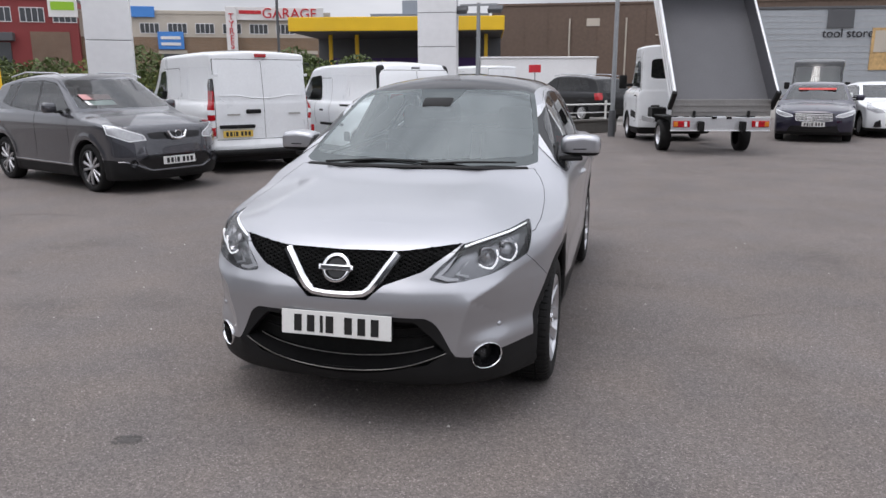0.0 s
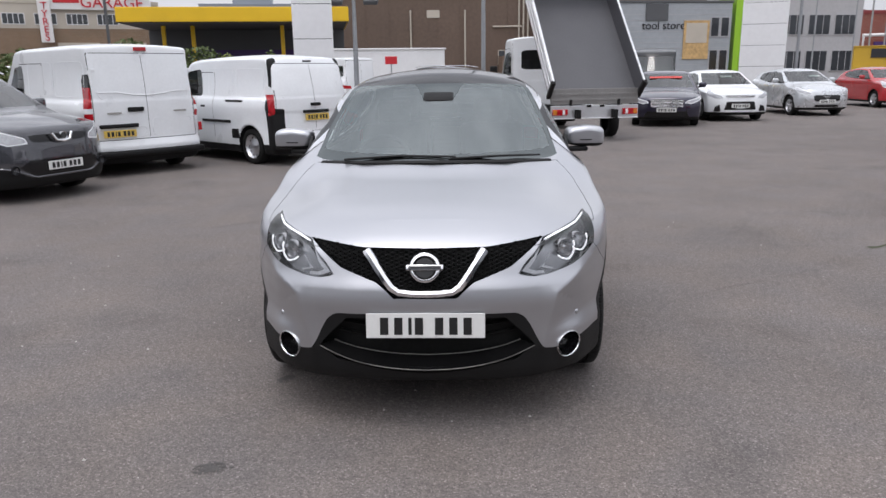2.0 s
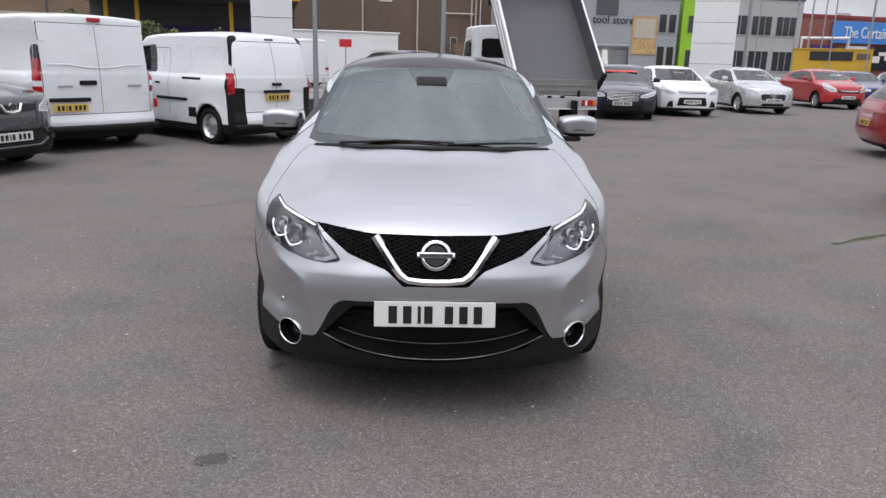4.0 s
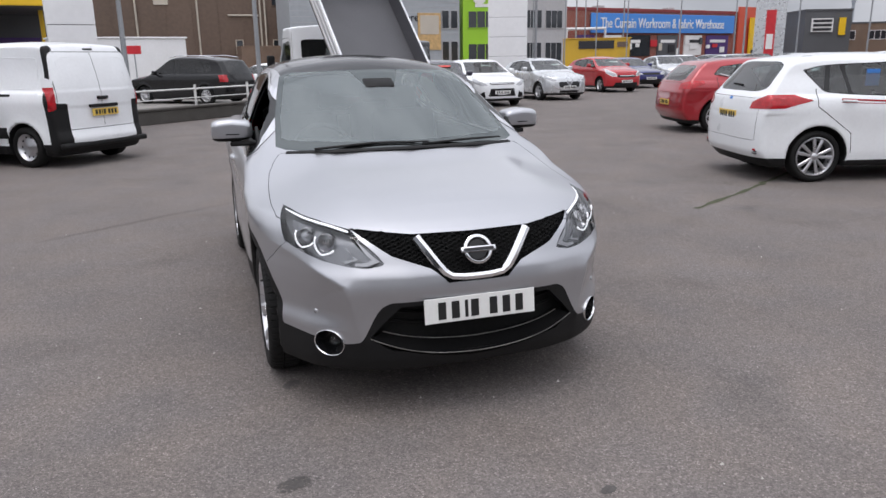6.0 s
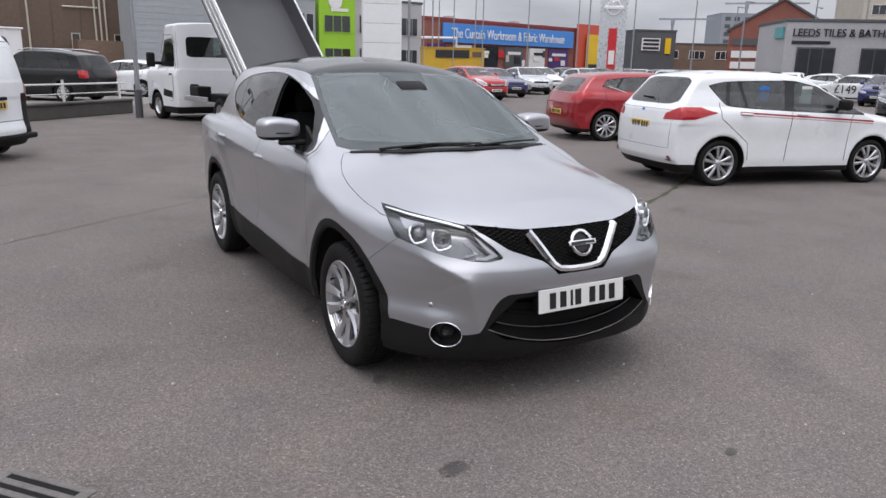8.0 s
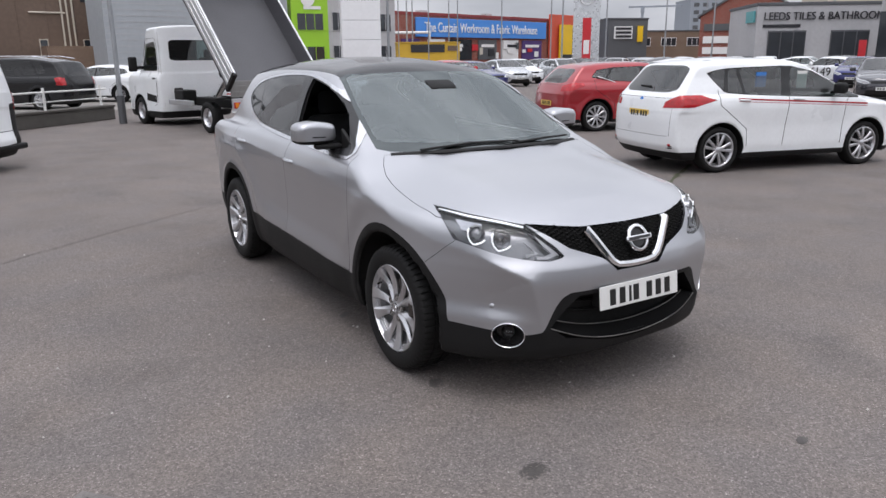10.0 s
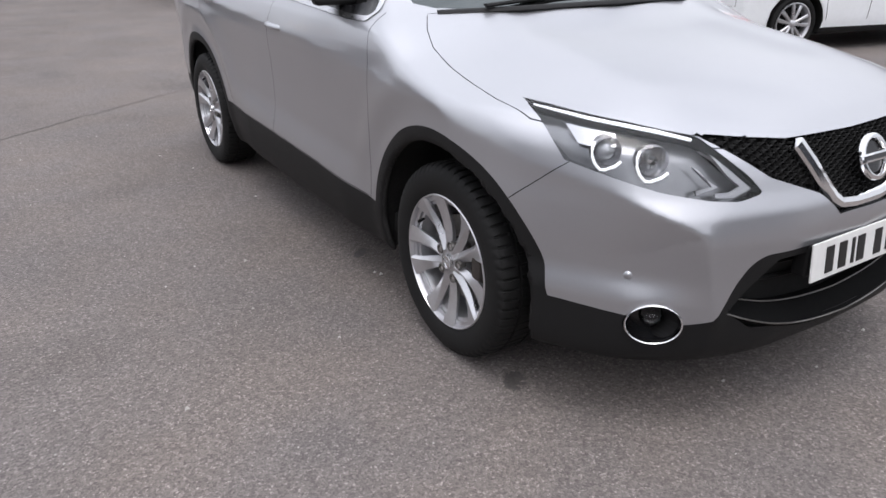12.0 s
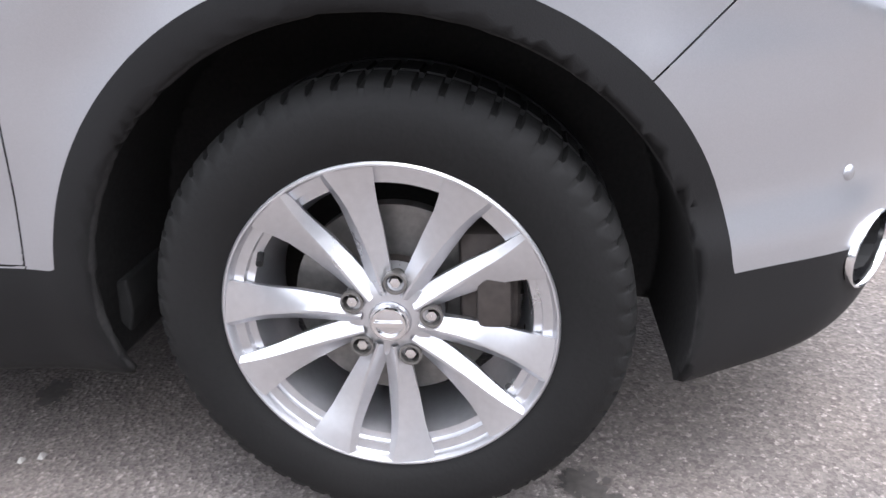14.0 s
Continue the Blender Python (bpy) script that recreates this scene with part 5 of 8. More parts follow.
def car_field(s):
    hw = s.W / 2
    hood = curve([-.15, 0, .12, s.cowl[0] * .5, s.cowl[0], s.cowl[0] + .5], [s.nose - .16, s.nose - .05, s.nose + .02, (s.nose * .38 + s.cowl[1] * .62) + .01, s.cowl[1], s.cowl[1] + .05])
    fz = curve([.15, .22, .32, .5, .62, s.nose, s.nose + .1], [.14, .06, .015, .0, .01, .07, .16])
    wz = curve([.15, .25, .4, .6, s.belt - .16, s.belt - .05, s.belt + .06, s.belt + .15], [hw * .92, hw * .965, hw * .985, hw * .985, hw, hw * .985, hw * .925, hw * .87])
    roof = curve([a for a, _ in s.roof], [b for _, b in s.roof])
    rear = curve([a for a, _ in s.rear], [b for _, b in s.rear])
    gz = curve([s.belt - .1, s.belt + .06, (s.belt + s.H) / 2, s.H - .1, s.H, s.H + .1], [hw * .97, hw * .925, hw * (.5 + s.narrow * .5) * .96, hw * s.narrow * 1.06, hw * s.narrow * .85, hw * s.narrow * .5])
    k = (s.top[0] - s.cowl[0]) / (s.top[1] - s.cowl[1])

    def field(p):
        x, y, z = np.abs(p[:, 0]), p[:, 1], p[:, 2]
        r = np.minimum(np.hypot(y - s.hubs[0], z - s.R), np.hypot(y - s.hubs[1], z - s.R))
        side = x - (wz(z) - .06 * np.clip(1 - y / .8, 0, 1) ** 2 - .07 * np.clip(1 - (s.L - y) / .9, 0, 1) ** 2 + .012 * np.exp(-((r - s.R * 1.25) / .07) ** 2))
        front = (s.bow * (x / hw) ** 3.4 + fz(z) - y) * .8
        blend = np.clip((y - s.cowl[0]) / .3, 0, 1)
        top = (z - (hood(y) - .10 * (x / hw) ** 2.6)) * (1 - blend) + (z - s.belt - .03) * blend
        back = y - (rear(z) - .14 * (x / hw) ** 4)
        low = smax(smax(side, front, .045), smax(top, smax(back, .19 - z, .04), .03), .035)
        gs = (x - gz(z) + .05 * np.clip((y - s.L + 1.3) / 1.3, 0, 1) * (z > s.belt)) * .9
        ws = (s.cowl[0] + (z - s.cowl[1]) * k + .30 * x * x - y) * (1 / math.hypot(1, k))
        house = smax(smax(gs, ws, .03), smax(z - roof(y) + .06 * (x / hw) ** 2, smax(back, s.belt - .2 - z, .02), .045), .045)
        f = smin(low, house, .025)
        for hy in s.hubs:
            f = smax(f, -np.maximum(np.hypot(y - hy, z - s.R) - s.R * 1.17, hw - .32 - x), .02)
        return f
    return field


def plate_part(parent, m, yellow):
    p = part("number_plate", box((.52, .012, .111), (0, 0, 0), .003), M["plate_yellow" if yellow else "plate_white"], parent, "yellow number plate with dark bars" if yellow else "white number plate with dark bars", m=m)
    at = -.21
    for w, gap in ((.040, .025), (.040, .025), (.016, .02), (.040, .05), (.040, .025), (.040, .025), (.040, 0)):
        part("plate_bar", box((w, .004, .072), (at + w / 2, -.0075, 0)), M["ink"], p)
        at += w + gap
    return p


def make_car(name, label, s, paint, m, category="car", wheel=dict(), clad=False, extras=None, glass_mat="car_glass", van=False, group="", front_plate=True, mirrors=True, seats=True, tail_bands=(), front_black=None):
    """A car from its measures; the pose puts its front at y = 0 of its own axes."""
    car = thing(name, m, label, category, group)
    f = car_field(s)
    v, t = field_mesh(f, (-s.W / 2 - .1, -.1, .1), (s.W / 2 + .1, s.L + .12, s.H + .12), s.step)
    sk = Skin(v, t, slope_of(f, v))
    hw = s.W / 2
    BODY, GLASS, SCREEN, BLACK, LAMP1, TAIL1, GRILL, WELLS, REARG, TRIMS, LAMP2, TAIL2 = range(12)
    hub = lambda p: np.minimum(np.hypot(p[:, 1] - s.hubs[0], p[:, 2] - s.R), np.hypot(p[:, 1] - s.hubs[1], p[:, 2] - s.R))
    k = (s.top[0] - s.cowl[0]) / (s.top[1] - s.cowl[1])
    wsx = curve([s.cowl[1], s.top[1]], [hw * .84, hw * s.narrow * .93])
    sk.mark(lambda p, n: np.maximum(np.maximum(np.abs(p[:, 0]) - wsx(p[:, 2]), np.maximum(s.cowl[1] + .045 - p[:, 2], p[:, 2] - s.top[1] + .01)), np.maximum(n[:, 1] + .2, p[:, 1] - s.top[0] - .25)), SCREEN)
    panes = [rounded(w, 2, .06) for w in s.windows]
    if not van:
        hull = around([q for w in s.windows for q in w])
        sk.mark(lambda p, n: np.maximum(outline(hull, p[:, 1], p[:, 2]) - .014, hw * .5 - np.abs(p[:, 0])), TRIMS, [BODY])
    for pane in panes:
        sk.mark(lambda p, n: np.maximum(outline(pane, p[:, 1], p[:, 2]), hw * .5 - np.abs(p[:, 0])), GLASS, [BODY, TRIMS])
    if not van:
        sk.mark(lambda p, n: np.maximum(outline(rounded(s.tailglass, 2, .12), p[:, 0], p[:, 2]), np.maximum(.12 - n[:, 1], s.L - 1.3 - p[:, 1])), REARG, [BODY])
    sk.mark(lambda p, n: np.maximum(outline(rounded(s.grille, 1, .12), p[:, 0], p[:, 2]), p[:, 1] - .45), GRILL, [BODY])
    sk.mark(lambda p, n: np.maximum(outline(s.intake, p[:, 0], p[:, 2]), p[:, 1] - .5), GRILL, [BODY])
    for sg, a, b in ((-1, LAMP1, TAIL1), (1, LAMP2, TAIL2)):
        sk.mark(lambda p, n: np.maximum(outline(s.lamp, sg * p[:, 0] + .5 * p[:, 1], p[:, 2]), np.maximum(.1 - sg * p[:, 0], p[:, 1] - .9)), a, [BODY])
        sk.mark(lambda p, n: np.maximum(outline(s.lamp, sg * p[:, 0] + .5 * p[:, 1], p[:, 2]) + .016, np.maximum(.1 - sg * p[:, 0], p[:, 1] - .9)), 13, [a])
        sk.mark(lambda p, n: np.maximum(outline(s.tail, sg * p[:, 0] + .5 * np.maximum(s.L - p[:, 1], 0), p[:, 2]), np.maximum(.1 - sg * p[:, 0], s.L - .8 - p[:, 1])), b, [BODY])
    for kk, (z0, z1, _) in enumerate(tail_bands):
        sk.mark(lambda p, n: np.maximum(z0 - p[:, 2], p[:, 2] - z1), 15 + kk, [TAIL1, TAIL2])
    sk.mark(lambda p, n: np.minimum(p[:, 2] - np.where(p[:, 1] < s.hubs[0] - .4, min(s.sill, .29), s.sill), hub(p) - s.R * 1.34 if clad else hub(p) - s.R * 1.19), BLACK, [BODY, GRILL])
    if front_black:
        sk.mark(lambda p, n: np.maximum(p[:, 2] - front_black(np.abs(p[:, 0])), p[:, 1] - .56), BLACK, [BODY])
    if extras == "hatch":
        sk.mark(lambda p, n: np.maximum(p[:, 2] - .305, s.L - .62 - p[:, 1]), BLACK, [BODY])
    if extras == "van":
        sk.mark(lambda p, n: np.maximum(p[:, 2] - .40, s.L - .42 - p[:, 1]), BLACK, [BODY])
    if extras == "small_van":
        sk.mark(lambda p, n: np.maximum(p[:, 2] - .37, s.L - .60 - p[:, 1]), BLACK, [BODY])
        sk.mark(lambda p, n: np.maximum(outline([(s.L - .24, .3), (s.L + .1, .3), (s.L + .1, .95), (s.L - .16, 1.0), (s.L - .22, 1.84), (s.L - .30, 1.84), (s.L - .26, 1.0)], p[:, 1], p[:, 2]), hw * .70 - np.abs(p[:, 0])), BLACK, [BODY])
    sk.mark(lambda p, n: np.maximum(hub(p) - s.R * 1.18, np.abs(p[:, 0]) - hw + .045), WELLS)

    # shut lines
    def seams(p, n):
        g = np.full(len(p), 1.0)
        b = s.hubs[0] + s.R * 1.45
        mid = s.top[0] + .46
        lines = [[(b, s.sill + .08), (b - .03, s.belt - .1), (s.cowl[0] + .28, s.belt + .05)], [(mid + .06, s.sill + .08), (mid, s.belt + .05)]]
        if not van:
            lines.append([(s.hubs[1] - s.R * 1.3, s.sill + .1), (s.hubs[1] - s.R * 1.25, .6), (s.hubs[1] + .05, s.belt - .1), (s.hubs[1] + .05, s.belt + .1)])
        else:
            lines.append([(s.L - 1.9, .45), (s.L - 1.9, s.H - .3), (mid, s.H - .3)])
        for ln in lines:
            g = np.minimum(g, np.maximum(line_gap(ln, p[:, 1], p[:, 2]) - .005, hw * .6 - np.abs(p[:, 0])))
        if van:
            g = np.minimum(g, np.maximum(np.abs(p[:, 0]) - .004, np.maximum(.5 - n[:, 1], np.maximum(.58 - p[:, 2], p[:, 2] - s.H + .17))))
            g = np.minimum(g, np.maximum(np.abs(outline([(-hw * .86, .58), (hw * .86, .58), (hw * .84, s.H - .17), (-hw * .84, s.H - .17)], p[:, 0], p[:, 2])) - .005, .5 - n[:, 1]))
        else:
            g = np.minimum(g, np.maximum(np.abs(outline([(-hw * .80, .52), (hw * .80, .52), (hw * .82, s.belt), (-hw * .82, s.belt)], p[:, 0], p[:, 2])) - .0025, .4 - n[:, 1]))
            g = np.minimum(g, np.maximum(np.abs(np.abs(p[:, 0]) - hw * .80 + .12 * np.clip(.4 - p[:, 1], 0, 1)) - .004, np.maximum(p[:, 1] - s.cowl[0], np.maximum(s.nose - .02 - p[:, 2], .3 - n[:, 2]))))
        return g
    SEAM = 12
    b, mid = s.hubs[0] + s.R * 1.45, s.top[0] + .46
    for ln in ([(b, s.sill + .08), (b - .03, s.belt - .1), (s.cowl[0] + .28, s.belt + .05)], [(mid + .06, s.sill + .08), (mid, s.belt + .05)],
               [(s.L - 1.9, .45), (s.L - 1.9, s.H - .3), (mid, s.H - .3)] if van else [(s.hubs[1] - s.R * 1.3, s.sill + .1), (s.hubs[1] - s.R * 1.25, .6), (s.hubs[1] + .05, s.belt - .1), (s.hubs[1] + .05, s.belt + .1)]):
        sk.split(line_side(ln, sk.v[:, 1], sk.v[:, 2]))
    if van:
        sk.split(sk.v[:, 0])
        sk.split(outline([(-hw * .86, .58), (hw * .86, .58), (hw * .84, s.H - .17), (-hw * .84, s.H - .17)], sk.v[:, 0], sk.v[:, 2]))
    else:
        sk.split(outline([(-hw * .80, .52), (hw * .80, .52), (hw * .82, s.belt), (-hw * .82, s.belt)], sk.v[:, 0], sk.v[:, 2]))
        sk.split(np.abs(sk.v[:, 0]) - hw * .80 + .12 * np.clip(.4 - sk.v[:, 1], 0, 1))
    sk.mark(seams, SEAM, [BODY])

    def panel(nm, tag, material, label="", push=0.0):
        v, t, n = sk.take(tag, push)
        if len(t):
            return part(nm, mesh_from(nm, v, t, material, n), None, car, label)

    def pieces(nm, tag, material, push=0.0):
        v, t, n = sk.take(tag, push)
        num = islands(t, len(v)) if len(t) else np.zeros(0)
        for k in np.unique(num):
            used, back = np.unique(t[num == k], return_inverse=True)
            if len(back) > 9:
                part(nm, mesh_from(nm, v[used], back.reshape(-1, 3), material, n[used]), None, car)
    panel("body", BODY, paint)
    panel("windscreen", SCREEN, M[glass_mat])
    pieces("side_window", GLASS, M[glass_mat])
    pieces("window_pillar", TRIMS, M["gloss_black"])
    panel("rear_window", REARG, M["tint" if glass_mat == "tint" else glass_mat])
    panel("lower_trim", BLACK, M["plastic"])
    pieces("grille", GRILL, M["gloss_black"])
    for tg in (LAMP1, LAMP2):
        panel("head_lamp", tg, M["white_lens"], "clear head lamp", .002)
    pieces("lamp_reflector", 13, M["lamp_glass"], .003)
    for tg in (TAIL1, TAIL2):
        panel("tail_lamp", tg, M["red_lens"], "red tail lamp", .004)
    for kk, (_, _, mt) in enumerate(tail_bands):
        pieces("lamp_section", 15 + kk, M[mt], .004)
    pieces("wheel_well", WELLS, M["liner"])
    pieces("shut_line", SEAM, M["liner"], -.003)
    # wheels
    spec = dict(radius=s.R, rim=s.R * .66, width=.205)
    spec.update(wheel)
    x = hw - spec["width"] / 2 - .035
    w0 = plain_wheel(**spec)
    w0.parent, w0.matrix_basis = car, Matrix.Translation((-x, s.hubs[0], s.R))
    turned = Matrix.Rotation(radians(180), 4, "Z")
    for mm in (Matrix.Translation((-x, s.hubs[1], s.R)) @ Matrix.Rotation(.4, 4, "X"), Matrix.Translation((x, s.hubs[0], s.R)) @ turned, Matrix.Translation((x, s.hubs[1], s.R)) @ turned):
        copy_thing(w0, mm)
    # cabin
    if seats:
        part("dashboard", box((s.W * .76, .4, .28), (0, s.cowl[0] + .42, s.belt - .14), .06), M["dash"], car, smooth=60)
        for sx in (-.36, .36):
            for sy in ((s.top[0] + .35, s.top[0] + 1.15) if not van else (s.top[0] + .2,)):
                seat = part("seat", box((.48, .16, .62), (sx, sy, s.belt - .08), .05, turn=Matrix.Rotation(radians(-14), 4, "X")), M["fabric"], car, smooth=60)
                part("headrest", box((.25, .10, .17), (sx, sy + .09, s.belt + .30), .04), M["fabric"], seat, smooth=60)
        part("cabin_floor", box((s.W * .8, s.L * .62, .05), (0, s.L * .52, .45)), M["liner"], car)
    if van:
        part("bulkhead", box((s.W * .86, .03, s.H - .5), (0, s.top[0] + .62, s.H / 2 + .18), .01), M["trim_grey"], car)
    if mirrors:
        for sg in (-1, 1):
            mir = part("door_mirror", box((.20, .12, .15 if not van else .28), (sg * (hw + .10), s.cowl[0] + .62, s.belt + .10), .045, segments=3), M["plastic"] if van or extras == "hatch" else paint, car, smooth=60)
            part("mirror_foot", box((.10, .06, .04), (sg * (hw - .02), s.cowl[0] + .60, s.belt + .04), .01), M["plastic"], mir)
    if front_plate:
        plate_part(car, Matrix.Translation((0, -.012, .46)), False)
    return car


def at_front(x, y, turn, s):
    """The pose of a car with the middle of its front axle at a place."""
    return Matrix.Translation((x, y, 0)) @ Matrix.Rotation(radians(turn), 4, "Z") @ Matrix.Translation((0, -s.hubs[0], 0))


def at_rear(x, y, turn, s):
    return Matrix.Translation((x, y, 0)) @ Matrix.Rotation(radians(turn), 4, "Z") @ Matrix.Translation((0, -s.hubs[1], 0))


def rear_plate(car, s, z=.80, y=None):
    return plate_part(car, Matrix.Translation((0, (y or s.L) + .008, z)) @ Matrix.Rotation(radians(180), 4, "Z"), True)


def sticker(car, m, w, h, material, label):
    return part("window_sticker", box((w, .004, h), (0, 0, 0)), material, car, label, m=m)


M["paper"] = surface("white_paper", (0.8, 0.8, 0.78), 0.7, var=0.03)
M["blue_card"] = surface("blue_card", (0.05, 0.22, 0.62), 0.5)
M["faded_red"] = surface("faded_red_card", (0.55, 0.28, 0.27), 0.6, var=0.2, scale=12, grain=60)
M["red_card"] = surface("red_card", (0.62, 0.06, 0.05), 0.5)

# the older grey crossover beside the van
s = Spec(L=4.32, W=1.783, H=1.69, nose=.94, cowl=(1.02, 1.13), top=(1.90, 1.60), belt=1.09, hubs=(.90, 3.53), R=.345, step=.035, sill=.355,
         lamp=[(.48, .755), (.52, .83), (.92, .955), (1.08, .975), (1.05, .84), (.74, .735)], grille=[(-.40, .76), (-.44, .86), (.44, .86), (.40, .76)], intake=[(-.46, .55), (-.60, .46), (-.42, .345), (.42, .345), (.60, .46), (.46, .55)])
grey = make_car("grey_crossover_car", "dark grey metallic crossover car parked beside a white van", s, M["grey_metal"], at_front(-5.985, 6.84, 68, s), wheel=dict(spokes=10, pairs=True, dark=True, rim=.258), front_black=curve([0, .42, .72, .95], [.325, .325, .46, .50]))
s_grey = s
part("grille_vee", tube([(-.15, -.0, .87), (-.10, -.02, .78), (0, -.03, .76), (.10, -.02, .78), (.15, .0, .87)], .018, 8), M["chrome"], grey, "chrome vee with a ring", smooth=60)
part("emblem", lathe([(-.012, .055), (.01, .055), (.012, .045), (-.01, .042)], 28, axis="y", at=(0, -.03, .83)), M["chrome"], grey, smooth=40)
for sg in (-1, 1):
    part("roof_rail", tube([(sg * .60, 1.78, 1.615), (sg * .62, 2.05, 1.685), (sg * .62, 3.0, 1.705), (sg * .60, 3.55, 1.635)], .013, 8), M["satin_chrome"], grey, smooth=60)
    part("fog_lamp", lathe([(.02, .001), (0, .05), (-.03, .055)], 24, axis="y", at=(sg * .66, .10, .44)), M["lamp_dark"], grey, smooth=40)
sticker(grey, Matrix.Translation((-.36, 1.47, 1.335)) @ Matrix.Rotation(radians(-63), 4, "X"), .46, .16, M["faded_red"], "faded red price strip")
sticker(grey, Matrix.Translation((-.36, 1.33, 1.25)) @ Matrix.Rotation(radians(-63), 4, "X"), .44, .13, M["paper"], "white price card")

def front_line(car, f, points, material, name, radius=.008):
    """A thin strip laid on the front of a body, from (across, height) points."""
    pts = []
    for x, z in points:
        ys = np.linspace(-.1, .8, 600)
        pts.append((x, ys[np.argmax(f(np.stack([np.full(600, x), ys, np.full(600, z)], 1)) < 0)], z))
    part(name, tube(pts, radius, 6), material, car, smooth=60)


f_grey = car_field(s_grey)
front_line(grey, f_grey, [(x, .33 + .13 * min(1, max(0, (abs(x) - .42) / .30))) for x in np.linspace(-.80, .80, 33)], M["grey_metal"], "bumper_lip", .014)

# large white panel van, seen from behind
s = Spec(L=5.0, W=1.956, H=2.09, nose=1.06, cowl=(.78, 1.28), top=(1.55, 1.92), belt=1.16, hubs=(.93, 4.03), R=.335, step=.045, sill=.30, narrow=.86, bow=.22,
         roof=[(1.2, 1.86), (1.6, 1.98), (2.2, 2.08), (4.0, 2.09), (4.9, 2.05), (5.1, 2.01)], rear=[(.2, 4.90), (.45, 5.02), (.6, 4.98), (1.2, 4.97), (1.9, 4.90), (2.2, 4.86)],
         windows=[[(1.25, 1.21), (1.75, 1.72), (2.15, 1.77), (2.15, 1.21)]], tail=[(.895, .90), (.90, 1.60), (1.01, 1.60), (1.04, 1.5), (1.04, .90)])
s_van = s
van = make_car("white_panel_van", "large white panel van seen from behind with closed twin doors", s, M["white"], at_rear(-5.73, 9.52, -131, s), "van", dict(steel=True), extras="van", van=True, tail_bands=((1.40, 1.7, "gloss_black"), (1.0, 1.08, "white_lens")))
plate_part(van, Matrix.Translation((.50, 5.005, .68)) @ Matrix.Rotation(radians(180), 4, "Z"), True)
part("rear_bumper", box((1.84, .14, .10), (0, 4.98, .36), .03), M["plastic"], van, smooth=50)
part("plate_light_bar", box((.62, .05, .06), (.50, 5.0, .80), .015), M["plastic"], van)
part("door_handle", box((.26, .05, .07), (.20, 4.99, 1.05), .015), M["plastic"], van)
part("brake_light", box((.20, .04, .06), (0, 4.91, 1.985), .01), M["red_lens"], van, "red high brake light")
for sg in (-1, 1):
    part("hinge", box((.07, .03, .05), (sg * .80, 4.95, 1.66), .008), M["white"], van)
    part("lower_reflector", box((.06, .03, .14), (sg * .90, 4.965, .72), .008), M["red_lens"], van)
    part("name_bar", box((.22, .006, .028), (sg * .55, 4.985, 1.0)), M["trim_grey"], van)

rear_van = curve([a for a, _ in s_van.rear], [b for _, b in s_van.rear])
part("door_crease", tube([(x, float(rear_van(np.array([z]))[0]) - .14 * abs(x / .978) ** 4 + .001, z) for x, z in ((x, 1.27 + .05 * min(1, abs(x) / .45) ** 2) for x in np.linspace(-.76, .76, 25))], .010, 6), M["white"], van, smooth=60)

# smaller white van
s = Spec(L=4.55, W=1.83, H=1.91, nose=.98, cowl=(.90, 1.14), top=(1.55, 1.71), belt=1.13, hubs=(.88, 3.80), R=.315, step=.042, sill=.33, narrow=.84, bow=.28,
         roof=[(1.2, 1.69), (1.6, 1.79), (2.2, 1.88), (3.4, 1.91), (4.3, 1.86), (4.6, 1.79)], rear=[(.2, 4.46), (.42, 4.58), (.6, 4.54), (1.1, 4.53), (1.64, 4.42), (2.0, 4.24)],
         windows=[[(1.35, 1.18), (1.70, 1.62), (2.20, 1.67), (2.24, 1.18)]], tail=[(.85, .90), (.85, 1.30), (.90, 1.36), (.97, 1.36), (.97, .86)])
s_kango = s
kango = make_car("small_white_van", "small white delivery van with black lower trim seen from behind", s, M["white"], at_rear(-3.10, 10.62, -130, s), "van", dict(steel=True), extras="small_van", van=True, tail_bands=((1.22, 1.4, "white_lens"),))
plate_part(kango, Matrix.Translation((-.02, 4.565, .82)) @ Matrix.Rotation(radians(180), 4, "Z"), True)
part("rear_bumper", box((1.70, .12, .09), (0, 4.52, .34), .03), M["plastic"], kango, smooth=50)
part("door_handle", box((.20, .05, .05), (0, 4.555, 1.04), .012), M["plastic"], kango)
part("plate_light_bar", box((.56, .05, .05), (0, 4.56, .92), .015), M["plastic"], kango)
part("brake_light", box((.18, .03, .03), (0, 4.36, 1.78), .008), M["lamp_dark"], kango)
for sg in (-1, 1):
    part("side_strip", box((.02, .95, .05), (sg * .915, 2.75, .74), .008), M["plastic"], kango)
    part("slide_rail", box((.02, .55, .05), (sg * .89, 3.35, 1.10), .008), M["plastic"], kango)
    part("handle", box((.03, .16, .04), (sg * .905, 2.32, 1.0), .01), M["plastic"], kango)
    part("arch_block", box((.03, .22, .17), (sg * .905, 3.36, .53), .012), M["plastic"], kango, smooth=40)

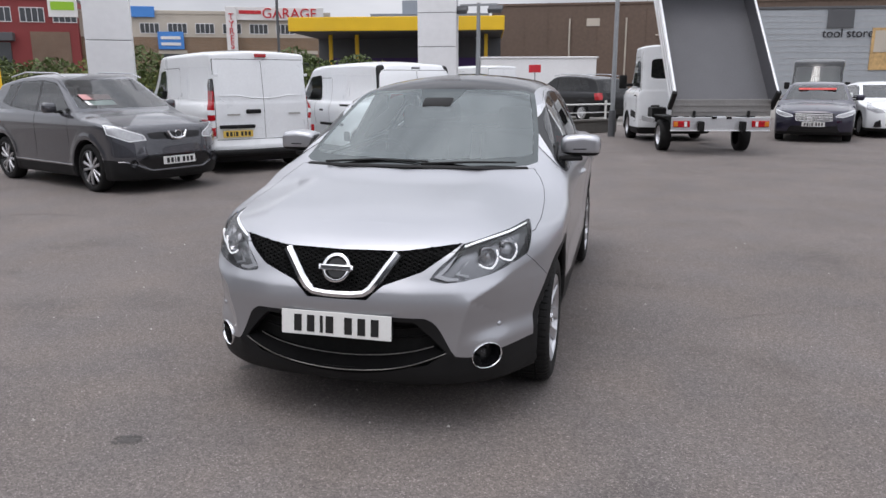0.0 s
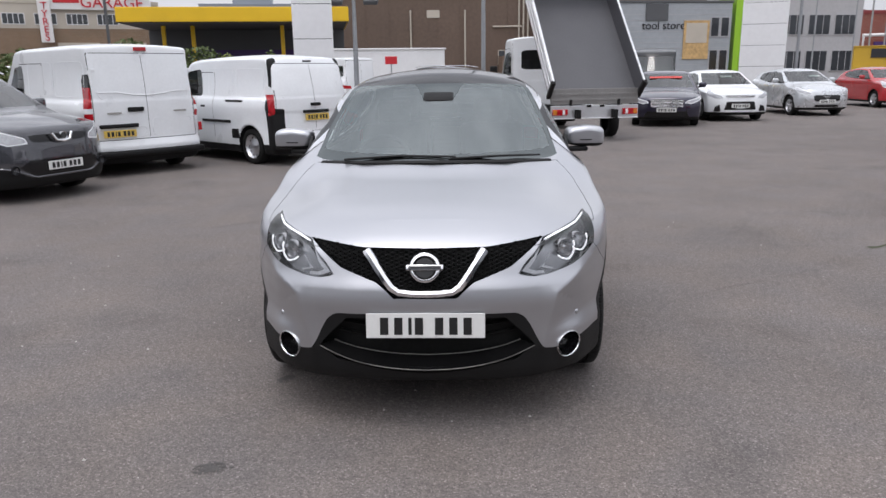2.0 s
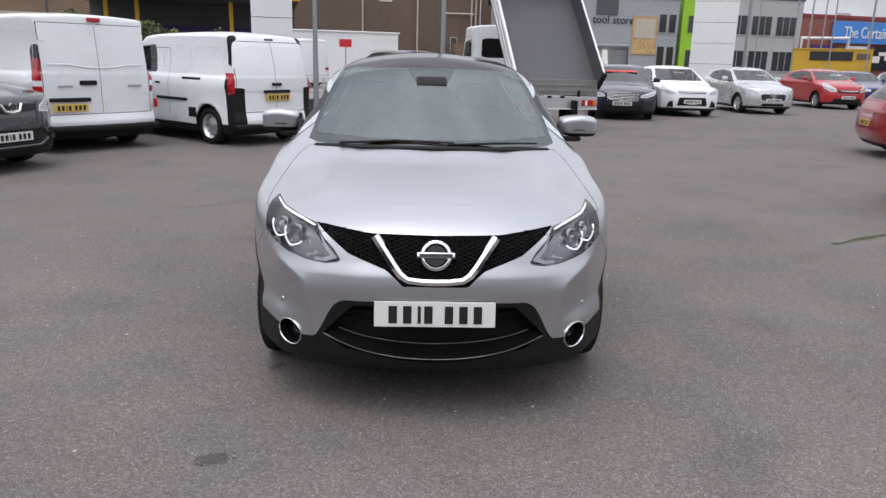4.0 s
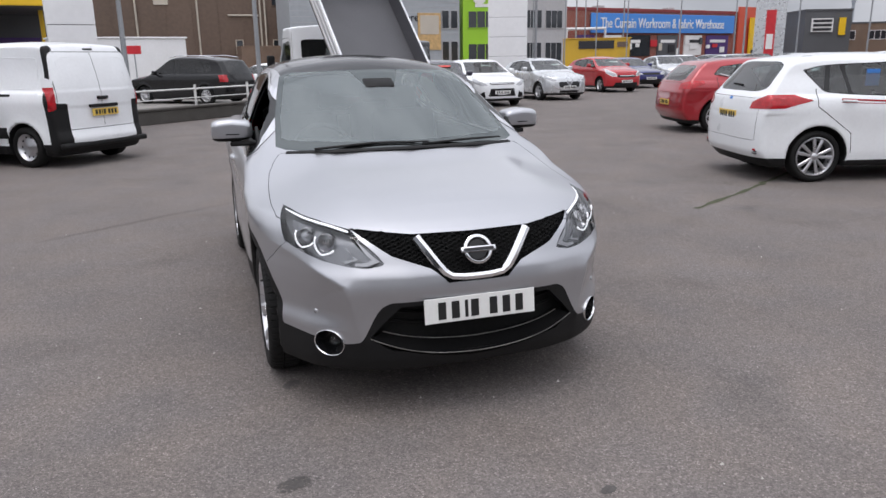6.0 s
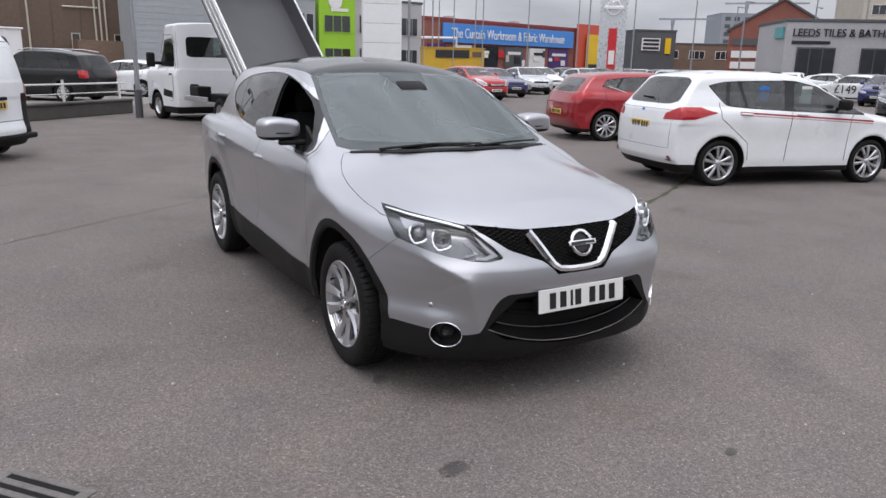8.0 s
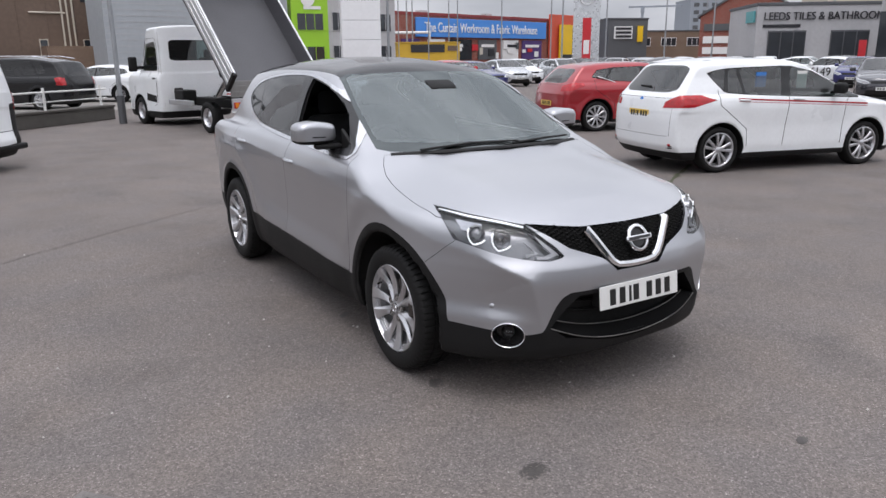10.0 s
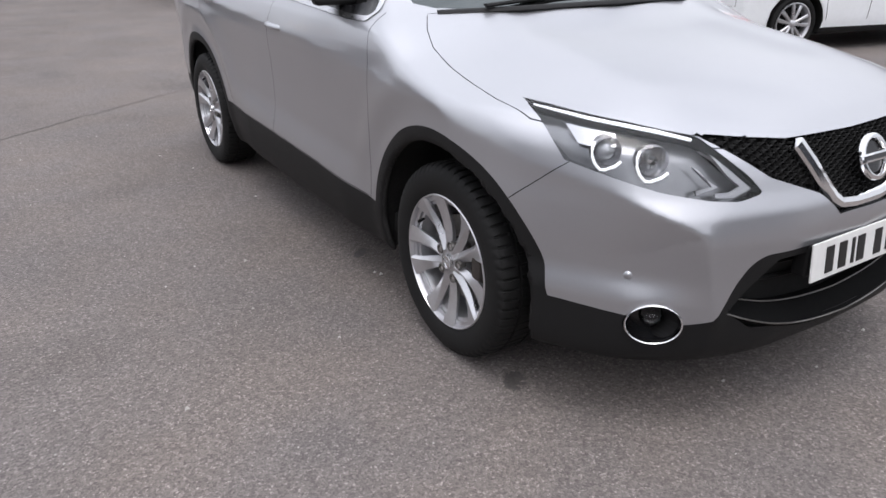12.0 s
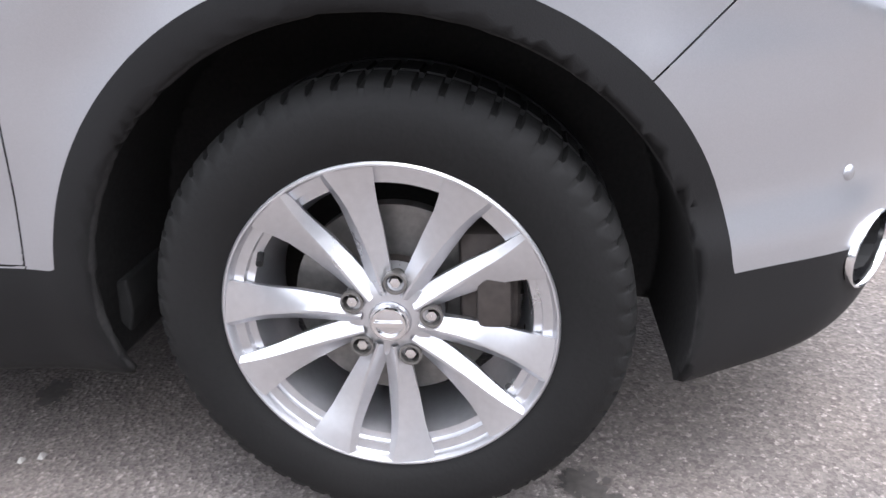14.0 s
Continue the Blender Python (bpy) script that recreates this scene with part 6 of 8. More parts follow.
# pressed panels in the vans' rear doors and sides
def pressing(car, s, rear_boxes, side_boxes):
    back = curve([a for a, _ in s.rear], [b for _, b in s.rear])
    f = car_field(s)
    for x0, x1, z0, z1 in rear_boxes:
        ring = [(x, z) for x, z in rounded([(x0, z0), (x1, z0), (x1, z1), (x0, z1)], 2, .08)]
        part("door_pressing", tube([(x, float(back(np.array([z]))[0]) - .14 * abs(x / (s.W / 2)) ** 4 - .003, z) for x, z in ring], .006, 6, closed=True), M["white"], car, smooth=60)
    for y0, y1, z0, z1 in side_boxes:
        for sg in (-1, 1):
            pts = []
            for y, z in rounded([(y0, z0), (y1, z0), (y1, z1), (y0, z1)], 2, .08):
                xs = np.linspace(.5, 1.1, 400)
                x = xs[np.argmax(f(np.stack([xs, np.full(400, y), np.full(400, z)], 1)) > 0)]
                pts.append((sg * (x - .003), y, z))
            part("side_pressing", tube(pts, .006, 6, closed=True), M["white"], car, smooth=60)


pressing(van, s_van, [(-.74, -.06, 1.22, 1.84), (.06, .74, 1.22, 1.84), (-.76, -.06, .62, .90), (.06, .76, .62, .78)], [(2.4, 3.5, 1.25, 1.80), (3.6, 4.7, 1.25, 1.80)])
pressing(kango, s_kango, [(-.66, .66, 1.14, 1.66)], [(2.45, 3.25, 1.20, 1.68), (3.35, 4.15, 1.20, 1.66)])


def line_on_side(car, f, points, material, name, reach=1.15, radius=.004, closed=True):
    """A thin line laid on both flanks of a body, from (along, height) points."""
    for sg in (-1, 1):
        pts = []
        for y, z in points:
            xs = np.linspace(.5, reach, 400)
            x = xs[np.argmax(f(np.stack([xs, np.full(400, y), np.full(400, z)], 1)) > 0)]
            pts.append((sg * x, y, z))
        part(name, tube(pts, radius, 5, closed=closed), material, car)


line_on_side(grey, f_grey, [(1.32, .375), (2.2, .375), (3.05, .38)], M["satin_chrome"], "sill_strip", radius=.010, closed=False)

# white people carrier with a red side stripe
s = Spec(L=4.08, W=1.751, H=1.56, nose=.88, cowl=(.84, 1.03), top=(1.75, 1.46), belt=1.03, hubs=(.80, 3.29), R=.318, step=.03, sill=.27, narrow=.74,
         rear=[(.2, 3.93), (.4, 4.07), (.7, 4.08), (1.0, 4.03), (1.12, 3.94), (1.5, 3.62), (1.7, 3.5)],
         roof=[(1.35, 1.38), (1.75, 1.485), (2.3, 1.555), (2.9, 1.56), (3.4, 1.525), (3.75, 1.46)],
         windows=[[(1.02, 1.00), (1.22, 1.10), (1.75, 1.35), (2.12, 1.425), (2.18, 1.04)], [(2.33, 1.05), (2.28, 1.43), (2.98, 1.41), (2.90, 1.075)], [(2.95, 1.08), (3.03, 1.41), (3.14, 1.40), (3.19, 1.10)], [(3.25, 1.12), (3.20, 1.40), (3.32, 1.385), (3.46, 1.35)]],
         tail=[(.58, .90), (.60, .98), (.84, 1.07), (1.02, 1.07), (1.20, 1.00), (1.02, .91)], tailglass=[(-.66, 1.10), (.66, 1.10), (.56, 1.46), (-.56, 1.46)])
bmax = make_car("white_people_carrier", "white compact people carrier with a red stripe along its doors", s, M["white"], at_front(8.69, 4.39, 74.5, s), "car", dict(spokes=10, pairs=True, rim=.240), glass_mat="car_glass", extras="hatch")
rear_plate(bmax, s, .80, 4.06)
f = car_field(s)
for y0, y1, z0, z1 in ((3.05, .85, 1.01, .90),):
    for z_off, hgt in ((0, .022), (-.034, .007)):
        pts, bm = [], bmesh.new()
        rows = []
        for k in range(25):
            y, z = y0 + (y1 - y0) * k / 24, z0 + (z1 - z0) * (k / 24) + z_off
            for sg in (-1,):
                xs = np.linspace(.6, 1.0, 400)
                ff = f(np.stack([xs, np.full(400, y), np.full(400, z)], 1))
                x = xs[np.argmax(ff > 0)]
                rows.append((bm.verts.new((sg * (x + .004), y, z + hgt / 2)), bm.verts.new((sg * (x + .004), y, z - hgt / 2))))
        for a, b in zip(rows[:-1], rows[1:]):
            bm.faces.new((a[0], a[1], b[1], b[0]))
        part("side_stripe", bm, M["bright_red"], bmax, "red stripe decal")
part("emblem", lathe([(.01, .001), (.008, .05), (0, .06)], 24, axis="y", at=(0, 4.03, .97)), M["blue_card"], bmax, smooth=40)
for sg in (-1, 1):
    part("rear_reflector", box((.26, .03, .025), (sg * .60, 4.005, .405), .008), M["red_lens"], bmax, "red bumper reflector")
    for z in (.36, .385):
        part("bumper_slat", box((.30, .03, .012), (sg * .60, 4.0, z), .004), M["plastic"], bmax)
part("wiper", tube([(-.05, 3.92, 1.17), (.25, 3.90, 1.175)], .012, 6), M["plastic"], bmax)
sticker(bmax, Matrix.Translation((-.725, 2.62, 1.26)) @ Matrix.Rotation(radians(90), 4, "Z"), .17, .20, M["blue_card"], "blue sales card in the window")
sticker(bmax, Matrix.Translation((-.712, 2.62, 1.24)) @ Matrix.Rotation(radians(90), 4, "Z"), .12, .10, M["paper"], "white sales card")
sticker(bmax, Matrix.Translation((-.72, 1.92, 1.25)) @ Matrix.Rotation(radians(90), 4, "Z"), .17, .24, M["paper"], "white paper in the window")
for y in (2.05, 2.95):
    part("door_handle", tube([(-.86, y - .09, .985), (-.895, y, .99), (-.865, y + .09, .995)], .014, 8), M["white"], bmax, smooth=60)

# red hatchback behind it, seen from behind
s = Spec(L=4.36, W=1.823, H=1.484, nose=.82, cowl=(1.05, 1.0), top=(1.95, 1.40), belt=1.0, hubs=(.90, 3.55), R=.325, step=.035,
         rear=[(.2, 4.2), (.45, 4.36), (.75, 4.34), (.95, 4.27), (1.1, 4.15), (1.38, 3.84), (1.5, 3.70)], roof=[(1.5, 1.35), (1.95, 1.435), (2.5, 1.484), (3.2, 1.475), (3.8, 1.42), (4.1, 1.38)], tail=[(.62, .86), (.64, .98), (.92, 1.04), (1.06, 1.04), (1.14, .98), (.98, .88)])
rfo = make_car("red_hatchback", "deep red five-door hatchback parked in the yard row", s, M["red_paint"], at_rear(9.06, 10.39, 74.5, s), wheel=dict(spokes=10, rim=.244))
rear_plate(rfo, s, .60, 4.35)
part("window_strip", tube([(-.835, 3.55, 1.17), (-.84, 3.1, 1.04), (-.845, 2.2, 1.02), (-.84, 1.5, 1.0)], .010, 6), M["chrome"], rfo, "bright window strip", smooth=60)

# front row across the yard
s = Spec(L=4.83, W=1.856, H=1.49, nose=.78, cowl=(1.20, .98), top=(2.15, 1.40), belt=.98, hubs=(.95, 3.69), R=.33, step=.04, grille=[(-.40, .52), (-.46, .74), (.46, .74), (.40, .52)])
ins = make_car("dark_blue_saloon", "dark blue saloon with a chrome barred grille", s, M["navy"], at_front(5.75, 18.2, -12.6, s), group="front row of parked cars")
for k in range(5):
    part("grille_bar", tube([(-.42, .0, .55 + .04 * k), (0, -.03, .54 + .04 * k), (.42, .0, .55 + .04 * k)], .006, 6), M["satin_chrome"], ins)
sticker(ins, Matrix.Translation((0, 1.90, 1.30)) @ Matrix.Rotation(radians(-65), 4, "X"), .9, .10, M["red_card"], "red sales strip across the windscreen")
s = Spec(L=4.36, W=1.823, H=1.484, nose=.82, cowl=(1.05, 1.0), top=(1.95, 1.40), belt=1.0, hubs=(.90, 3.55), R=.325, step=.038, grille=[(-.40, .70), (-.44, .76), (.44, .76), (.40, .70)],
         intake=[(-.40, .58), (-.46, .34), (.46, .34), (.40, .58)], lamp=[(.50, .665), (.58, .75), (1.02, .89), (1.13, .90), (1.05, .745), (.74, .645)])
wfo = make_car("white_hatchback", "clean white five-door hatchback in the front row", s, M["white"], at_front(8.15, 19.93, 0, s), wheel=dict(spokes=10), group="front row of parked cars")
for sg in (-1, 1):
    part("side_intake", prism([(sg * .52, .52), (sg * .70, .44), (sg * .74, .30), (sg * .56, .30)], .05, "y", (0, .10, 0)), M["gloss_black"], wfo)
part("grille_bar", tube([(-.40, .03, .735), (0, -.01, .73), (.40, .03, .735)], .012, 6), M["chrome"], wfo)
part("grille_bar", tube([(-.44, .06, .40), (0, .0, .39), (.44, .06, .40)], .014, 6), M["white"], wfo)
sticker(wfo, Matrix.Translation((.1, 1.75, 1.28)) @ Matrix.Rotation(radians(-64), 4, "X"), .34, .1, M["paper"], "white price card")
s = Spec(L=3.97, W=1.722, H=1.495, nose=.82, cowl=(.98, 1.02), top=(1.80, 1.40), belt=1.0, hubs=(.82, 3.31), R=.31, step=.038, grille=[(-.40, .46), (-.44, .66), (.44, .66), (.40, .46)], intake=[(-.36, .36), (-.40, .28), (.40, .28), (.36, .36)],
         lamp=[(.48, .67), (.56, .75), (1.0, .90), (1.09, .90), (1.0, .755), (.70, .655)])
fie = make_car("silver_hatchback", "pale silver small hatchback in the front row", s, M["silver_car"], at_front(11.5, 21.80, 4, s), wheel=dict(spokes=5), group="front row of parked cars")
for k in range(4):
    part("grille_bar", tube([(-.38, .05, .49 + .045 * k), (0, .0, .485 + .045 * k), (.38, .05, .49 + .045 * k)], .007, 6), M["satin_chrome"], fie)
sticker(fie, Matrix.Translation((.3, 1.52, 1.24)) @ Matrix.Rotation(radians(-64), 4, "X"), .34, .1, M["paper"], "white price card")
s = Spec(L=4.0, W=1.737, H=1.488, nose=.86, cowl=(.92, 1.04), top=(1.72, 1.40), belt=1.02, hubs=(.84, 3.35), R=.31, step=.042, lamp=[(.48, .67), (.54, .78), (.96, .96), (1.07, .96), (1.0, .79), (.70, .665)])
cor = make_car("red_small_hatchback", "bright red small hatchback in the front row", s, M["bright_red"], at_front(16.25, 25.6, 1, s), wheel=dict(spokes=5), group="front row of parked cars")
part("grille_bar", tube([(-.34, .0, .70), (0, -.03, .69), (.34, .0, .70)], .016, 6), M["chrome"], cor)
sticker(cor, Matrix.Translation((.2, 1.45, 1.26)) @ Matrix.Rotation(radians(-62), 4, "X"), .4, .12, M["paper"], "white price card")
s = Spec(L=4.5, W=1.8, H=1.42, nose=.76, cowl=(1.35, .96), top=(2.15, 1.34), belt=.95, hubs=(.78, 3.54), R=.325, step=.045)
bmw = make_car("blue_saloon", "deep blue saloon in the front row", s, M["blue_paint"], at_front(19.3, 28.2, -4, s), wheel=dict(spokes=10), group="front row of parked cars")
s_far = Spec(L=4.2, W=1.76, H=1.48, step=.065, bow=.3)
far_cars = [make_car("hatchback", "silver hatchback in the far row", s_far, M["silver_car"], at_front(23.2, 31.2, -13, s_far), group="far parked cars", wheel=dict(spokes=5), seats=False),
            make_car("hatchback", "white hatchback in the far row", s_far, M["white"], at_front(26.5, 34.2, -13, s_far), group="far parked cars", wheel=dict(spokes=5), seats=False),
            make_car("hatchback", "dark grey hatchback in the far row", s_far, M["grey_metal"], at_front(31.0, 37.0, -13, s_far), group="far parked cars", wheel=dict(spokes=5), seats=False),
            make_car("hatchback", "blue hatchback in the far row", s_far, M["blue_paint"], at_front(33.9, 18.0, -70, s_far), group="far parked cars", wheel=dict(spokes=5), seats=False),
            make_car("hatchback", "black hatchback in the far row", s_far, M["black_paint"], at_rear(17.5, 13.0, 74.5, s_far), group="far parked cars", wheel=dict(spokes=5), seats=False)]
price_car = make_car("price_car", "white hatchback with a large price on its doors", s_far, M["white"], at_front(37.4, 22.7, -179, s_far), group="far parked cars", wheel=dict(spokes=5), seats=False)
words("price_lettering", "\u00a3149", .62, M["ink"], price_car, Matrix.Translation((.885, 2.15, .66)) @ Matrix.Rotation(radians(90), 4, "Z") @ Matrix.Rotation(radians(90), 4, "X"), .004)
sv, wh, gr, bl, bk = far_cars
# the row behind the red hatchback, then the rows under the far buildings
for k, (proto, x, y, turn) in enumerate(((sv, 20.2, 16.8, 74.5), (wh, 23.0, 20.5, 74.5), (bk, 26.0, 24.0, 74.5), (gr, 26.0, 12.6, -60), (wh, 43.0, 27.5, 10), (sv, 29.2, 34.9, -13), (bk, 35.5, 40.0, -13))):
    copy_thing(proto, at_rear(x, y, turn, s_far))
rnd = random.Random(4)
for row, (x0, y0, dx, dy, n) in enumerate(((36, 41, 2.6, -1.4, 8), (44, 50, 2.5, -1.7, 9), (56, 52, 2.4, -2.0, 9), (50, 34, 2.5, -1.6, 5))):
    for k in range(n):
        proto = rnd.choice(far_cars)
        copy_thing(proto, at_front(x0 + dx * k, y0 + dy * k + rnd.uniform(-.4, .4), -58 + rnd.uniform(-4, 4) + (180 if rnd.random() < .3 else 0), s_far))

# behind the low wall
s = Spec(L=4.85, W=1.90, H=1.74, nose=.90, cowl=(1.02, 1.08), top=(1.95, 1.60), belt=1.06, hubs=(.93, 3.85), R=.33, step=.05, narrow=.78,
         rear=[(.2, 4.72), (.45, 4.85), (.8, 4.84), (1.05, 4.76), (1.6, 4.42), (1.8, 4.3)], tail=[(.78, .82), (.80, 1.05), (.98, 1.08), (1.10, 1.05), (1.08, .82)])
mpv = make_car("black_estate_car", "black seven-seat family car parked behind the white rail", s, M["black_paint"], at_rear(-.15, 26.5, -131, s), glass_mat="tint", wheel=dict(spokes=10))
for sg in (-1, 1):
    part("roof_rail", tube([(sg * .70, 2.1, 1.70), (sg * .72, 2.5, 1.765), (sg * .72, 3.6, 1.755), (sg * .68, 4.2, 1.68)], .018, 6), M["satin_chrome"], mpv)
s = Spec(L=4.6, W=1.8, H=1.45, nose=.78, cowl=(1.2, .98), top=(2.1, 1.36), belt=.98, hubs=(.9, 3.55), R=.32, step=.055)
make_car("white_saloon", "white saloon parked behind the white rail", s, M["white"], at_rear(2.8, 29.6, -131, s))
s = Spec(L=5.0, W=1.95, H=2.35, nose=1.08, cowl=(.80, 1.30), top=(1.55, 2.05), belt=1.2, hubs=(.95, 4.0), R=.34, step=.07, narrow=.88, bow=.22,
         roof=[(1.2, 1.95), (1.7, 2.2), (2.4, 2.34), (4.4, 2.35), (5.0, 2.3)], rear=[(.2, 4.9), (.5, 5.0), (1.2, 4.98), (2.0, 4.92), (2.4, 4.85)], windows=[[(1.3, 1.3), (1.75, 1.9), (2.2, 1.94), (2.2, 1.3)]])
make_car("dark_panel_van", "dark grey panel van parked behind the front row", s, M["black_paint"], at_front(8.05, 29.2, -14, s), "van", dict(steel=True), van=True, seats=False)
s = Spec(L=5.2, W=2.0, H=2.25, nose=1.05, cowl=(.9, 1.3), top=(1.6, 1.98), belt=1.2, hubs=(.95, 4.2), R=.34, step=.07, narrow=.86, bow=.22,
         roof=[(1.2, 1.9), (1.7, 2.12), (2.4, 2.24), (4.4, 2.25), (5.2, 2.2)], rear=[(.2, 5.1), (.5, 5.2), (1.2, 5.18), (2.0, 5.12), (2.4, 5.05)], windows=[[(1.35, 1.3), (1.8, 1.85), (2.3, 1.88), (2.3, 1.3)], [(2.5, 1.35), (2.5, 1.85), (4.9, 1.85), (4.9, 1.35)]])
make_car("white_minibus", "white minibus parked far behind the vans", s, M["white"], at_rear(-5.6, 33.0, -131, s), "van", dict(steel=True), van=True)

# ---- the tipper lorry with its bed raised ----
M["ali"] = surface("aluminium_dropside", (0.62, 0.63, 0.65), 0.36, 0.75, var=0.08, scale=2, grain=40)
# tailgate aluminium with dirt, its colour darkened for the shade under the bed
M["tail_shaded"] = surface("shaded_tailgate", (0.24, 0.235, 0.23), 0.5, 0.3, var=0.15, scale=3, grain=40, dirt=.3)
M["bed_grey"] = surface("grey_painted_bed", (0.085, 0.085, 0.094), 0.55, var=0.12, scale=1.6, grain=30, dirt=0.25, dirt_color=(0.10, 0.10, 0.105))


def tipper():
    heading = -168.7
    s = Spec(L=2.35, W=1.99, H=2.42, nose=1.14, cowl=(.78, 1.42), top=(1.30, 2.16), belt=1.25, hubs=(.95, 9.0), R=.345, step=.045, narrow=.93, bow=.22, sill=.34,
             roof=[(1.0, 2.16), (1.4, 2.32), (1.8, 2.41), (2.3, 2.42), (2.6, 2.41)], rear=[(.2, 2.2), (.45, 2.28), (1.0, 2.3), (1.9, 2.3), (2.2, 2.295), (2.5, 2.29)],
             windows=[[(1.14, 1.34), (1.50, 1.98), (2.0, 2.04), (2.0, 1.34)]], tail=[(9, 9), (9.1, 9), (9.1, 9.1)],
             tailglass=[(-.68, 1.58), (.68, 1.58), (.68, 2.07), (-.68, 2.07)])
    m = Matrix.Translation((2.71, 14.63, 0)) @ Matrix.Rotation(radians(heading), 4, "Z") @ Matrix.Translation((0, -4.63, 0))
    truck = thing("tipper_lorry", m, "white tipper lorry with its grey bed raised to the rear", "lorry")
    f = car_field(s)
    v, t = field_mesh(f, (-1.1, -.1, .1), (1.1, 2.45, 2.5), s.step)
    sk = Skin(v, t, slope_of(f, v))
    hub = lambda p: np.hypot(p[:, 1] - .95, p[:, 2] - s.R)
    wsx = curve([1.42, 2.16], [.86, .78])
    sk.mark(lambda p, n: np.maximum(np.maximum(np.abs(p[:, 0]) - wsx(p[:, 2]), np.maximum(1.47 - p[:, 2], p[:, 2] - 2.13)), n[:, 1] + .2), 1)
    sk.mark(lambda p, n: np.maximum(outline(rounded(s.windows[0], 2, .08), p[:, 1], p[:, 2]), .5 - np.abs(p[:, 0])), 1)
    sk.mark(lambda p, n: np.maximum(outline(rounded(s.tailglass, 2, .08), p[:, 0], p[:, 2]), .5 - n[:, 1]), 1)
    sk.mark(lambda p, n: np.minimum(p[:, 2] - .36, hub(p) - s.R * 1.2), 2, [0])
    sk.mark(lambda p, n: np.maximum(outline([(1.40, .62), (1.95, .58), (1.95, .74), (1.45, .80)], p[:, 1], p[:, 2]), .5 - np.abs(p[:, 0])), 2, [0])
    sk.mark(lambda p, n: np.maximum(hub(p) - s.R * 1.18, np.abs(p[:, 0]) - .93), 3)
    for nm, tg, mt in (("cab", 0, "white"), ("cab_glazing", 1, "car_glass"), ("cab_trim", 2, "plastic"), ("wheel_well", 3, "liner")):
        v, t, n = sk.take(tg)
        part(nm, mesh_from(nm, v, t, M[mt], n), None, truck)
    part("cab_lining", box((1.7, .04, .9), (0, 2.16, .98), .01), M["dash"], truck)
    for sx in (-.5, .5):
        part("seat", box((.5, .16, .75), (sx, 1.92, 1.28), .05), M["fabric"], truck, smooth=60)
        part("headrest", box((.26, .1, .2), (sx, 1.95, 1.75), .04), M["fabric"], truck, smooth=60)
    for sg in (-1, 1):
        mir = part("door_mirror", box((.20, .13, .36), (sg * 1.18, 1.22, 1.50), .04), M["plastic"], truck, smooth=50)
        part("mirror_arm", box((.2, .06, .08), (sg * 1.02, 1.26, 1.42), .02), M["plastic"], mir)
    line_on_side(truck, f, rounded([(1.02, .60), (1.98, .50), (2.06, 1.2), (2.06, 2.12), (1.52, 2.10), (1.06, 1.30)], 2, .08), M["liner"], "door_seam")
    line_on_side(truck, f, [(1.85, 1.16), (1.98, 1.16)], M["plastic"], "door_handle", radius=.022, closed=False)
    line_on_side(truck, f, [(2.2, .5), (2.2, 2.25)], M["trim_grey"], "cab_joint", closed=False)
    # chassis, wheels, rear board
    for sg in (-1, 1):
        part("chassis_rail", box((.09, 4.0, .19), (sg * .42, 4.1, .62), .012), M["liner"], truck)
        part("mud_guard", box((.30, .95, .03), (sg * .82, 4.63, .77), .01), M["plastic"], truck)
        part("side_guard", box((.04, 1.3, .12), (sg * .90, 3.2, .62), .01), M["ali"], truck)
    part("fuel_tank", box((.5, .8, .34), (-.66, 3.0, .56), .05), M["ali"], truck, smooth=50)
    part("hydraulic_ram", tube([(0, 3.2, .65), (0, 4.3, 1.6)], .07, 12), M["chrome"], truck, smooth=50)
    part("ram_pack", box((.35, .5, .35), (.6, 2.8, .72), .03), M["plastic"], truck)
    part("cab_box", box((.22, .06, .26), (.55, 2.34, .80), .03), M["plastic"], truck)
    part("cab_reflector", box((.10, .03, .05), (-.78, 2.33, .72), .01), M["red_lens"], truck)
    w0 = plain_wheel(.345, .21, .23, steel=True)
    w0.parent, w0.matrix_basis = truck, Matrix.Translation((-.86, .95, .345))
    turned = Matrix.Rotation(radians(180), 4, "Z")
    for mm in (Matrix.Translation((.86, .95, .345)) @ turned, Matrix.Translation((-.86, 4.63, .345)), Matrix.Translation((.86, 4.63, .345)) @ turned):
        copy_thing(w0, mm)
    board = part("rear_board", box((2.0, .05, .28), (0, 5.88, .66), .01), M["ali"], truck, "pale grey rear board with lamps")
    for x in (-.16, .14):
        part("board_clip", box((.10, .05, .05), (x, 5.91, .785), .008), M["liner"], board)
    part("board_edge", box((2.02, .06, .025), (0, 5.885, .525), .006), M["white"], board)
    for sg in (-1, 1):
        lamp = part("rear_lamp", box((.34, .06, .13), (sg * .80, 5.92, .66), .01), M["red_lens"], board, "red and amber rear lamp")
        part("amber_lens", box((.09, .062, .11), (sg * .92, 5.921, .66), .008), M["amber"], lamp)
        part("white_section", box((.06, .063, .11), (sg * .72, 5.921, .66), .008), M["white_lens"], lamp)
    # the bed, hinged at the rear
    hinge = Matrix.Translation((0, 5.75, .98)) @ Matrix.Rotation(radians(-47), 4, "X")
    bed = part("bed_floor", box((2.02, 3.3, .10), (0, -1.62, .05), .01), M["bed_grey"], truck, "grey steel tipper bed floor", m=hinge)
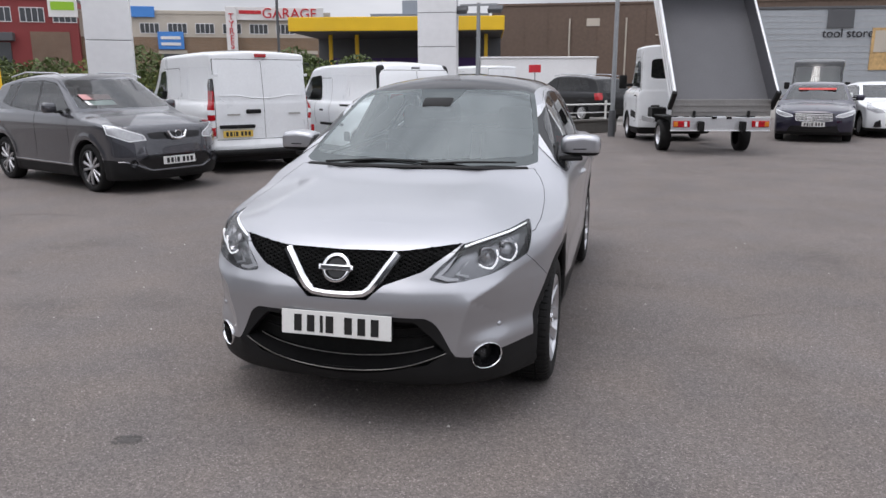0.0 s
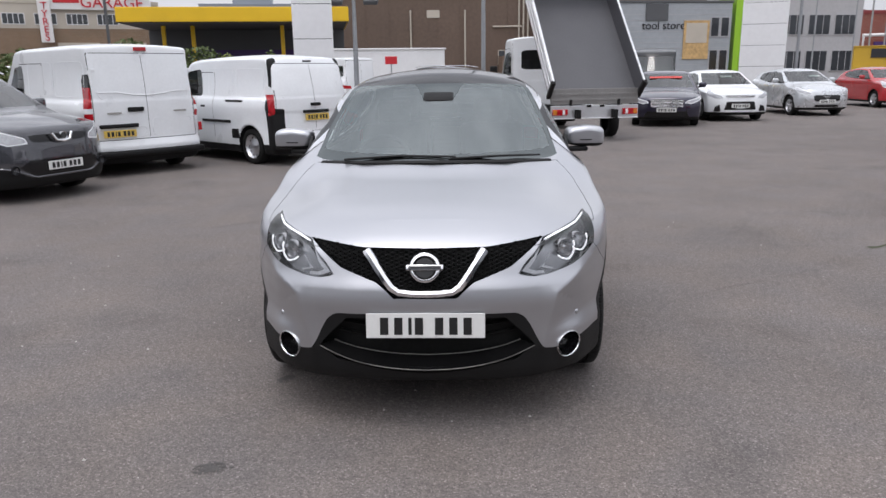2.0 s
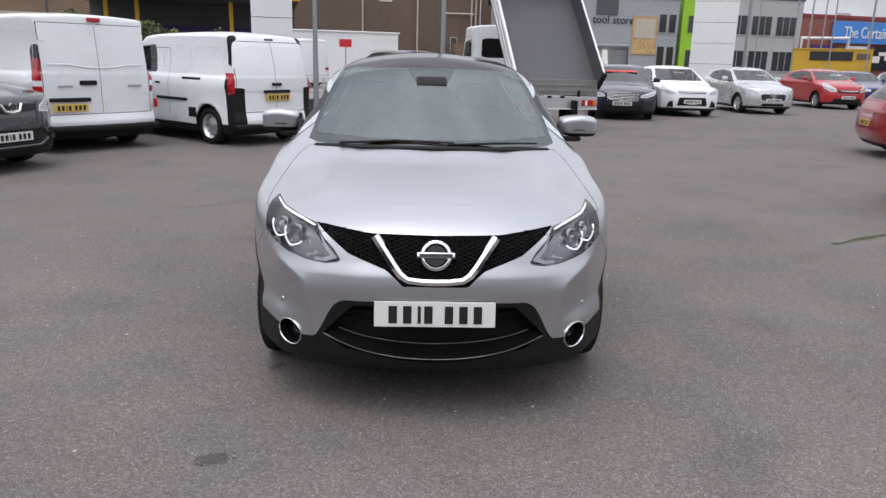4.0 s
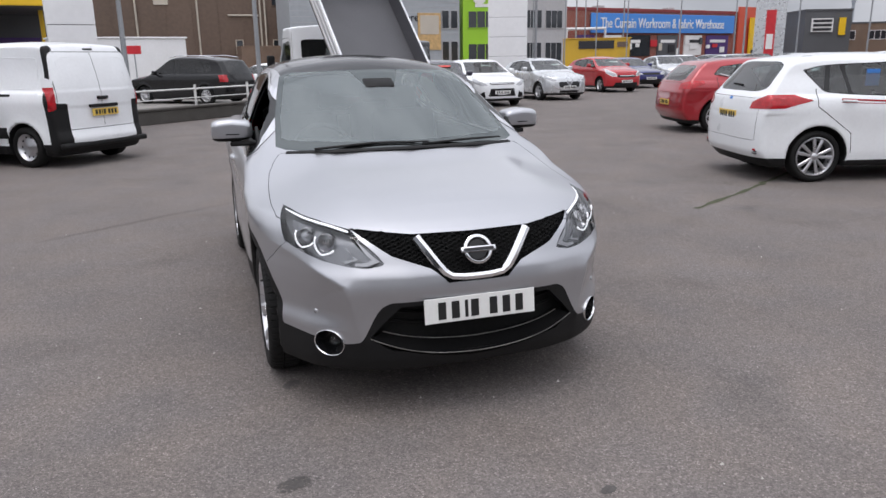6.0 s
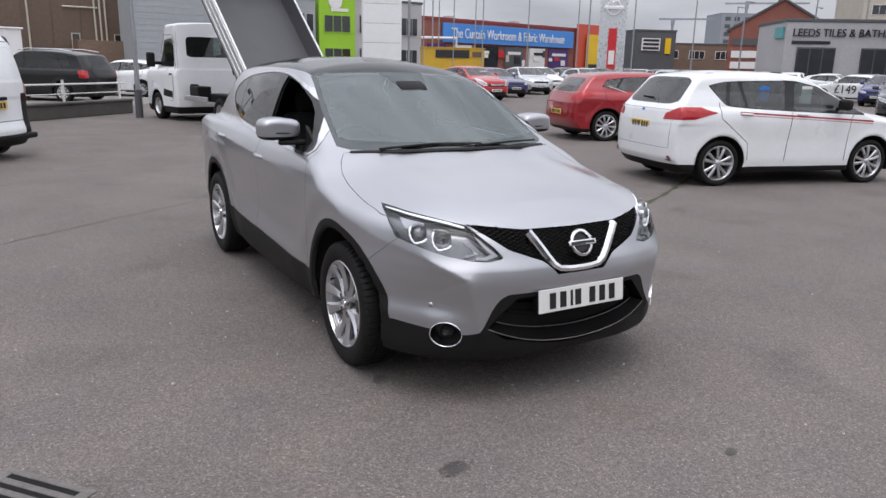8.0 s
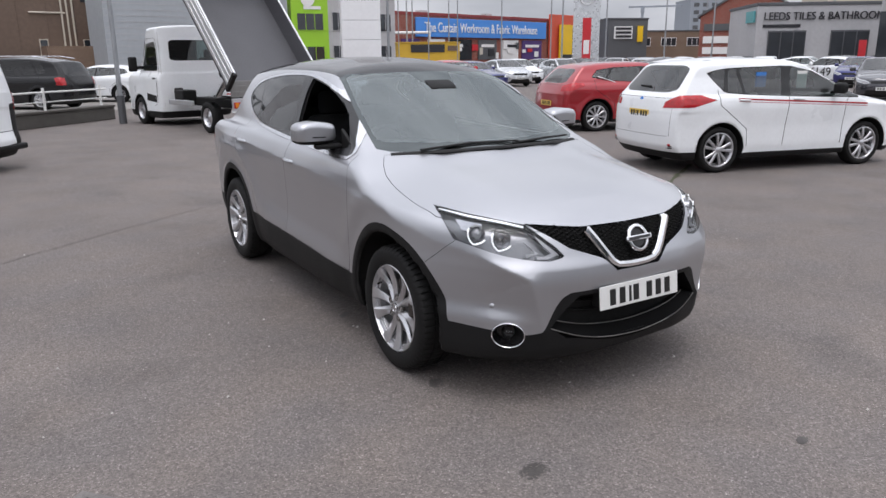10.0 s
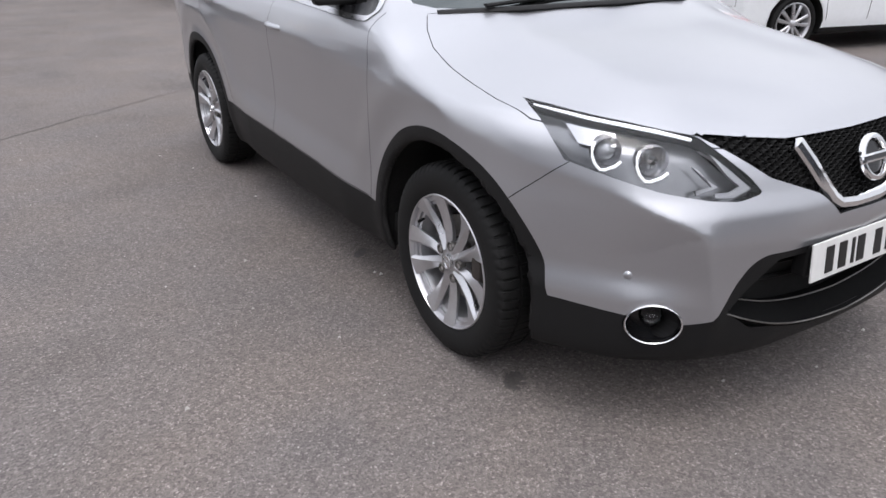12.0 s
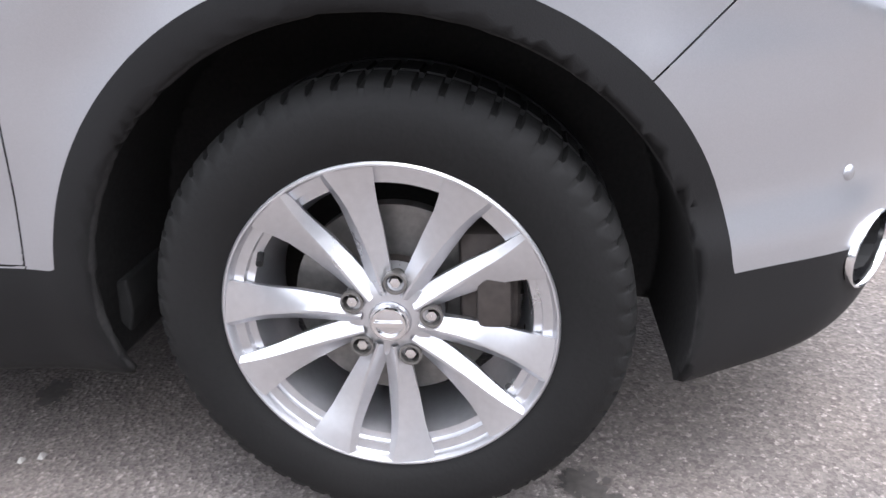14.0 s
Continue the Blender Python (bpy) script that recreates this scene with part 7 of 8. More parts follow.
    for sg in (-1, 1):
        part("bed_side", box((.045, 3.3, .42), (sg * 1.02, -1.62, .31), .01), M["ali"], bed, "ribbed aluminium dropside")
        for k in range(3):
            part("side_rib", box((.012, 3.28, .05), (sg * 1.048, -1.62, .17 + .14 * k), .004), M["ali"], bed)
        part("corner_post", box((.09, .09, .50), (sg * 1.03, .03, .27), .012), M["plastic"], bed)
        part("inner_lining", box((.012, 3.26, .40), (sg * .992, -1.62, .30)), M["bed_grey"], bed)
    part("headboard", box((2.05, .05, .9), (0, -3.26, .5), .01), M["bed_grey"], bed)
    part("tail_edge", box((2.02, .04, .07), (0, .02, .06), .008), M["ali"], bed)
    part("cross_beam", box((1.9, .12, .12), (0, -.5, -.07), .01), M["liner"], bed)
    tail = part("tailgate", box((2.0, .04, .34), (0, 5.86, .99), .008), M["tail_shaded"], truck, "ribbed tailgate hanging open")
    for k in range(2):
        part("tailgate_rib", box((1.98, .012, .05), (0, 5.885, .92 + .12 * k), .004), M["tail_shaded"], tail)
    for sg in (-1, 1):
        part("tailgate_catch", box((.06, .04, .14), (sg * .55, 5.89, .86), .008), M["plastic"], tail)
    return truck


tipper()

# ---- the edges of the yard: wall, rail, posts, pylons ----
def brickwork(name, brick, mortar, w=.225, h=.075):
    """Coursed brick for far walls, in the wall's own metres."""
    m, n, l, b = nodes_of(name)
    co = n.new("ShaderNodeTexCoord")
    br = n.new("ShaderNodeTexBrick")
    br.inputs["Scale"].default_value = 1.0
    br.inputs["Brick Width"].default_value, br.inputs["Row Height"].default_value, br.inputs["Mortar Size"].default_value = w, h, .008
    br.inputs["Color1"].default_value = (*brick, 1)
    br.inputs["Color2"].default_value = (*[c * .75 for c in brick], 1)
    br.inputs["Mortar"].default_value = (*mortar, 1)
    sep, comb = n.new("ShaderNodeSeparateXYZ"), n.new("ShaderNodeCombineXYZ")
    add = n.new("ShaderNodeMath")
    l.new(co.outputs["Object"], sep.inputs[0])
    l.new(sep.outputs[0], add.inputs[0])
    l.new(sep.outputs[1], add.inputs[1])
    l.new(add.outputs[0], comb.inputs[0])
    l.new(sep.outputs[2], comb.inputs[1])
    l.new(comb.outputs[0], br.inputs["Vector"])
    ns = n.new("ShaderNodeTexNoise")
    ns.inputs["Scale"].default_value, ns.inputs["Detail"].default_value = .5, 6
    l.new(co.outputs["Object"], ns.inputs["Vector"])
    rg = n.new("ShaderNodeMapRange")
    rg.inputs["To Min"].default_value, rg.inputs["To Max"].default_value = .7, 1.25
    l.new(ns.outputs["Fac"], rg.inputs["Value"])
    mul = n.new("ShaderNodeMixRGB")
    mul.blend_type, mul.inputs[0].default_value = "MULTIPLY", 1
    l.new(br.outputs["Color"], mul.inputs[1])
    l.new(rg.outputs[0], mul.inputs[2])
    l.new(mul.outputs[0], b.inputs["Base Color"])
    b.inputs["Roughness"].default_value = .85
    return m


M["brown_clad"] = surface("brown_cladding", (0.142, 0.098, 0.074), 0.7, var=0.14, scale=.25, grain=3, dirt=.3, dirt_color=(.12, .08, .06))
M["brown_brick"] = brickwork("brown_brick", (0.20, 0.125, 0.085), (0.25, .2, .16))
M["red_brick"] = brickwork("red_brick", (0.30, 0.075, 0.050), (0.3, .2, .17))
M["tan_brick"] = brickwork("tan_brick", (0.26, 0.165, 0.10), (0.3, .25, .2))
M["maroon"] = surface("maroon_render", (0.24, 0.040, 0.040), 0.7, var=0.12, scale=.4)
M["orange_red"] = surface("orange_red_panel", (0.58, 0.085, 0.045), 0.5, var=0.06, scale=.4)
M["grey_clad"] = surface("pale_grey_cladding", (0.36, 0.385, 0.41), 0.5, var=0.07, scale=.3, grain=2)
M["grey_wall"] = surface("grey_wall_panel", (0.44, 0.435, 0.445), 0.6, var=0.08, scale=.3, grain=3)
M["dark_wall"] = surface("dark_grey_panel", (0.09, 0.093, 0.10), 0.6, var=0.12, scale=.4)
M["green"] = surface("lime_green_panel", (0.30, 0.56, 0.03), 0.5, var=0.05, scale=.4)
M["yellow"] = surface("yellow_fascia", (0.80, 0.50, 0.012), 0.45, var=0.06, scale=.5, dirt=.15)
M["ochre"] = surface("ochre_trailer_side", (0.60, 0.37, 0.030), 0.5, var=0.08, scale=.6, dirt=.2)
M["blue_sign"] = surface("blue_banner", (0.065, 0.25, 0.66), 0.6, var=0.06, scale=.4)
M["white_panel"] = surface("white_cladding_panel", (0.78, 0.78, 0.79), 0.4, var=0.035, scale=.6, grain=8, dirt=.18, dirt_color=(.5, .49, .46))
M["steel"] = surface("galvanised_post", (0.33, 0.345, 0.36), 0.5, 0.5, var=0.12, scale=4, grain=50)
M["concrete"] = surface("weathered_concrete", (0.24, 0.225, 0.21), 0.85, var=0.18, scale=1.5, grain=40, bump=.3, dirt=.4, dirt_color=(.07, .066, .06))
M["dark_wall_low"] = surface("dirty_low_wall", (0.095, 0.088, 0.080), 0.85, var=0.22, scale=2, grain=40, bump=.3)
M["white_rail"] = surface("white_painted_rail", (0.72, 0.72, 0.70), 0.5, var=0.06, scale=4, dirt=.2)
M["window_dark"] = surface("dark_window", (0.030, 0.034, 0.040), 0.08, var=0.3, scale=.6, coat=.5)
M["cream"] = surface("cream_render", (0.52, 0.47, 0.40), 0.7, var=0.1, scale=.5)
M["white_sign"] = surface("white_sign", (0.78, 0.77, 0.76), 0.5, var=0.04)
M["red_letter"] = surface("red_lettering", (0.55, 0.02, 0.03), 0.5)
M["dark_letter"] = surface("dark_lettering", (0.02, 0.02, 0.025), 0.5)
M["purple"] = surface("purple_panel", (0.07, 0.03, 0.16), 0.5, var=.1)
M["leaf"] = surface("hedge_leaves", (0.085, 0.115, 0.035), 0.7, var=0.5, scale=1.2, grain=9)
M["leaf_light"] = surface("sunlit_weeds", (0.15, 0.17, 0.045), 0.7, var=0.4, scale=1.2, grain=9)
M["poster_tan"] = surface("faded_poster", (0.55, 0.36, 0.16), 0.6, var=0.25, scale=1.2, grain=4)
# haze of distance mixed into the colour of the farthest blocks and cranes
M["hazy"] = surface("haze_tinted_grey", (0.30, 0.33, 0.37), 0.8, var=0.06, scale=.05)

# low wall with a white rail
wall_m = Matrix.Translation((.72, 20.3, 0)) @ Matrix.Rotation(radians(43.5), 4, "Z")
wall = thing("low_wall", wall_m, "low dirty wall along the yard edge", "wall", kind="structure")
part("wall_body", box((9.0, .28, .34), (-4.5, .14, .17), .02), M["dark_wall_low"], wall)
part("coping", box((9.0, .36, .06), (-4.5, .14, .37), .015), M["dark_wall_low"], wall)
rail = thing("white_rail", wall_m, "white painted tubular rail on a low wall", "rail")
for z in (.84, .60):
    part("rail_bar", tube([(-8.9, .14, z), (-.1, .14, z)], .024 if z > .7 else .015, 8), M["white_rail"], rail, smooth=60)
for k in range(5):
    part("rail_post", tube([(-.35 - 2.05 * k, .14, .40), (-.35 - 2.05 * k, .14, .95)], .034, 10), M["white_rail"], rail, smooth=60)
tagged(part("upper_pavement", box((60, 30, .12), (0, 0, 0)), M["concrete"], m=Matrix.Translation((-9.5, 34.5, -.045)) @ Matrix.Rotation(radians(43.5), 4, "Z")), "pale concrete apron behind the low wall", "pavement", kind="structure")


def lamp_post(x, y, h, r=.075, base=True, head=True, label="grey steel lamp post"):
    p = thing("lamp_post", Matrix.Translation((x, y, 0)), label, "lamp post")
    part("pole", tube([(0, 0, 0), (0, 0, h * .5), (0, 0, h)], [r, r * .85, r * .6], 12), M["steel"], p, smooth=50)
    if base:
        part("base_sleeve", tube([(0, 0, 0), (0, 0, .72)], r * 1.5, 12), M["dark_wall"], p, smooth=50)
    if head:
        part("bracket", box((.9, .05, .05), (0, 0, h - .05)), M["steel"], p)
        for sg in (-1, 1):
            part("floodlight", box((.34, .26, .12), (sg * .42, -.08, h - .16), .03, turn=Matrix.Rotation(radians(25), 4, "X")), M["dark_wall"], p)
    return p


lamp_post(-2.5, 15.0, 3.35, .07, base=False)
lamp_post(.62, 18.45, 9.0, .065)


def pylon(x, y, w, h, turn, label="tall white clad pylon with panel joints"):
    p = thing("clad_pylon", Matrix.Translation((x, y, 0)) @ Matrix.Rotation(radians(turn), 4, "Z"), label, "pylon", "white pylons")
    part("core", box((w * .94, w * .94, h), (0, 0, h / 2)), M["dark_wall"], p)
    n = int(h / .78)
    for k in range(n):
        part("panel", box((w, w, h / n - .014), (0, 0, h * (k + .5) / n), .006), M["white_panel"], p)
    return p


pylon(-3.5, 15.05, .92, 7.8, 10)
pylon(-8.95, 10.1, .84, 7.8, 35)
pylon(11.75, 27.1, 1.62, 9.4, -22)
part("pylon_post", tube([(0, 0, 0), (0, 0, 9.5)], .06, 10), M["steel"], thing("steel_mast", Matrix.Translation((13.0, 26.9, 0)), "thin grey steel mast beside a white pylon", "mast"), smooth=50)


# ---- buildings ----
def house(name, label, x0, y0, x1, y1, depth, h, wall, category="building", roof_mat="dark_wall", parapet=.25):
    """A block whose front runs from one place to another; returns the thing and the front's length. Its own x runs along the front, its front at y = 0."""
    d = math.hypot(x1 - x0, y1 - y0)
    a = math.degrees(math.atan2(y1 - y0, x1 - x0))
    b = thing(name, Matrix.Translation((x0, y0, 0)) @ Matrix.Rotation(radians(a), 4, "Z"), label, category)
    part("wall_block", box((d, depth, h), (d / 2, depth / 2, h / 2), .03), M[wall], b)
    part("roof", box((d + .2, depth + .2, parapet), (d / 2, depth / 2, h + parapet / 2), .03), M[roof_mat], b)
    return b, d


def window(b, x, z, w, h, panes=2, frame="white_panel"):
    win = part("window", box((w, .12, h), (x, -.03, z)), M[frame], b)
    pw = (w - .08 * (panes + 1)) / panes
    for k in range(panes):
        part("pane", box((pw, .04, h - .16), (x - w / 2 + .08 + pw / 2 + k * (pw + .08), -.085, z)), M["window_dark"], win)
    return win


# brown industrial block
b, d = house("brown_warehouse", "large brown clad industrial building behind the yard", -14.6, 80.0, 27.0, 84.0, 25, 9.4, "brown_clad", roof_mat="brown_clad")
for x in (8.5, 14.5, 20.5, 21.0, 21.5):
    part("drain_pipe", tube([(x, -.15, .3), (x, -.15, 8.0 if x < 20 else 9.6)], .09, 8), M["cream"], b)
part("pipe_run", tube([(17.6, -.15, 6.2), (20.8, -.15, 6.2)], .09, 8), M["cream"], b)
for x in (22.6, 23.5, 24.4):
    window(b, x, 8.3, .7, 2.2, 1, "brown_clad")
for x in (18.6, 22.6, 23.5, 24.4):
    window(b, x, 2.9, .8, 1.6, 1, "cream")
part("louvre", box((1.4, .08, .8), (11.0, -.04, 7.6)), M["cream"], b)
part("entrance_block", box((7.5, 3, 3.0), (22.0, -1.5, 1.5), .03), M["brown_brick"], b)
for k in range(16):
    part("cladding_rib", box((.06, .06, 9.7), (1.0 + k * 2.6, -.02, 4.85)), M["brown_clad"], b)

# grey store with its sign
b, d = house("grey_store", "pale grey clad trade store with a dark sign", 8.6, 75.0, 27.8, 78.0, 5, 8.0, "grey_clad")
for k in range(13):
    part("cladding_joint", box((d, .03, .04), (d / 2, -.01, .7 + k * .56)), M["grey_wall"], b)
part("store_sign", box((2.4, .12, 1.7), (11.2, -.08, 7.1), .02), M["dark_wall"], b, "dark square sign board")
words("sign_lettering", "tool store", 1.15, M["dark_letter"], b, Matrix.Translation((12.0, -.06, 5.75)) @ Matrix.Rotation(radians(90), 4, "X"), .03)
part("poster", box((2.8, .1, 3.9), (15.6, -.06, 4.3), .02), M["poster_tan"], b, "orange and cream poster board")
part("poster_picture", box((2.3, .04, 2.0), (15.6, -.13, 5.0), .02), M["cream"], b)
for k in range(2):
    window(b, 17.6 + k * 1.1, 5.6, .95, 2.0, 1, "grey_wall")
    window(b, 17.6 + k * 1.1, 2.2, .95, 2.2, 1, "grey_wall")

# green fronted offices
b, d = house("green_office", "lime green fronted two-storey office block", 28.2, 78.0, 32.4, 77.6, 8, 9.3, "green")
window(b, 2.1, 5.6, 3.1, 1.9, 3, "green")
window(b, 2.1, 2.0, 3.1, 2.0, 3, "green")
part("leaf_emblem", lathe([(-.05, .8), (-.06, .45), (-.05, .001)], 20, axis="y", at=(1.9, -.05, 8.0)), M["white_sign"], b, "plain pale emblem")
part("emblem_bar", box((2.0, .05, .34), (2.4, -.05, 7.1)), M["white_sign"], b)
b, d = house("grey_office", "grey office block beside a green front", 32.4, 77.8, 42.0, 79.5, 8, 8.4, "grey_wall")
for k in range(3):
    window(b, 1.8 + 3.0 * k, 5.7, 2.5, 2.1, 3, "grey_wall")
    window(b, 1.8 + 3.0 * k, 2.0, 2.5, 2.2, 3, "grey_wall")
for k in range(4):
    part("flag_pole", tube([(0, 0, 0), (0, 0, 9)], .05, 8), M["steel"], thing("flag_pole", Matrix.Translation((27.5 + 2.9 * k, 58 - .4 * k, 0)), "thin tall grey flag pole", "flag pole", "flag poles"))

# petrol station with a yellow canopy
b = thing("petrol_station", Matrix.Translation((-27.5, 56.5, 0)) @ Matrix.Rotation(radians(11), 4, "Z"), "petrol station with a yellow edged canopy", "petrol station")
part("canopy", box((18.0, 13.0, .9), (9.0, 6.5, 6.0), .05), M["dark_wall"], b, "dark canopy underside")
part("fascia", box((18.2, .2, 1.15), (9.0, -.05, 6.2), .05), M["yellow"], b, "yellow canopy fascia")
part("side_fascia", box((.2, 13.2, 1.15), (-.05, 6.5, 6.2), .05), M["yellow"], b)
part("side_fascia", box((.2, 13.2, 1.15), (18.05, 6.5, 6.2), .05), M["yellow"], b)
for x in (2.6, 5.0, 12.5, 16.6):
    part("column", box((.32, .32, 5.6), (x, 4.0, 2.8), .02), M["yellow"], b)
shop = part("shop", box((18, 6, 5.6), (9, 13.5, 2.8), .03), M["dark_wall"], b, "dark station shop")
part("shop_sign", box((15, .1, .8), (9, 10.4, 3.3)), M["purple"], shop)
for k in range(6):
    part("shop_window", box((2.0, .1, 2.2), (2.0 + 2.6 * k, 10.45, 1.4)), M["window_dark"], shop)
for x in (4, 8.5, 13):
    part("fuel_pump", box((.7, .5, 1.7), (x, 4.2, .85), .05), M["purple"], b)
part("mast_panel", box((.16, .16, 8.2), (0, 0, 4.1), .03), M["dark_wall"], thing("price_mast", Matrix.Translation((-23.5, 46.3, 0)), "tall thin dark steel mast by the road", "mast"))

# brick workshops on the left, with their signs
b, d = house("brick_workshop", "two-storey tan brick garage workshop with signs", -66.0, 69.0, -35.5, 84.0, 10, 9.2, "tan_brick", roof_mat="cream", parapet=.4)
part("upper_storey", box((d, .16, 2.6), (d / 2, .05, 7.9)), M["cream"], b, "cream rendered upper storey")
for k in range(8):
    window(b, 10.0 + 3.1 * k, 7.6, 2.2, 1.2, 4)
for x, w in ((15.5, 2.6), (25.4, 3.6), (31.0, 2.2)):
    part("roller_door", box((w, .15, 4.6), (x, -.04, 2.4)), M["window_dark"], b)
    part("door_lintel", box((w + .6, .2, .4), (x, -.06, 4.9)), M["cream"], b)
sg = part("garage_sign", box((10.5, .2, 1.5), (28.0, -.4, 9.35), .03), M["white_sign"], b, "long white sign with red words")
words("garage_lettering", "GARAGE", 1.65, M["red_letter"], sg, Matrix.Translation((29.2, -.55, 9.35)) @ Matrix.Rotation(radians(90), 4, "X"), .05)
part("sign_bar", box((2.6, .06, .4), (24.6, -.53, 9.5)), M["red_letter"], sg)
sg = part("tyres_sign", box((1.25, .25, 5.0), (22.4, -.6, 7.6), .03), M["white_sign"], b, "upright white sign with red letters")
for k, ch in enumerate("TYRES"):
    words("tyres_letter", ch, 1.05, M["red_letter"], sg, Matrix.Translation((22.4, -.75, 8.9 - .82 * k)) @ Matrix.Rotation(radians(90), 4, "X"), .05)
part("blue_board", box((2.9, .2, 2.0), (15.4, -.3, 6.2), .03), M["blue_sign"], b, "blue sign board with white bars")
for k in range(2):
    part("board_bar", box((2.2, .05, .34), (15.4, -.43, 6.5 - .7 * k)), M["white_sign"], b)
part("small_board", box((4.4, .2, 1.2), (11.6, -.3, 9.4), .03), M["blue_sign"], b)
part("board_bar", box((1.6, .05, .9), (10.2, -.43, 9.4)), M["red_card"], b)
b, d = house("maroon_shop", "maroon and brick shop row with white windows", -74.0, 62.0, -60.5, 70.5, 10, 10.4, "maroon", roof_mat="dark_wall")
part("brick_end", box((4.0, .14, 7.0), (13.0, -.04, 3.5)), M["brown_brick"], b)
for k in range(5):
    window(b, 1.5 + 3.3 * k, 8.8, 2.5, 1.6, 4)
part("shop_shutter", box((5.5, .16, 3.2), (6.2, -.05, 4.2)), M["window_dark"], b)
part("shop_awning", box((6.5, 1.2, .9), (6.2, -.5, 6.4), .05), M["dark_wall"], b)
window(b, 13.6, 4.6, 2.6, 2.2, 3)
part("shop_board", box((3.0, .2, 2.0), (14.6, -.15, 9.6), .03), M["white_sign"], b, "white board with green bars")
part("board_bar", box((2.4, .06, .9), (14.6, -.27, 9.8)), M["green"], b)
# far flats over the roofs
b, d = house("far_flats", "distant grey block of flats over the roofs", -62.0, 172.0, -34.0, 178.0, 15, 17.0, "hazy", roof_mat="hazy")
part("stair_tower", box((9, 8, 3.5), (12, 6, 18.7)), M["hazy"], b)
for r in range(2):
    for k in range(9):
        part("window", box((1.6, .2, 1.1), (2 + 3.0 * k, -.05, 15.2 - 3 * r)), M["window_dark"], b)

# hedge bank between the yard and the road
def leaf_bank(x0, y0, x1, y1, depth, h, n, seed, leaf):
    rng = np.random.default_rng(seed)
    t = rng.random(n)
    u = rng.random(n)
    lump = .75 + .25 * np.sin(t * 37 + seed) * np.cos(t * 13)
    z = h * lump * np.sqrt(rng.random(n)) * np.clip(1.25 - np.abs(u - .5) * 1.5, .2, 1)
    ax, ay = (x1 - x0), (y1 - y0)
    ln = math.hypot(ax, ay)
    c = np.stack([x0 + ax * t - ay / ln * depth * (u - .5), y0 + ay * t + ax / ln * depth * (u - .5), z], 1)
    s = leaf * (.5 + rng.random(n))
    d1 = rng.normal(size=(n, 3))
    d1 /= np.linalg.norm(d1, axis=1)[:, None]
    d2 = np.cross(d1, rng.normal(size=(n, 3)))
    d2 /= np.linalg.norm(d2, axis=1)[:, None]
    q = np.stack([c - d1 * s[:, None], c + d2 * s[:, None] * .55, c + d1 * s[:, None], c - d2 * s[:, None] * .55], 1).reshape(-1, 3)
    return q, np.arange(4 * n).reshape(-1, 4)


for nm, args, mt, lb in (("hedge", (-46, 30, -12, 44, 4.0, 3.8, 26000, 1, .12), "leaf", "dark green hedge on a bank along the road"),
                         ("weeds", (-46, 28.5, -14, 42, 2.4, 2.9, 16000, 2, .10), "leaf_light", "yellow green weeds along the bank"),
                         ("ivy", (-15, 76, -8.0, 77, 3.0, 2.6, 6000, 3, .16), "leaf", "dark green shrubs at the foot of a warehouse")):
    v, q = leaf_bank(*args)
    tagged(part(nm, mesh_from(nm, v, q, M[mt], smooth=False), None), lb, nm, kind="stuff")
bm = box((38, 3.2, 1.7), (0, 0, .6), .5)
tagged(part("bank", bm, M["leaf"], m=Matrix.Translation((-29, 37, 0)) @ Matrix.Rotation(radians(22.4), 4, "Z")), "grassy bank under a hedge", "bank", kind="structure")
for k, (x, y, mt) in enumerate(((-44, 49, "white"), (-37, 51, "silver_car"), (-50, 46, "grey_metal"), (-32, 53, "white"))):
    copy_thing((wh, sv, gr, wh)[k], Matrix.Translation((x, y, .9)) @ Matrix.Rotation(radians(-70), 4, "Z"))
tagged(part("raised_road", box((60, 14, .9), (0, 0, 0)), M["asphalt"], m=Matrix.Translation((-42, 50.5, .45)) @ Matrix.Rotation(radians(22), 4, "Z")), "raised road beyond the hedge", "road", kind="structure")

# feather flag, white lorry box, far clutter
fl = thing("feather_flag", Matrix.Translation((-22.6, 20.4, 0)), "yellow feather shaped advertising flag", "flag")
part("flag_pole", tube([(0, 0, 0), (0, 0, 2.8), (.12, 0, 3.1)], .03, 8), M["steel"], fl)
part("flag_cloth", prism([(.05, .9), (.60, 1.0), (.58, 2.2), (.42, 2.85), (.15, 3.1), (.05, 2.7)], .02, "y"), M["yellow"], fl)
b, d = house("white_box_trailer", "long white box trailer parked by the warehouse", -8.8, 46.0, -1.4, 48.0, 2.5, 2.95, "white_panel", "trailer", "white_panel", .1)
part("trailer_skirt", box((d, 2.3, .5), (d / 2, 1.25, .3)), M["liner"], b)
part("orange_sign", box((.58, .06, .36), (0, 0, 2.08), .02), M["red_letter"], thing("hoarding", Matrix.Translation((-3.5, 33.0, 0)), "small red board on a post", "sign"))
part("sign_post", tube([(0, .05, 0), (0, .05, 2.2)], .03, 8), M["steel"], bpy.data.objects["hoarding"])

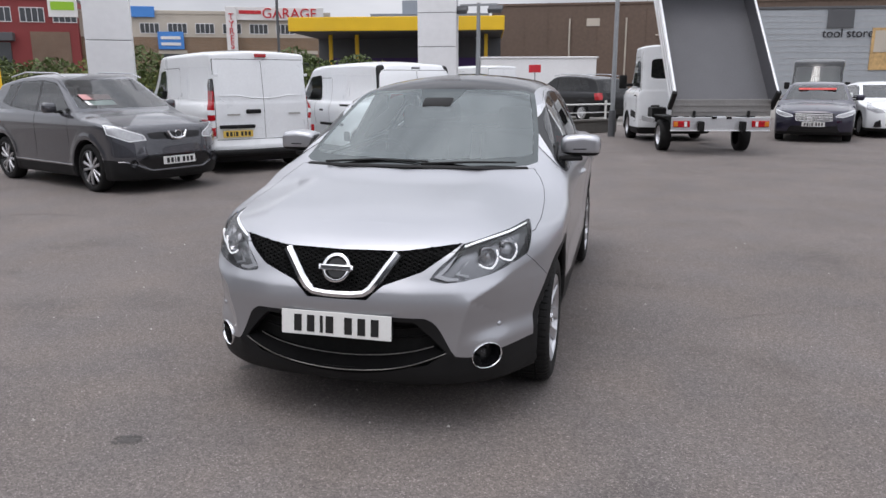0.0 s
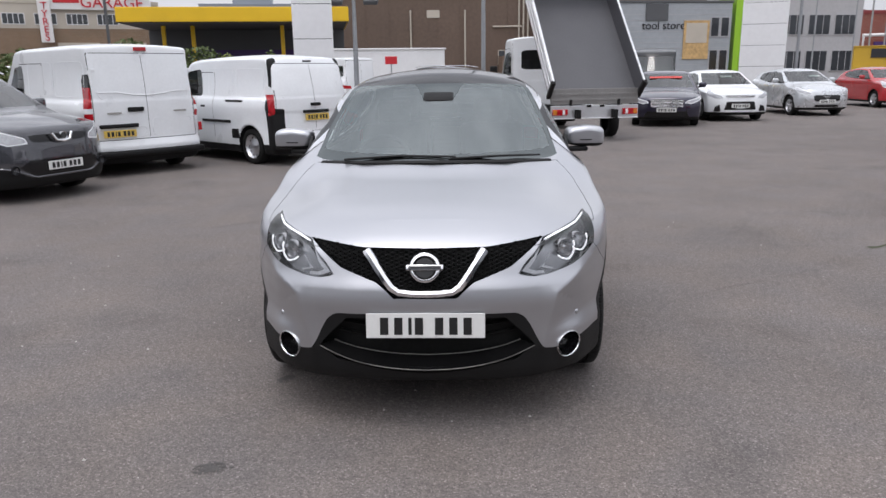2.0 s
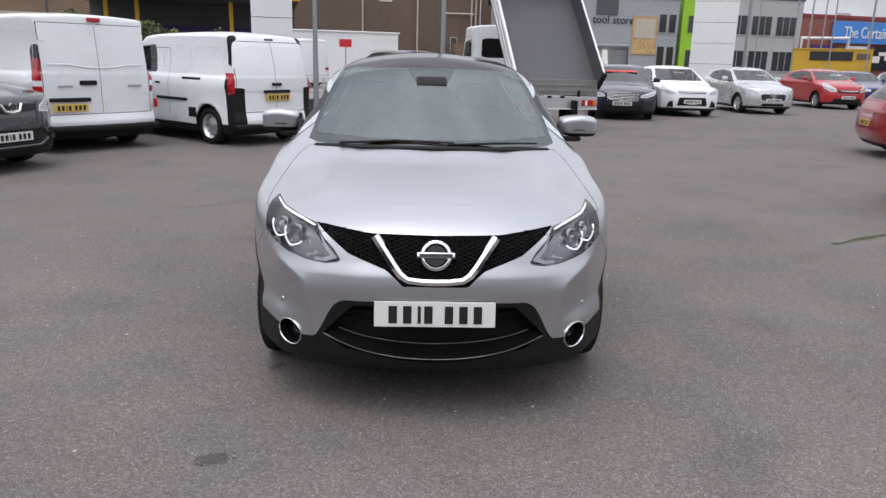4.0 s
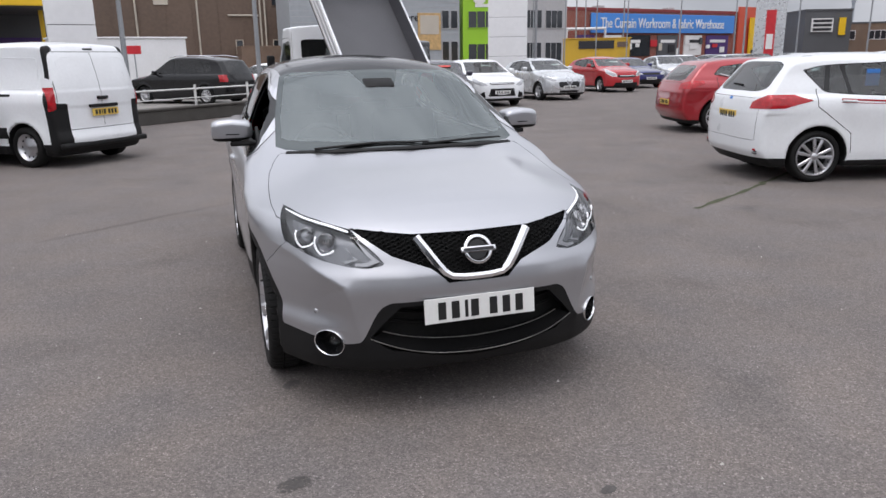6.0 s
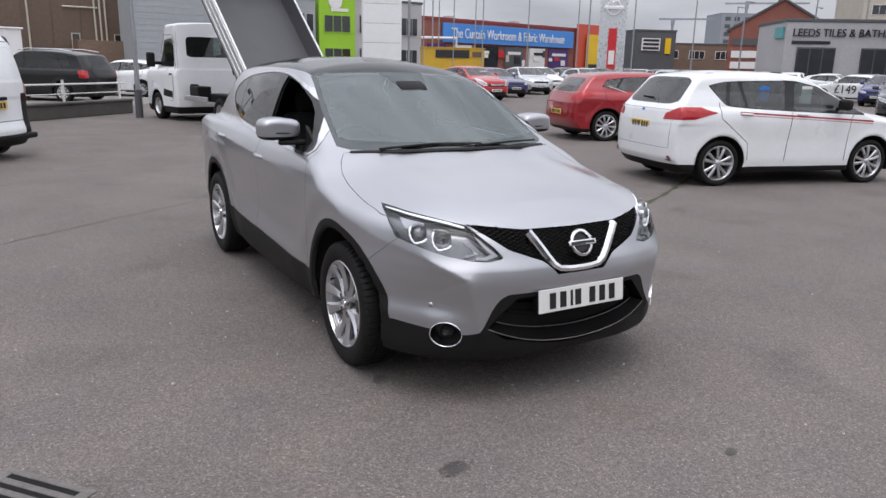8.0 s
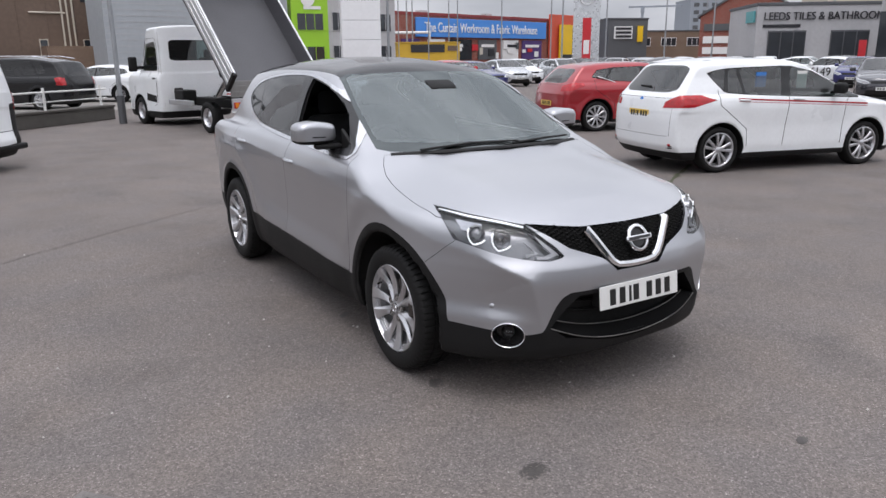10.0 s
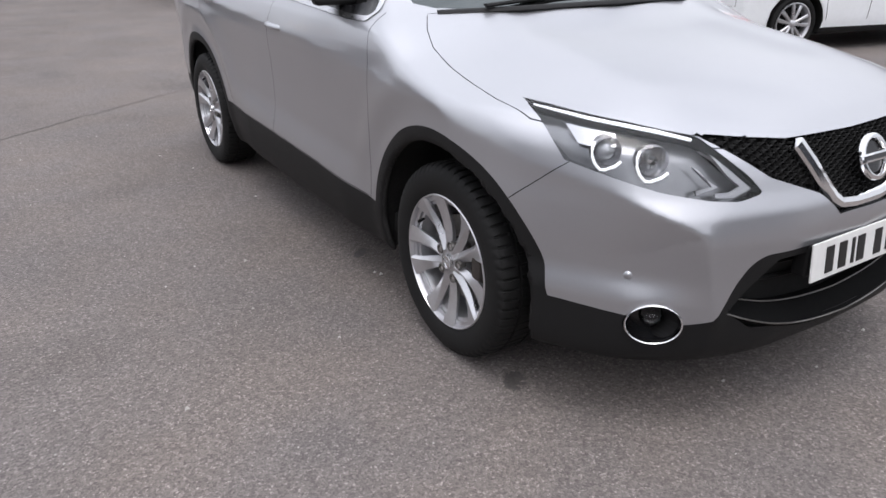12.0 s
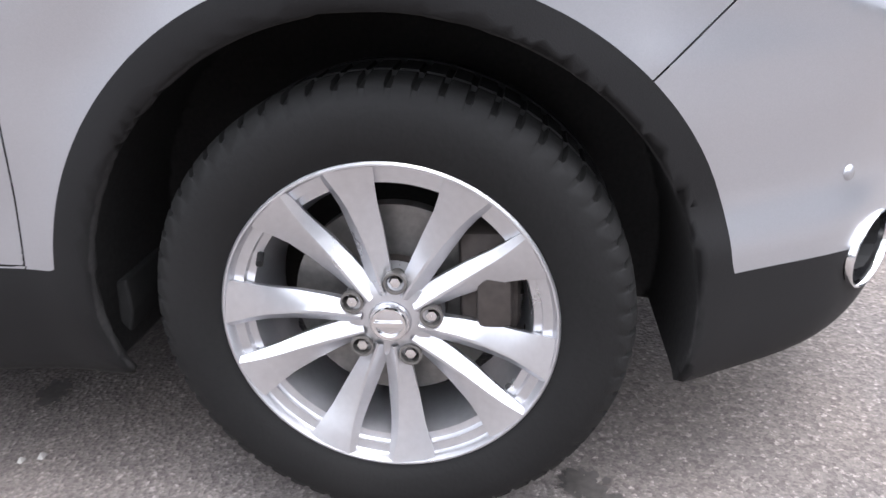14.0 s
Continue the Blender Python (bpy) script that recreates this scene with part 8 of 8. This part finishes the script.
# red retail shed with the long blue banner
b, d = house("red_retail_shed", "long red brick retail shed with a blue banner", 53.5, 103.5, 97.0, 114.0, 20, 8.3, "red_brick", roof_mat="maroon", parapet=.5)
ban = part("blue_banner", box((35.0, .3, 3.05), (23.5, -.35, 6.45), .05), M["blue_sign"], b, "long blue banner with white words")
words("banner_lettering", "The Curtain Workroom & Fabric Warehouse", 2.25, M["white_sign"], ban, Matrix.Translation((23.0, -.55, 6.4)) @ Matrix.Rotation(radians(90), 4, "X"), .05, stretch=.72)
for k, (x, w, mt) in enumerate(((11, 4, "white_sign"), (17, 5.5, "window_dark"), (24, 5, "dark_wall"), (30.5, 4.6, "white_sign"), (37, 6, "purple"), (5, 4, "purple"))):
    part("shop_front", box((w, .2, 3.4), (x, -.1, 2.9)), M[mt], b)
    part("front_bar", box((w * .7, .08, .5), (x, -.25, 3.6)), M["white_sign" if mt in ("dark_wall", "purple", "window_dark") else "dark_letter"], b)
rng = random.Random(11)
for k in range(16):
    x, w, h = 8.5 + 2.0 * k + rng.uniform(-.4, .4), rng.uniform(.7, 1.7), rng.uniform(.6, 1.5)
    board = part("small_sign", box((w, .12, h), (x, -.32, rng.uniform(1.6, 4.2)), .02), M[rng.choice(("white_sign", "dark_letter", "window_dark", "red_letter", "cream", "white_sign"))], b)
part("porch_frame", tube([(0, -1.5, 0), (0, -1.5, 5.4), (8, -1.5, 5.6), (8, -1.5, 0)], .25, 8), M["white_sign"], b)
part("orange_end", box((8.0, .4, 9.6), (46, -.5, 4.8), .05), M["orange_red"], b, "orange red end bay")
part("yellow_board", box((6.0, .3, 7.6), (47.5, -1.2, 3.9), .05), M["yellow"], b, "tall yellow board with dark bars")
for k in range(4):
    part("board_bar", box((1.0, .08, 1.1), (49.2, -1.4, 6.8 - 1.4 * k)), M["dark_letter"], b)
part("board_bar", box((4.6, .08, .8), (47.5, -1.4, 1.6)), M["dark_letter"], b)
for k in range(5):
    part("roof_vent", box((1.6, 1.4, .8), (4 + 8.5 * k, 5, 8.9 + .2 * (k % 2)), .05), M["grey_wall"], b)
b, d = house("yellow_box_trailer", "yellow box trailer with dark bars", 33.5, 63.5, 39.2, 61.0, 2.6, 3.05, "ochre", "trailer", "ochre", .08)
part("name_bar", box((3.4, .06, .75), (3.0, -.04, 2.5)), M["dark_letter"], b)
part("name_bar", box((1.0, .06, .5), (5.5, -.04, 2.5)), M["brown_clad"], b)
for k, (x, y, z) in enumerate(((41, 88, 14), (47, 84, 15), (52, 83, 15), (57, 78, 16), (62, 74, 15), (64, 66, 15), (70, 62, 15), (36, 66, 13), (71, 47, 13))):
    part("pole", tube([(0, 0, 0), (0, 0, z)], [.10, .05], 8), M["steel"], thing("flag_pole", Matrix.Translation((x, y, 0)), "thin tall grey flag pole", "flag pole", "flag poles"))

# the dealer's totem: a plain ring with a bar and a red stripe
t = thing("totem_sign", Matrix.Translation((44.6, 48.6, 0)) @ Matrix.Rotation(radians(-42), 4, "Z"), "tall silver totem sign with a ring emblem", "sign")
part("totem_body", box((2.35, .5, 7.7), (0, 0, 3.85), .08), M["silver_car"], t)
part("red_panel", box((.75, .06, 4.6), (.05, -.27, 2.6)), M["red_letter"], t)
part("ring_emblem", lathe([(-.3, .68), (-.36, .64), (-.36, .54), (-.3, .50)], 36, axis="y", at=(0, 0, 6.65)), M["chrome"], t, smooth=40)
part("emblem_bar", box((1.7, .12, .28), (0, -.33, 6.65), .03), M["chrome"], t)
part("white_panel", box((.5, .06, 1.2), (.05, -.3, 2.4)), M["white_sign"], t)

# dark shed, tower, cranes, brick gable, grey showroom
b, d = house("dark_shed", "dark grey retail shed", 84, 86, 90, 83.4, 12, 7.2, "dark_wall")
part("shed_sign", box((3.0, .2, 1.9), (2.4, -.15, 5.2)), M["white_sign"], b)
part("shed_panel", box((.9, .2, 2.4), (5.2, -.2, 5.0)), M["yellow"], b)
for k in range(3):
    part("sign_bar", box((2.6, .06, .36), (2.4, -.28, 5.8 - .6 * k)), M["dark_letter"], b)
b, d = house("low_brown_block", "low brown brick building far off", 94, 92, 130, 68, 12, 5.6, "brown_brick")
for k in range(9):
    window(b, 3 + 4.4 * k, 3.9, 2.6, 1.4, 3)
part("hoarding", box((3.6, .3, 2.4), (16, -.5, 4.0), .05), M["orange_red"], b)
part("hoarding_bar", box((2.6, .1, .9), (16, -.7, 4.1)), M["cream"], b)
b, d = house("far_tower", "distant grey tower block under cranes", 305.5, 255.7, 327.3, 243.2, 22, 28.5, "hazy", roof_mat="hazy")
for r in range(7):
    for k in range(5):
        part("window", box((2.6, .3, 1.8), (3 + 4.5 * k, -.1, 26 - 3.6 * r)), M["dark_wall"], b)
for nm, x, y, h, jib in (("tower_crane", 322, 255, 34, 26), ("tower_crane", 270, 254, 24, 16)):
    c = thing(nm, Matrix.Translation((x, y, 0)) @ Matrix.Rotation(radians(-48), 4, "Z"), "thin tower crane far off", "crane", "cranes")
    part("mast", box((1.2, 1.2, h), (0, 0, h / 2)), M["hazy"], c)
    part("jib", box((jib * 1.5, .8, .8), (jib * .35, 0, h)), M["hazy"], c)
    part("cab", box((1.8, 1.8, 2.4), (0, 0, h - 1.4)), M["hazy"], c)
b = thing("brick_gable", Matrix.Translation((81.4, 66.2, 0)) @ Matrix.Rotation(radians(-54), 4, "Z"), "red brick building with a pitched gable roof", "building")
part("gable_wall", prism([(0, 0), (12.5, 0), (12.5, 6.6), (6.2, 10.4), (0, 6.6)], 16, "y", (0, 8, 0)), M["red_brick"], b)
part("roof_slope", box((7.9, 16.5, .25), (9.5, 8.0, 8.6), .02, turn=Matrix.Rotation(radians(31), 4, "Y")), M["dark_wall"], b)
part("roof_slope", box((7.9, 16.5, .25), (3.0, 8.0, 8.6), .02, turn=Matrix.Rotation(radians(-31), 4, "Y")), M["dark_wall"], b)
part("chimney", box((1.1, 1.1, 2.2), (6.0, 1.2, 10.8), .03), M["red_brick"], b)
for k, (z, mt) in enumerate(((5.2, "dark_wall"), (3.6, "white_sign"), (2.2, "white_sign"))):
    part("shop_board", box((3.4, .15, .9), (2.2, -.1, z)), M[mt], b)
b, d = house("tile_showroom", "grey panelled showroom with tall dark windows", 64.6, 45.6, 82.0, 32.0, 10, 6.3, "grey_wall", parapet=.3)
part("teal_corner", box((.2, 2.6, 1.1), (-.12, 1.8, 5.3)), surface("teal_panel", (.10, .34, .36), .5), b)
words("showroom_lettering", "LEEDS TILES & BATHROOMS", 1.05, M["dark_letter"], b, Matrix.Translation((6.5, -.12, 5.25)) @ Matrix.Rotation(radians(90), 4, "X"), .05, stretch=.9)
part("phone_bar", box((3.6, .06, .3), (2.4, -.06, 4.35)), M["dark_letter"], b)
for x, w in ((3.0, 3.6), (9.0, 3.6), (15.0, 3.6)):
    win = part("window", box((w, .2, 3.4), (x, -.05, 2.2)), M["dark_wall"], b)
    for k in range(3):
        part("pane", box((w / 3 - .14, .06, 3.1), (x - w / 3 + k * w / 3, -.17, 2.2)), M["window_dark"], win)
b, d = house("dark_showroom", "tall dark glazed showroom at the yard edge", 55.0, 28.4, 63.0, 10.0, 15, 8.6, "grey_wall", parapet=.3)
part("dark_band", box((d, .2, 4.4), (d / 2, -.1, 2.4)), M["window_dark"], b)
part("red_post", box((.5, .3, 2.6), (-.9, -.1, 1.3), .02), M["red_letter"], b)
part("sign_panel", box((3.6, .2, 1.9), (2.4, -.25, 4.9)), M["dark_wall"], b)
b, d = house("pale_flats", "pale stepped block of flats far off", 120, 72, 146, 48, 16, 17.0, "cream", roof_mat="hazy")
for r in range(4):
    for k in range(8):
        window(b, 2.5 + 4.2 * k, 15 - 3.4 * r, 2.2, 1.6, 2)
for x, y, h in ((86, 69, 10.0), (70, 55, 9.0), (99, 66, 10.5), (50, 58, 8.5), (75, 44, 12.5)):
    p = thing("street_lamp", Matrix.Translation((x, y, 0)), "tall grey street lamp far off", "street lamp", "street lamps")
    part("pole", tube([(0, 0, 0), (0, 0, h)], [.11, .07], 8), M["steel"], p)
    part("arm", box((1.3, .12, .1), (.55, 0, h)), M["steel"], p)
    part("lantern", box((.6, .25, .14), (1.1, 0, h - .02), .04), M["steel"], p)

# plain unseen blocks added behind the camera: they close the view and darken reflections
b, d = house("unseen_rear_block", "unseen pale block with dark insets, added behind the camera for reflections", 18, -18, -16, -17, 12, 6.0, "grey_clad")
for k in range(8):
    part("dark_inset", box((3.5, .1, 3.6), (2.2 + 3.9 * k, -.06, 2.0)), M["window_dark"], b)
house("unseen_side_block", "unseen dark block added beside the yard to darken reflections", -17, -16, -19, 3, 10, 6.0, "dark_wall")

# ---- marks on the tarmac ----
M["oil"] = surface("oil_stain", (0.072, 0.065, 0.061), 0.6, var=0.3, scale=9, grain=80)
M["moss"] = surface("mossy_crack", (0.055, 0.062, 0.030), 0.9, var=0.4, scale=9, grain=80)
M["crack"] = surface("tarmac_crack", (0.135, 0.122, 0.114), 0.9, var=0.3, scale=9, grain=80)
M["pebble"] = surface("pale_stone", (0.45, 0.43, 0.40), 0.8, var=0.2)
M["cast_iron"] = surface("cast_iron_grate", (0.17, 0.158, 0.15), 0.6, 0.3, var=0.3, grain=80, bump=.2)


def blot(name, x, y, rx, ry, turn, material, label, seed):
    """A ragged stain of small flat patches lying on the ground."""
    rng = np.random.default_rng(seed)
    vs, fs = [], []
    for k in range(70):
        a, r = rng.random() * 6.283, rng.random() ** .7
        cx, cy, s = math.cos(a) * r * rx, math.sin(a) * r * ry, (.005 + .011 * rng.random()) * (1.6 - r)
        n = 7
        base = len(vs)
        for j in range(n):
            q = s * (.6 + .6 * rng.random())
            vs.append((cx + q * math.cos(6.283 * j / n), cy + q * .8 * math.sin(6.283 * j / n), .0012 + .00002 * k))
        fs.append(list(range(base, base + n)))
    me = mesh_from(name, vs, fs, material, smooth=False)
    ob = part(name, me, None, m=Matrix.Translation((x, y, 0)) @ Matrix.Rotation(turn, 4, "Z"))
    return tagged(ob, label, "stain", kind="stuff")


blot("oil_stain", -.876, -.301, .085, .05, .3, M["oil"], "small dark oil stain on the tarmac", 1)
blot("oil_stain", .222, -.738, .035, .02, .3, M["oil"], "tiny dark spot on the tarmac", 2)
blot("oil_stain", -.79, .600, .055, .035, .8, M["oil"], "dark oil spot beside the front wheel", 3)
blot("oil_stain", -.75, 1.79, .05, .02, .8, M["oil"], "dark spot under the sill", 4)
blot("oil_stain", -.585, 1.64, .05, .03, .2, M["oil"], "faint dark spot under the car", 5)
blot("oil_stain", 4.25, 3.25, .30, .16, .5, M["oil"], "broad faint stain by a crack", 6)


def crack(name, pts, width, material, label, seed, closed_gap=0.0):
    rng = np.random.default_rng(seed)
    line = []
    for a, b in zip(pts[:-1], pts[1:]):
        n = max(2, int(math.dist(a, b) / .12))
        for k in range(n):
            t = k / n
            line.append((a[0] + (b[0] - a[0]) * t + rng.normal() * .014, a[1] + (b[1] - a[1]) * t + rng.normal() * .014))
    vs, fs = [], []
    for i, (x, y) in enumerate(line):
        x2, y2 = line[min(i + 1, len(line) - 1)]
        x1, y1 = line[max(i - 1, 0)]
        d = math.hypot(x2 - x1, y2 - y1) + 1e-9
        w = width * (.35 + .9 * rng.random())
        vs += [(x - (y2 - y1) / d * w, y + (x2 - x1) / d * w, .003), (x + (y2 - y1) / d * w, y - (x2 - x1) / d * w, .003)]
    fs = [(2 * i, 2 * i + 1, 2 * i + 3, 2 * i + 2) for i in range(len(line) - 1)]
    return tagged(part(name, mesh_from(name, vs, fs, material, smooth=False), None), label, "crack", kind="stuff")


crack("mossy_crack", [(3.75, 3.45), (4.77, 4.0), (5.5, 4.45), (6.58, 5.1)], .035, M["moss"], "mossy joint line in the tarmac", 1)
crack("tarmac_crack", [(-2.6, 4.45), (-1.6, 5.2), (-.55, 5.9), (.8, 6.6)], .010, M["crack"], "thin crack across the tarmac", 2)
crack("tarmac_crack", [(1.05, 1.6), (2.0, 2.2), (3.1, 2.8), (3.7, 3.4)], .0025, M["crack"], "thin pale crack across the tarmac", 3)
crack("tarmac_crack", [(7.0, 15.0), (10.0, 16.6), (14.0, 17.2)], .02, M["crack"], "long crack across the yard", 4)
crack("tarmac_crack", [(-6.5, 4.0), (-5.6, 4.4), (-4.6, 4.3)], .015, M["crack"], "short crack near the grey car", 5)

# loose pale stones
rng = np.random.default_rng(7)
vs, fs = [], []
for k in range(240):
    x, y = rng.uniform(-4, 3.5), rng.uniform(-2.2, 5)
    s = .003 + .006 * rng.random() ** 3
    b = len(vs)
    for dx, dy, dz in ((-1, -.7, 0), (1, -.6, 0), (.8, .8, 0), (-.8, .7, 0), (-.2, .1, 1.2), (.3, -.1, 1.1)):
        vs.append((x + dx * s, y + dy * s, .0005 + dz * s))
    fs += [[b + i for i in f] for f in ((0, 1, 5, 4), (1, 2, 5), (2, 3, 4, 5), (3, 0, 4))]
tagged(part("loose_stones", mesh_from("loose_stones", vs, fs, M["pebble"], smooth=False), None), "scattered small pale stones on the tarmac", "stones", kind="stuff")

# drain grate, just left of the car's front wheel
g = thing("drain_grate", Matrix.Translation((-2.443, .216, .001)) @ Matrix.Rotation(radians(-50), 4, "Z"), "worn iron drain grate set flush in the tarmac", "drain grate")
for size, at in (((.44, .03, .006), (0, .195, .002)), ((.44, .03, .006), (0, -.207, .002)), ((.05, .372, .006), (.195, -.006, .002)), ((.05, .372, .006), (-.195, -.006, .002))):
    part("grate_frame", box(size, at, .002), M["cast_iron"], g)
part("grate_pit", box((.34, .372, .002), (0, -.006, .0008)), M["liner"], g)
for k in range(6):
    part("grate_bar", box((.34, .031, .006), (0, .136 - .058 * k, .002), .002), M["cast_iron"], g)
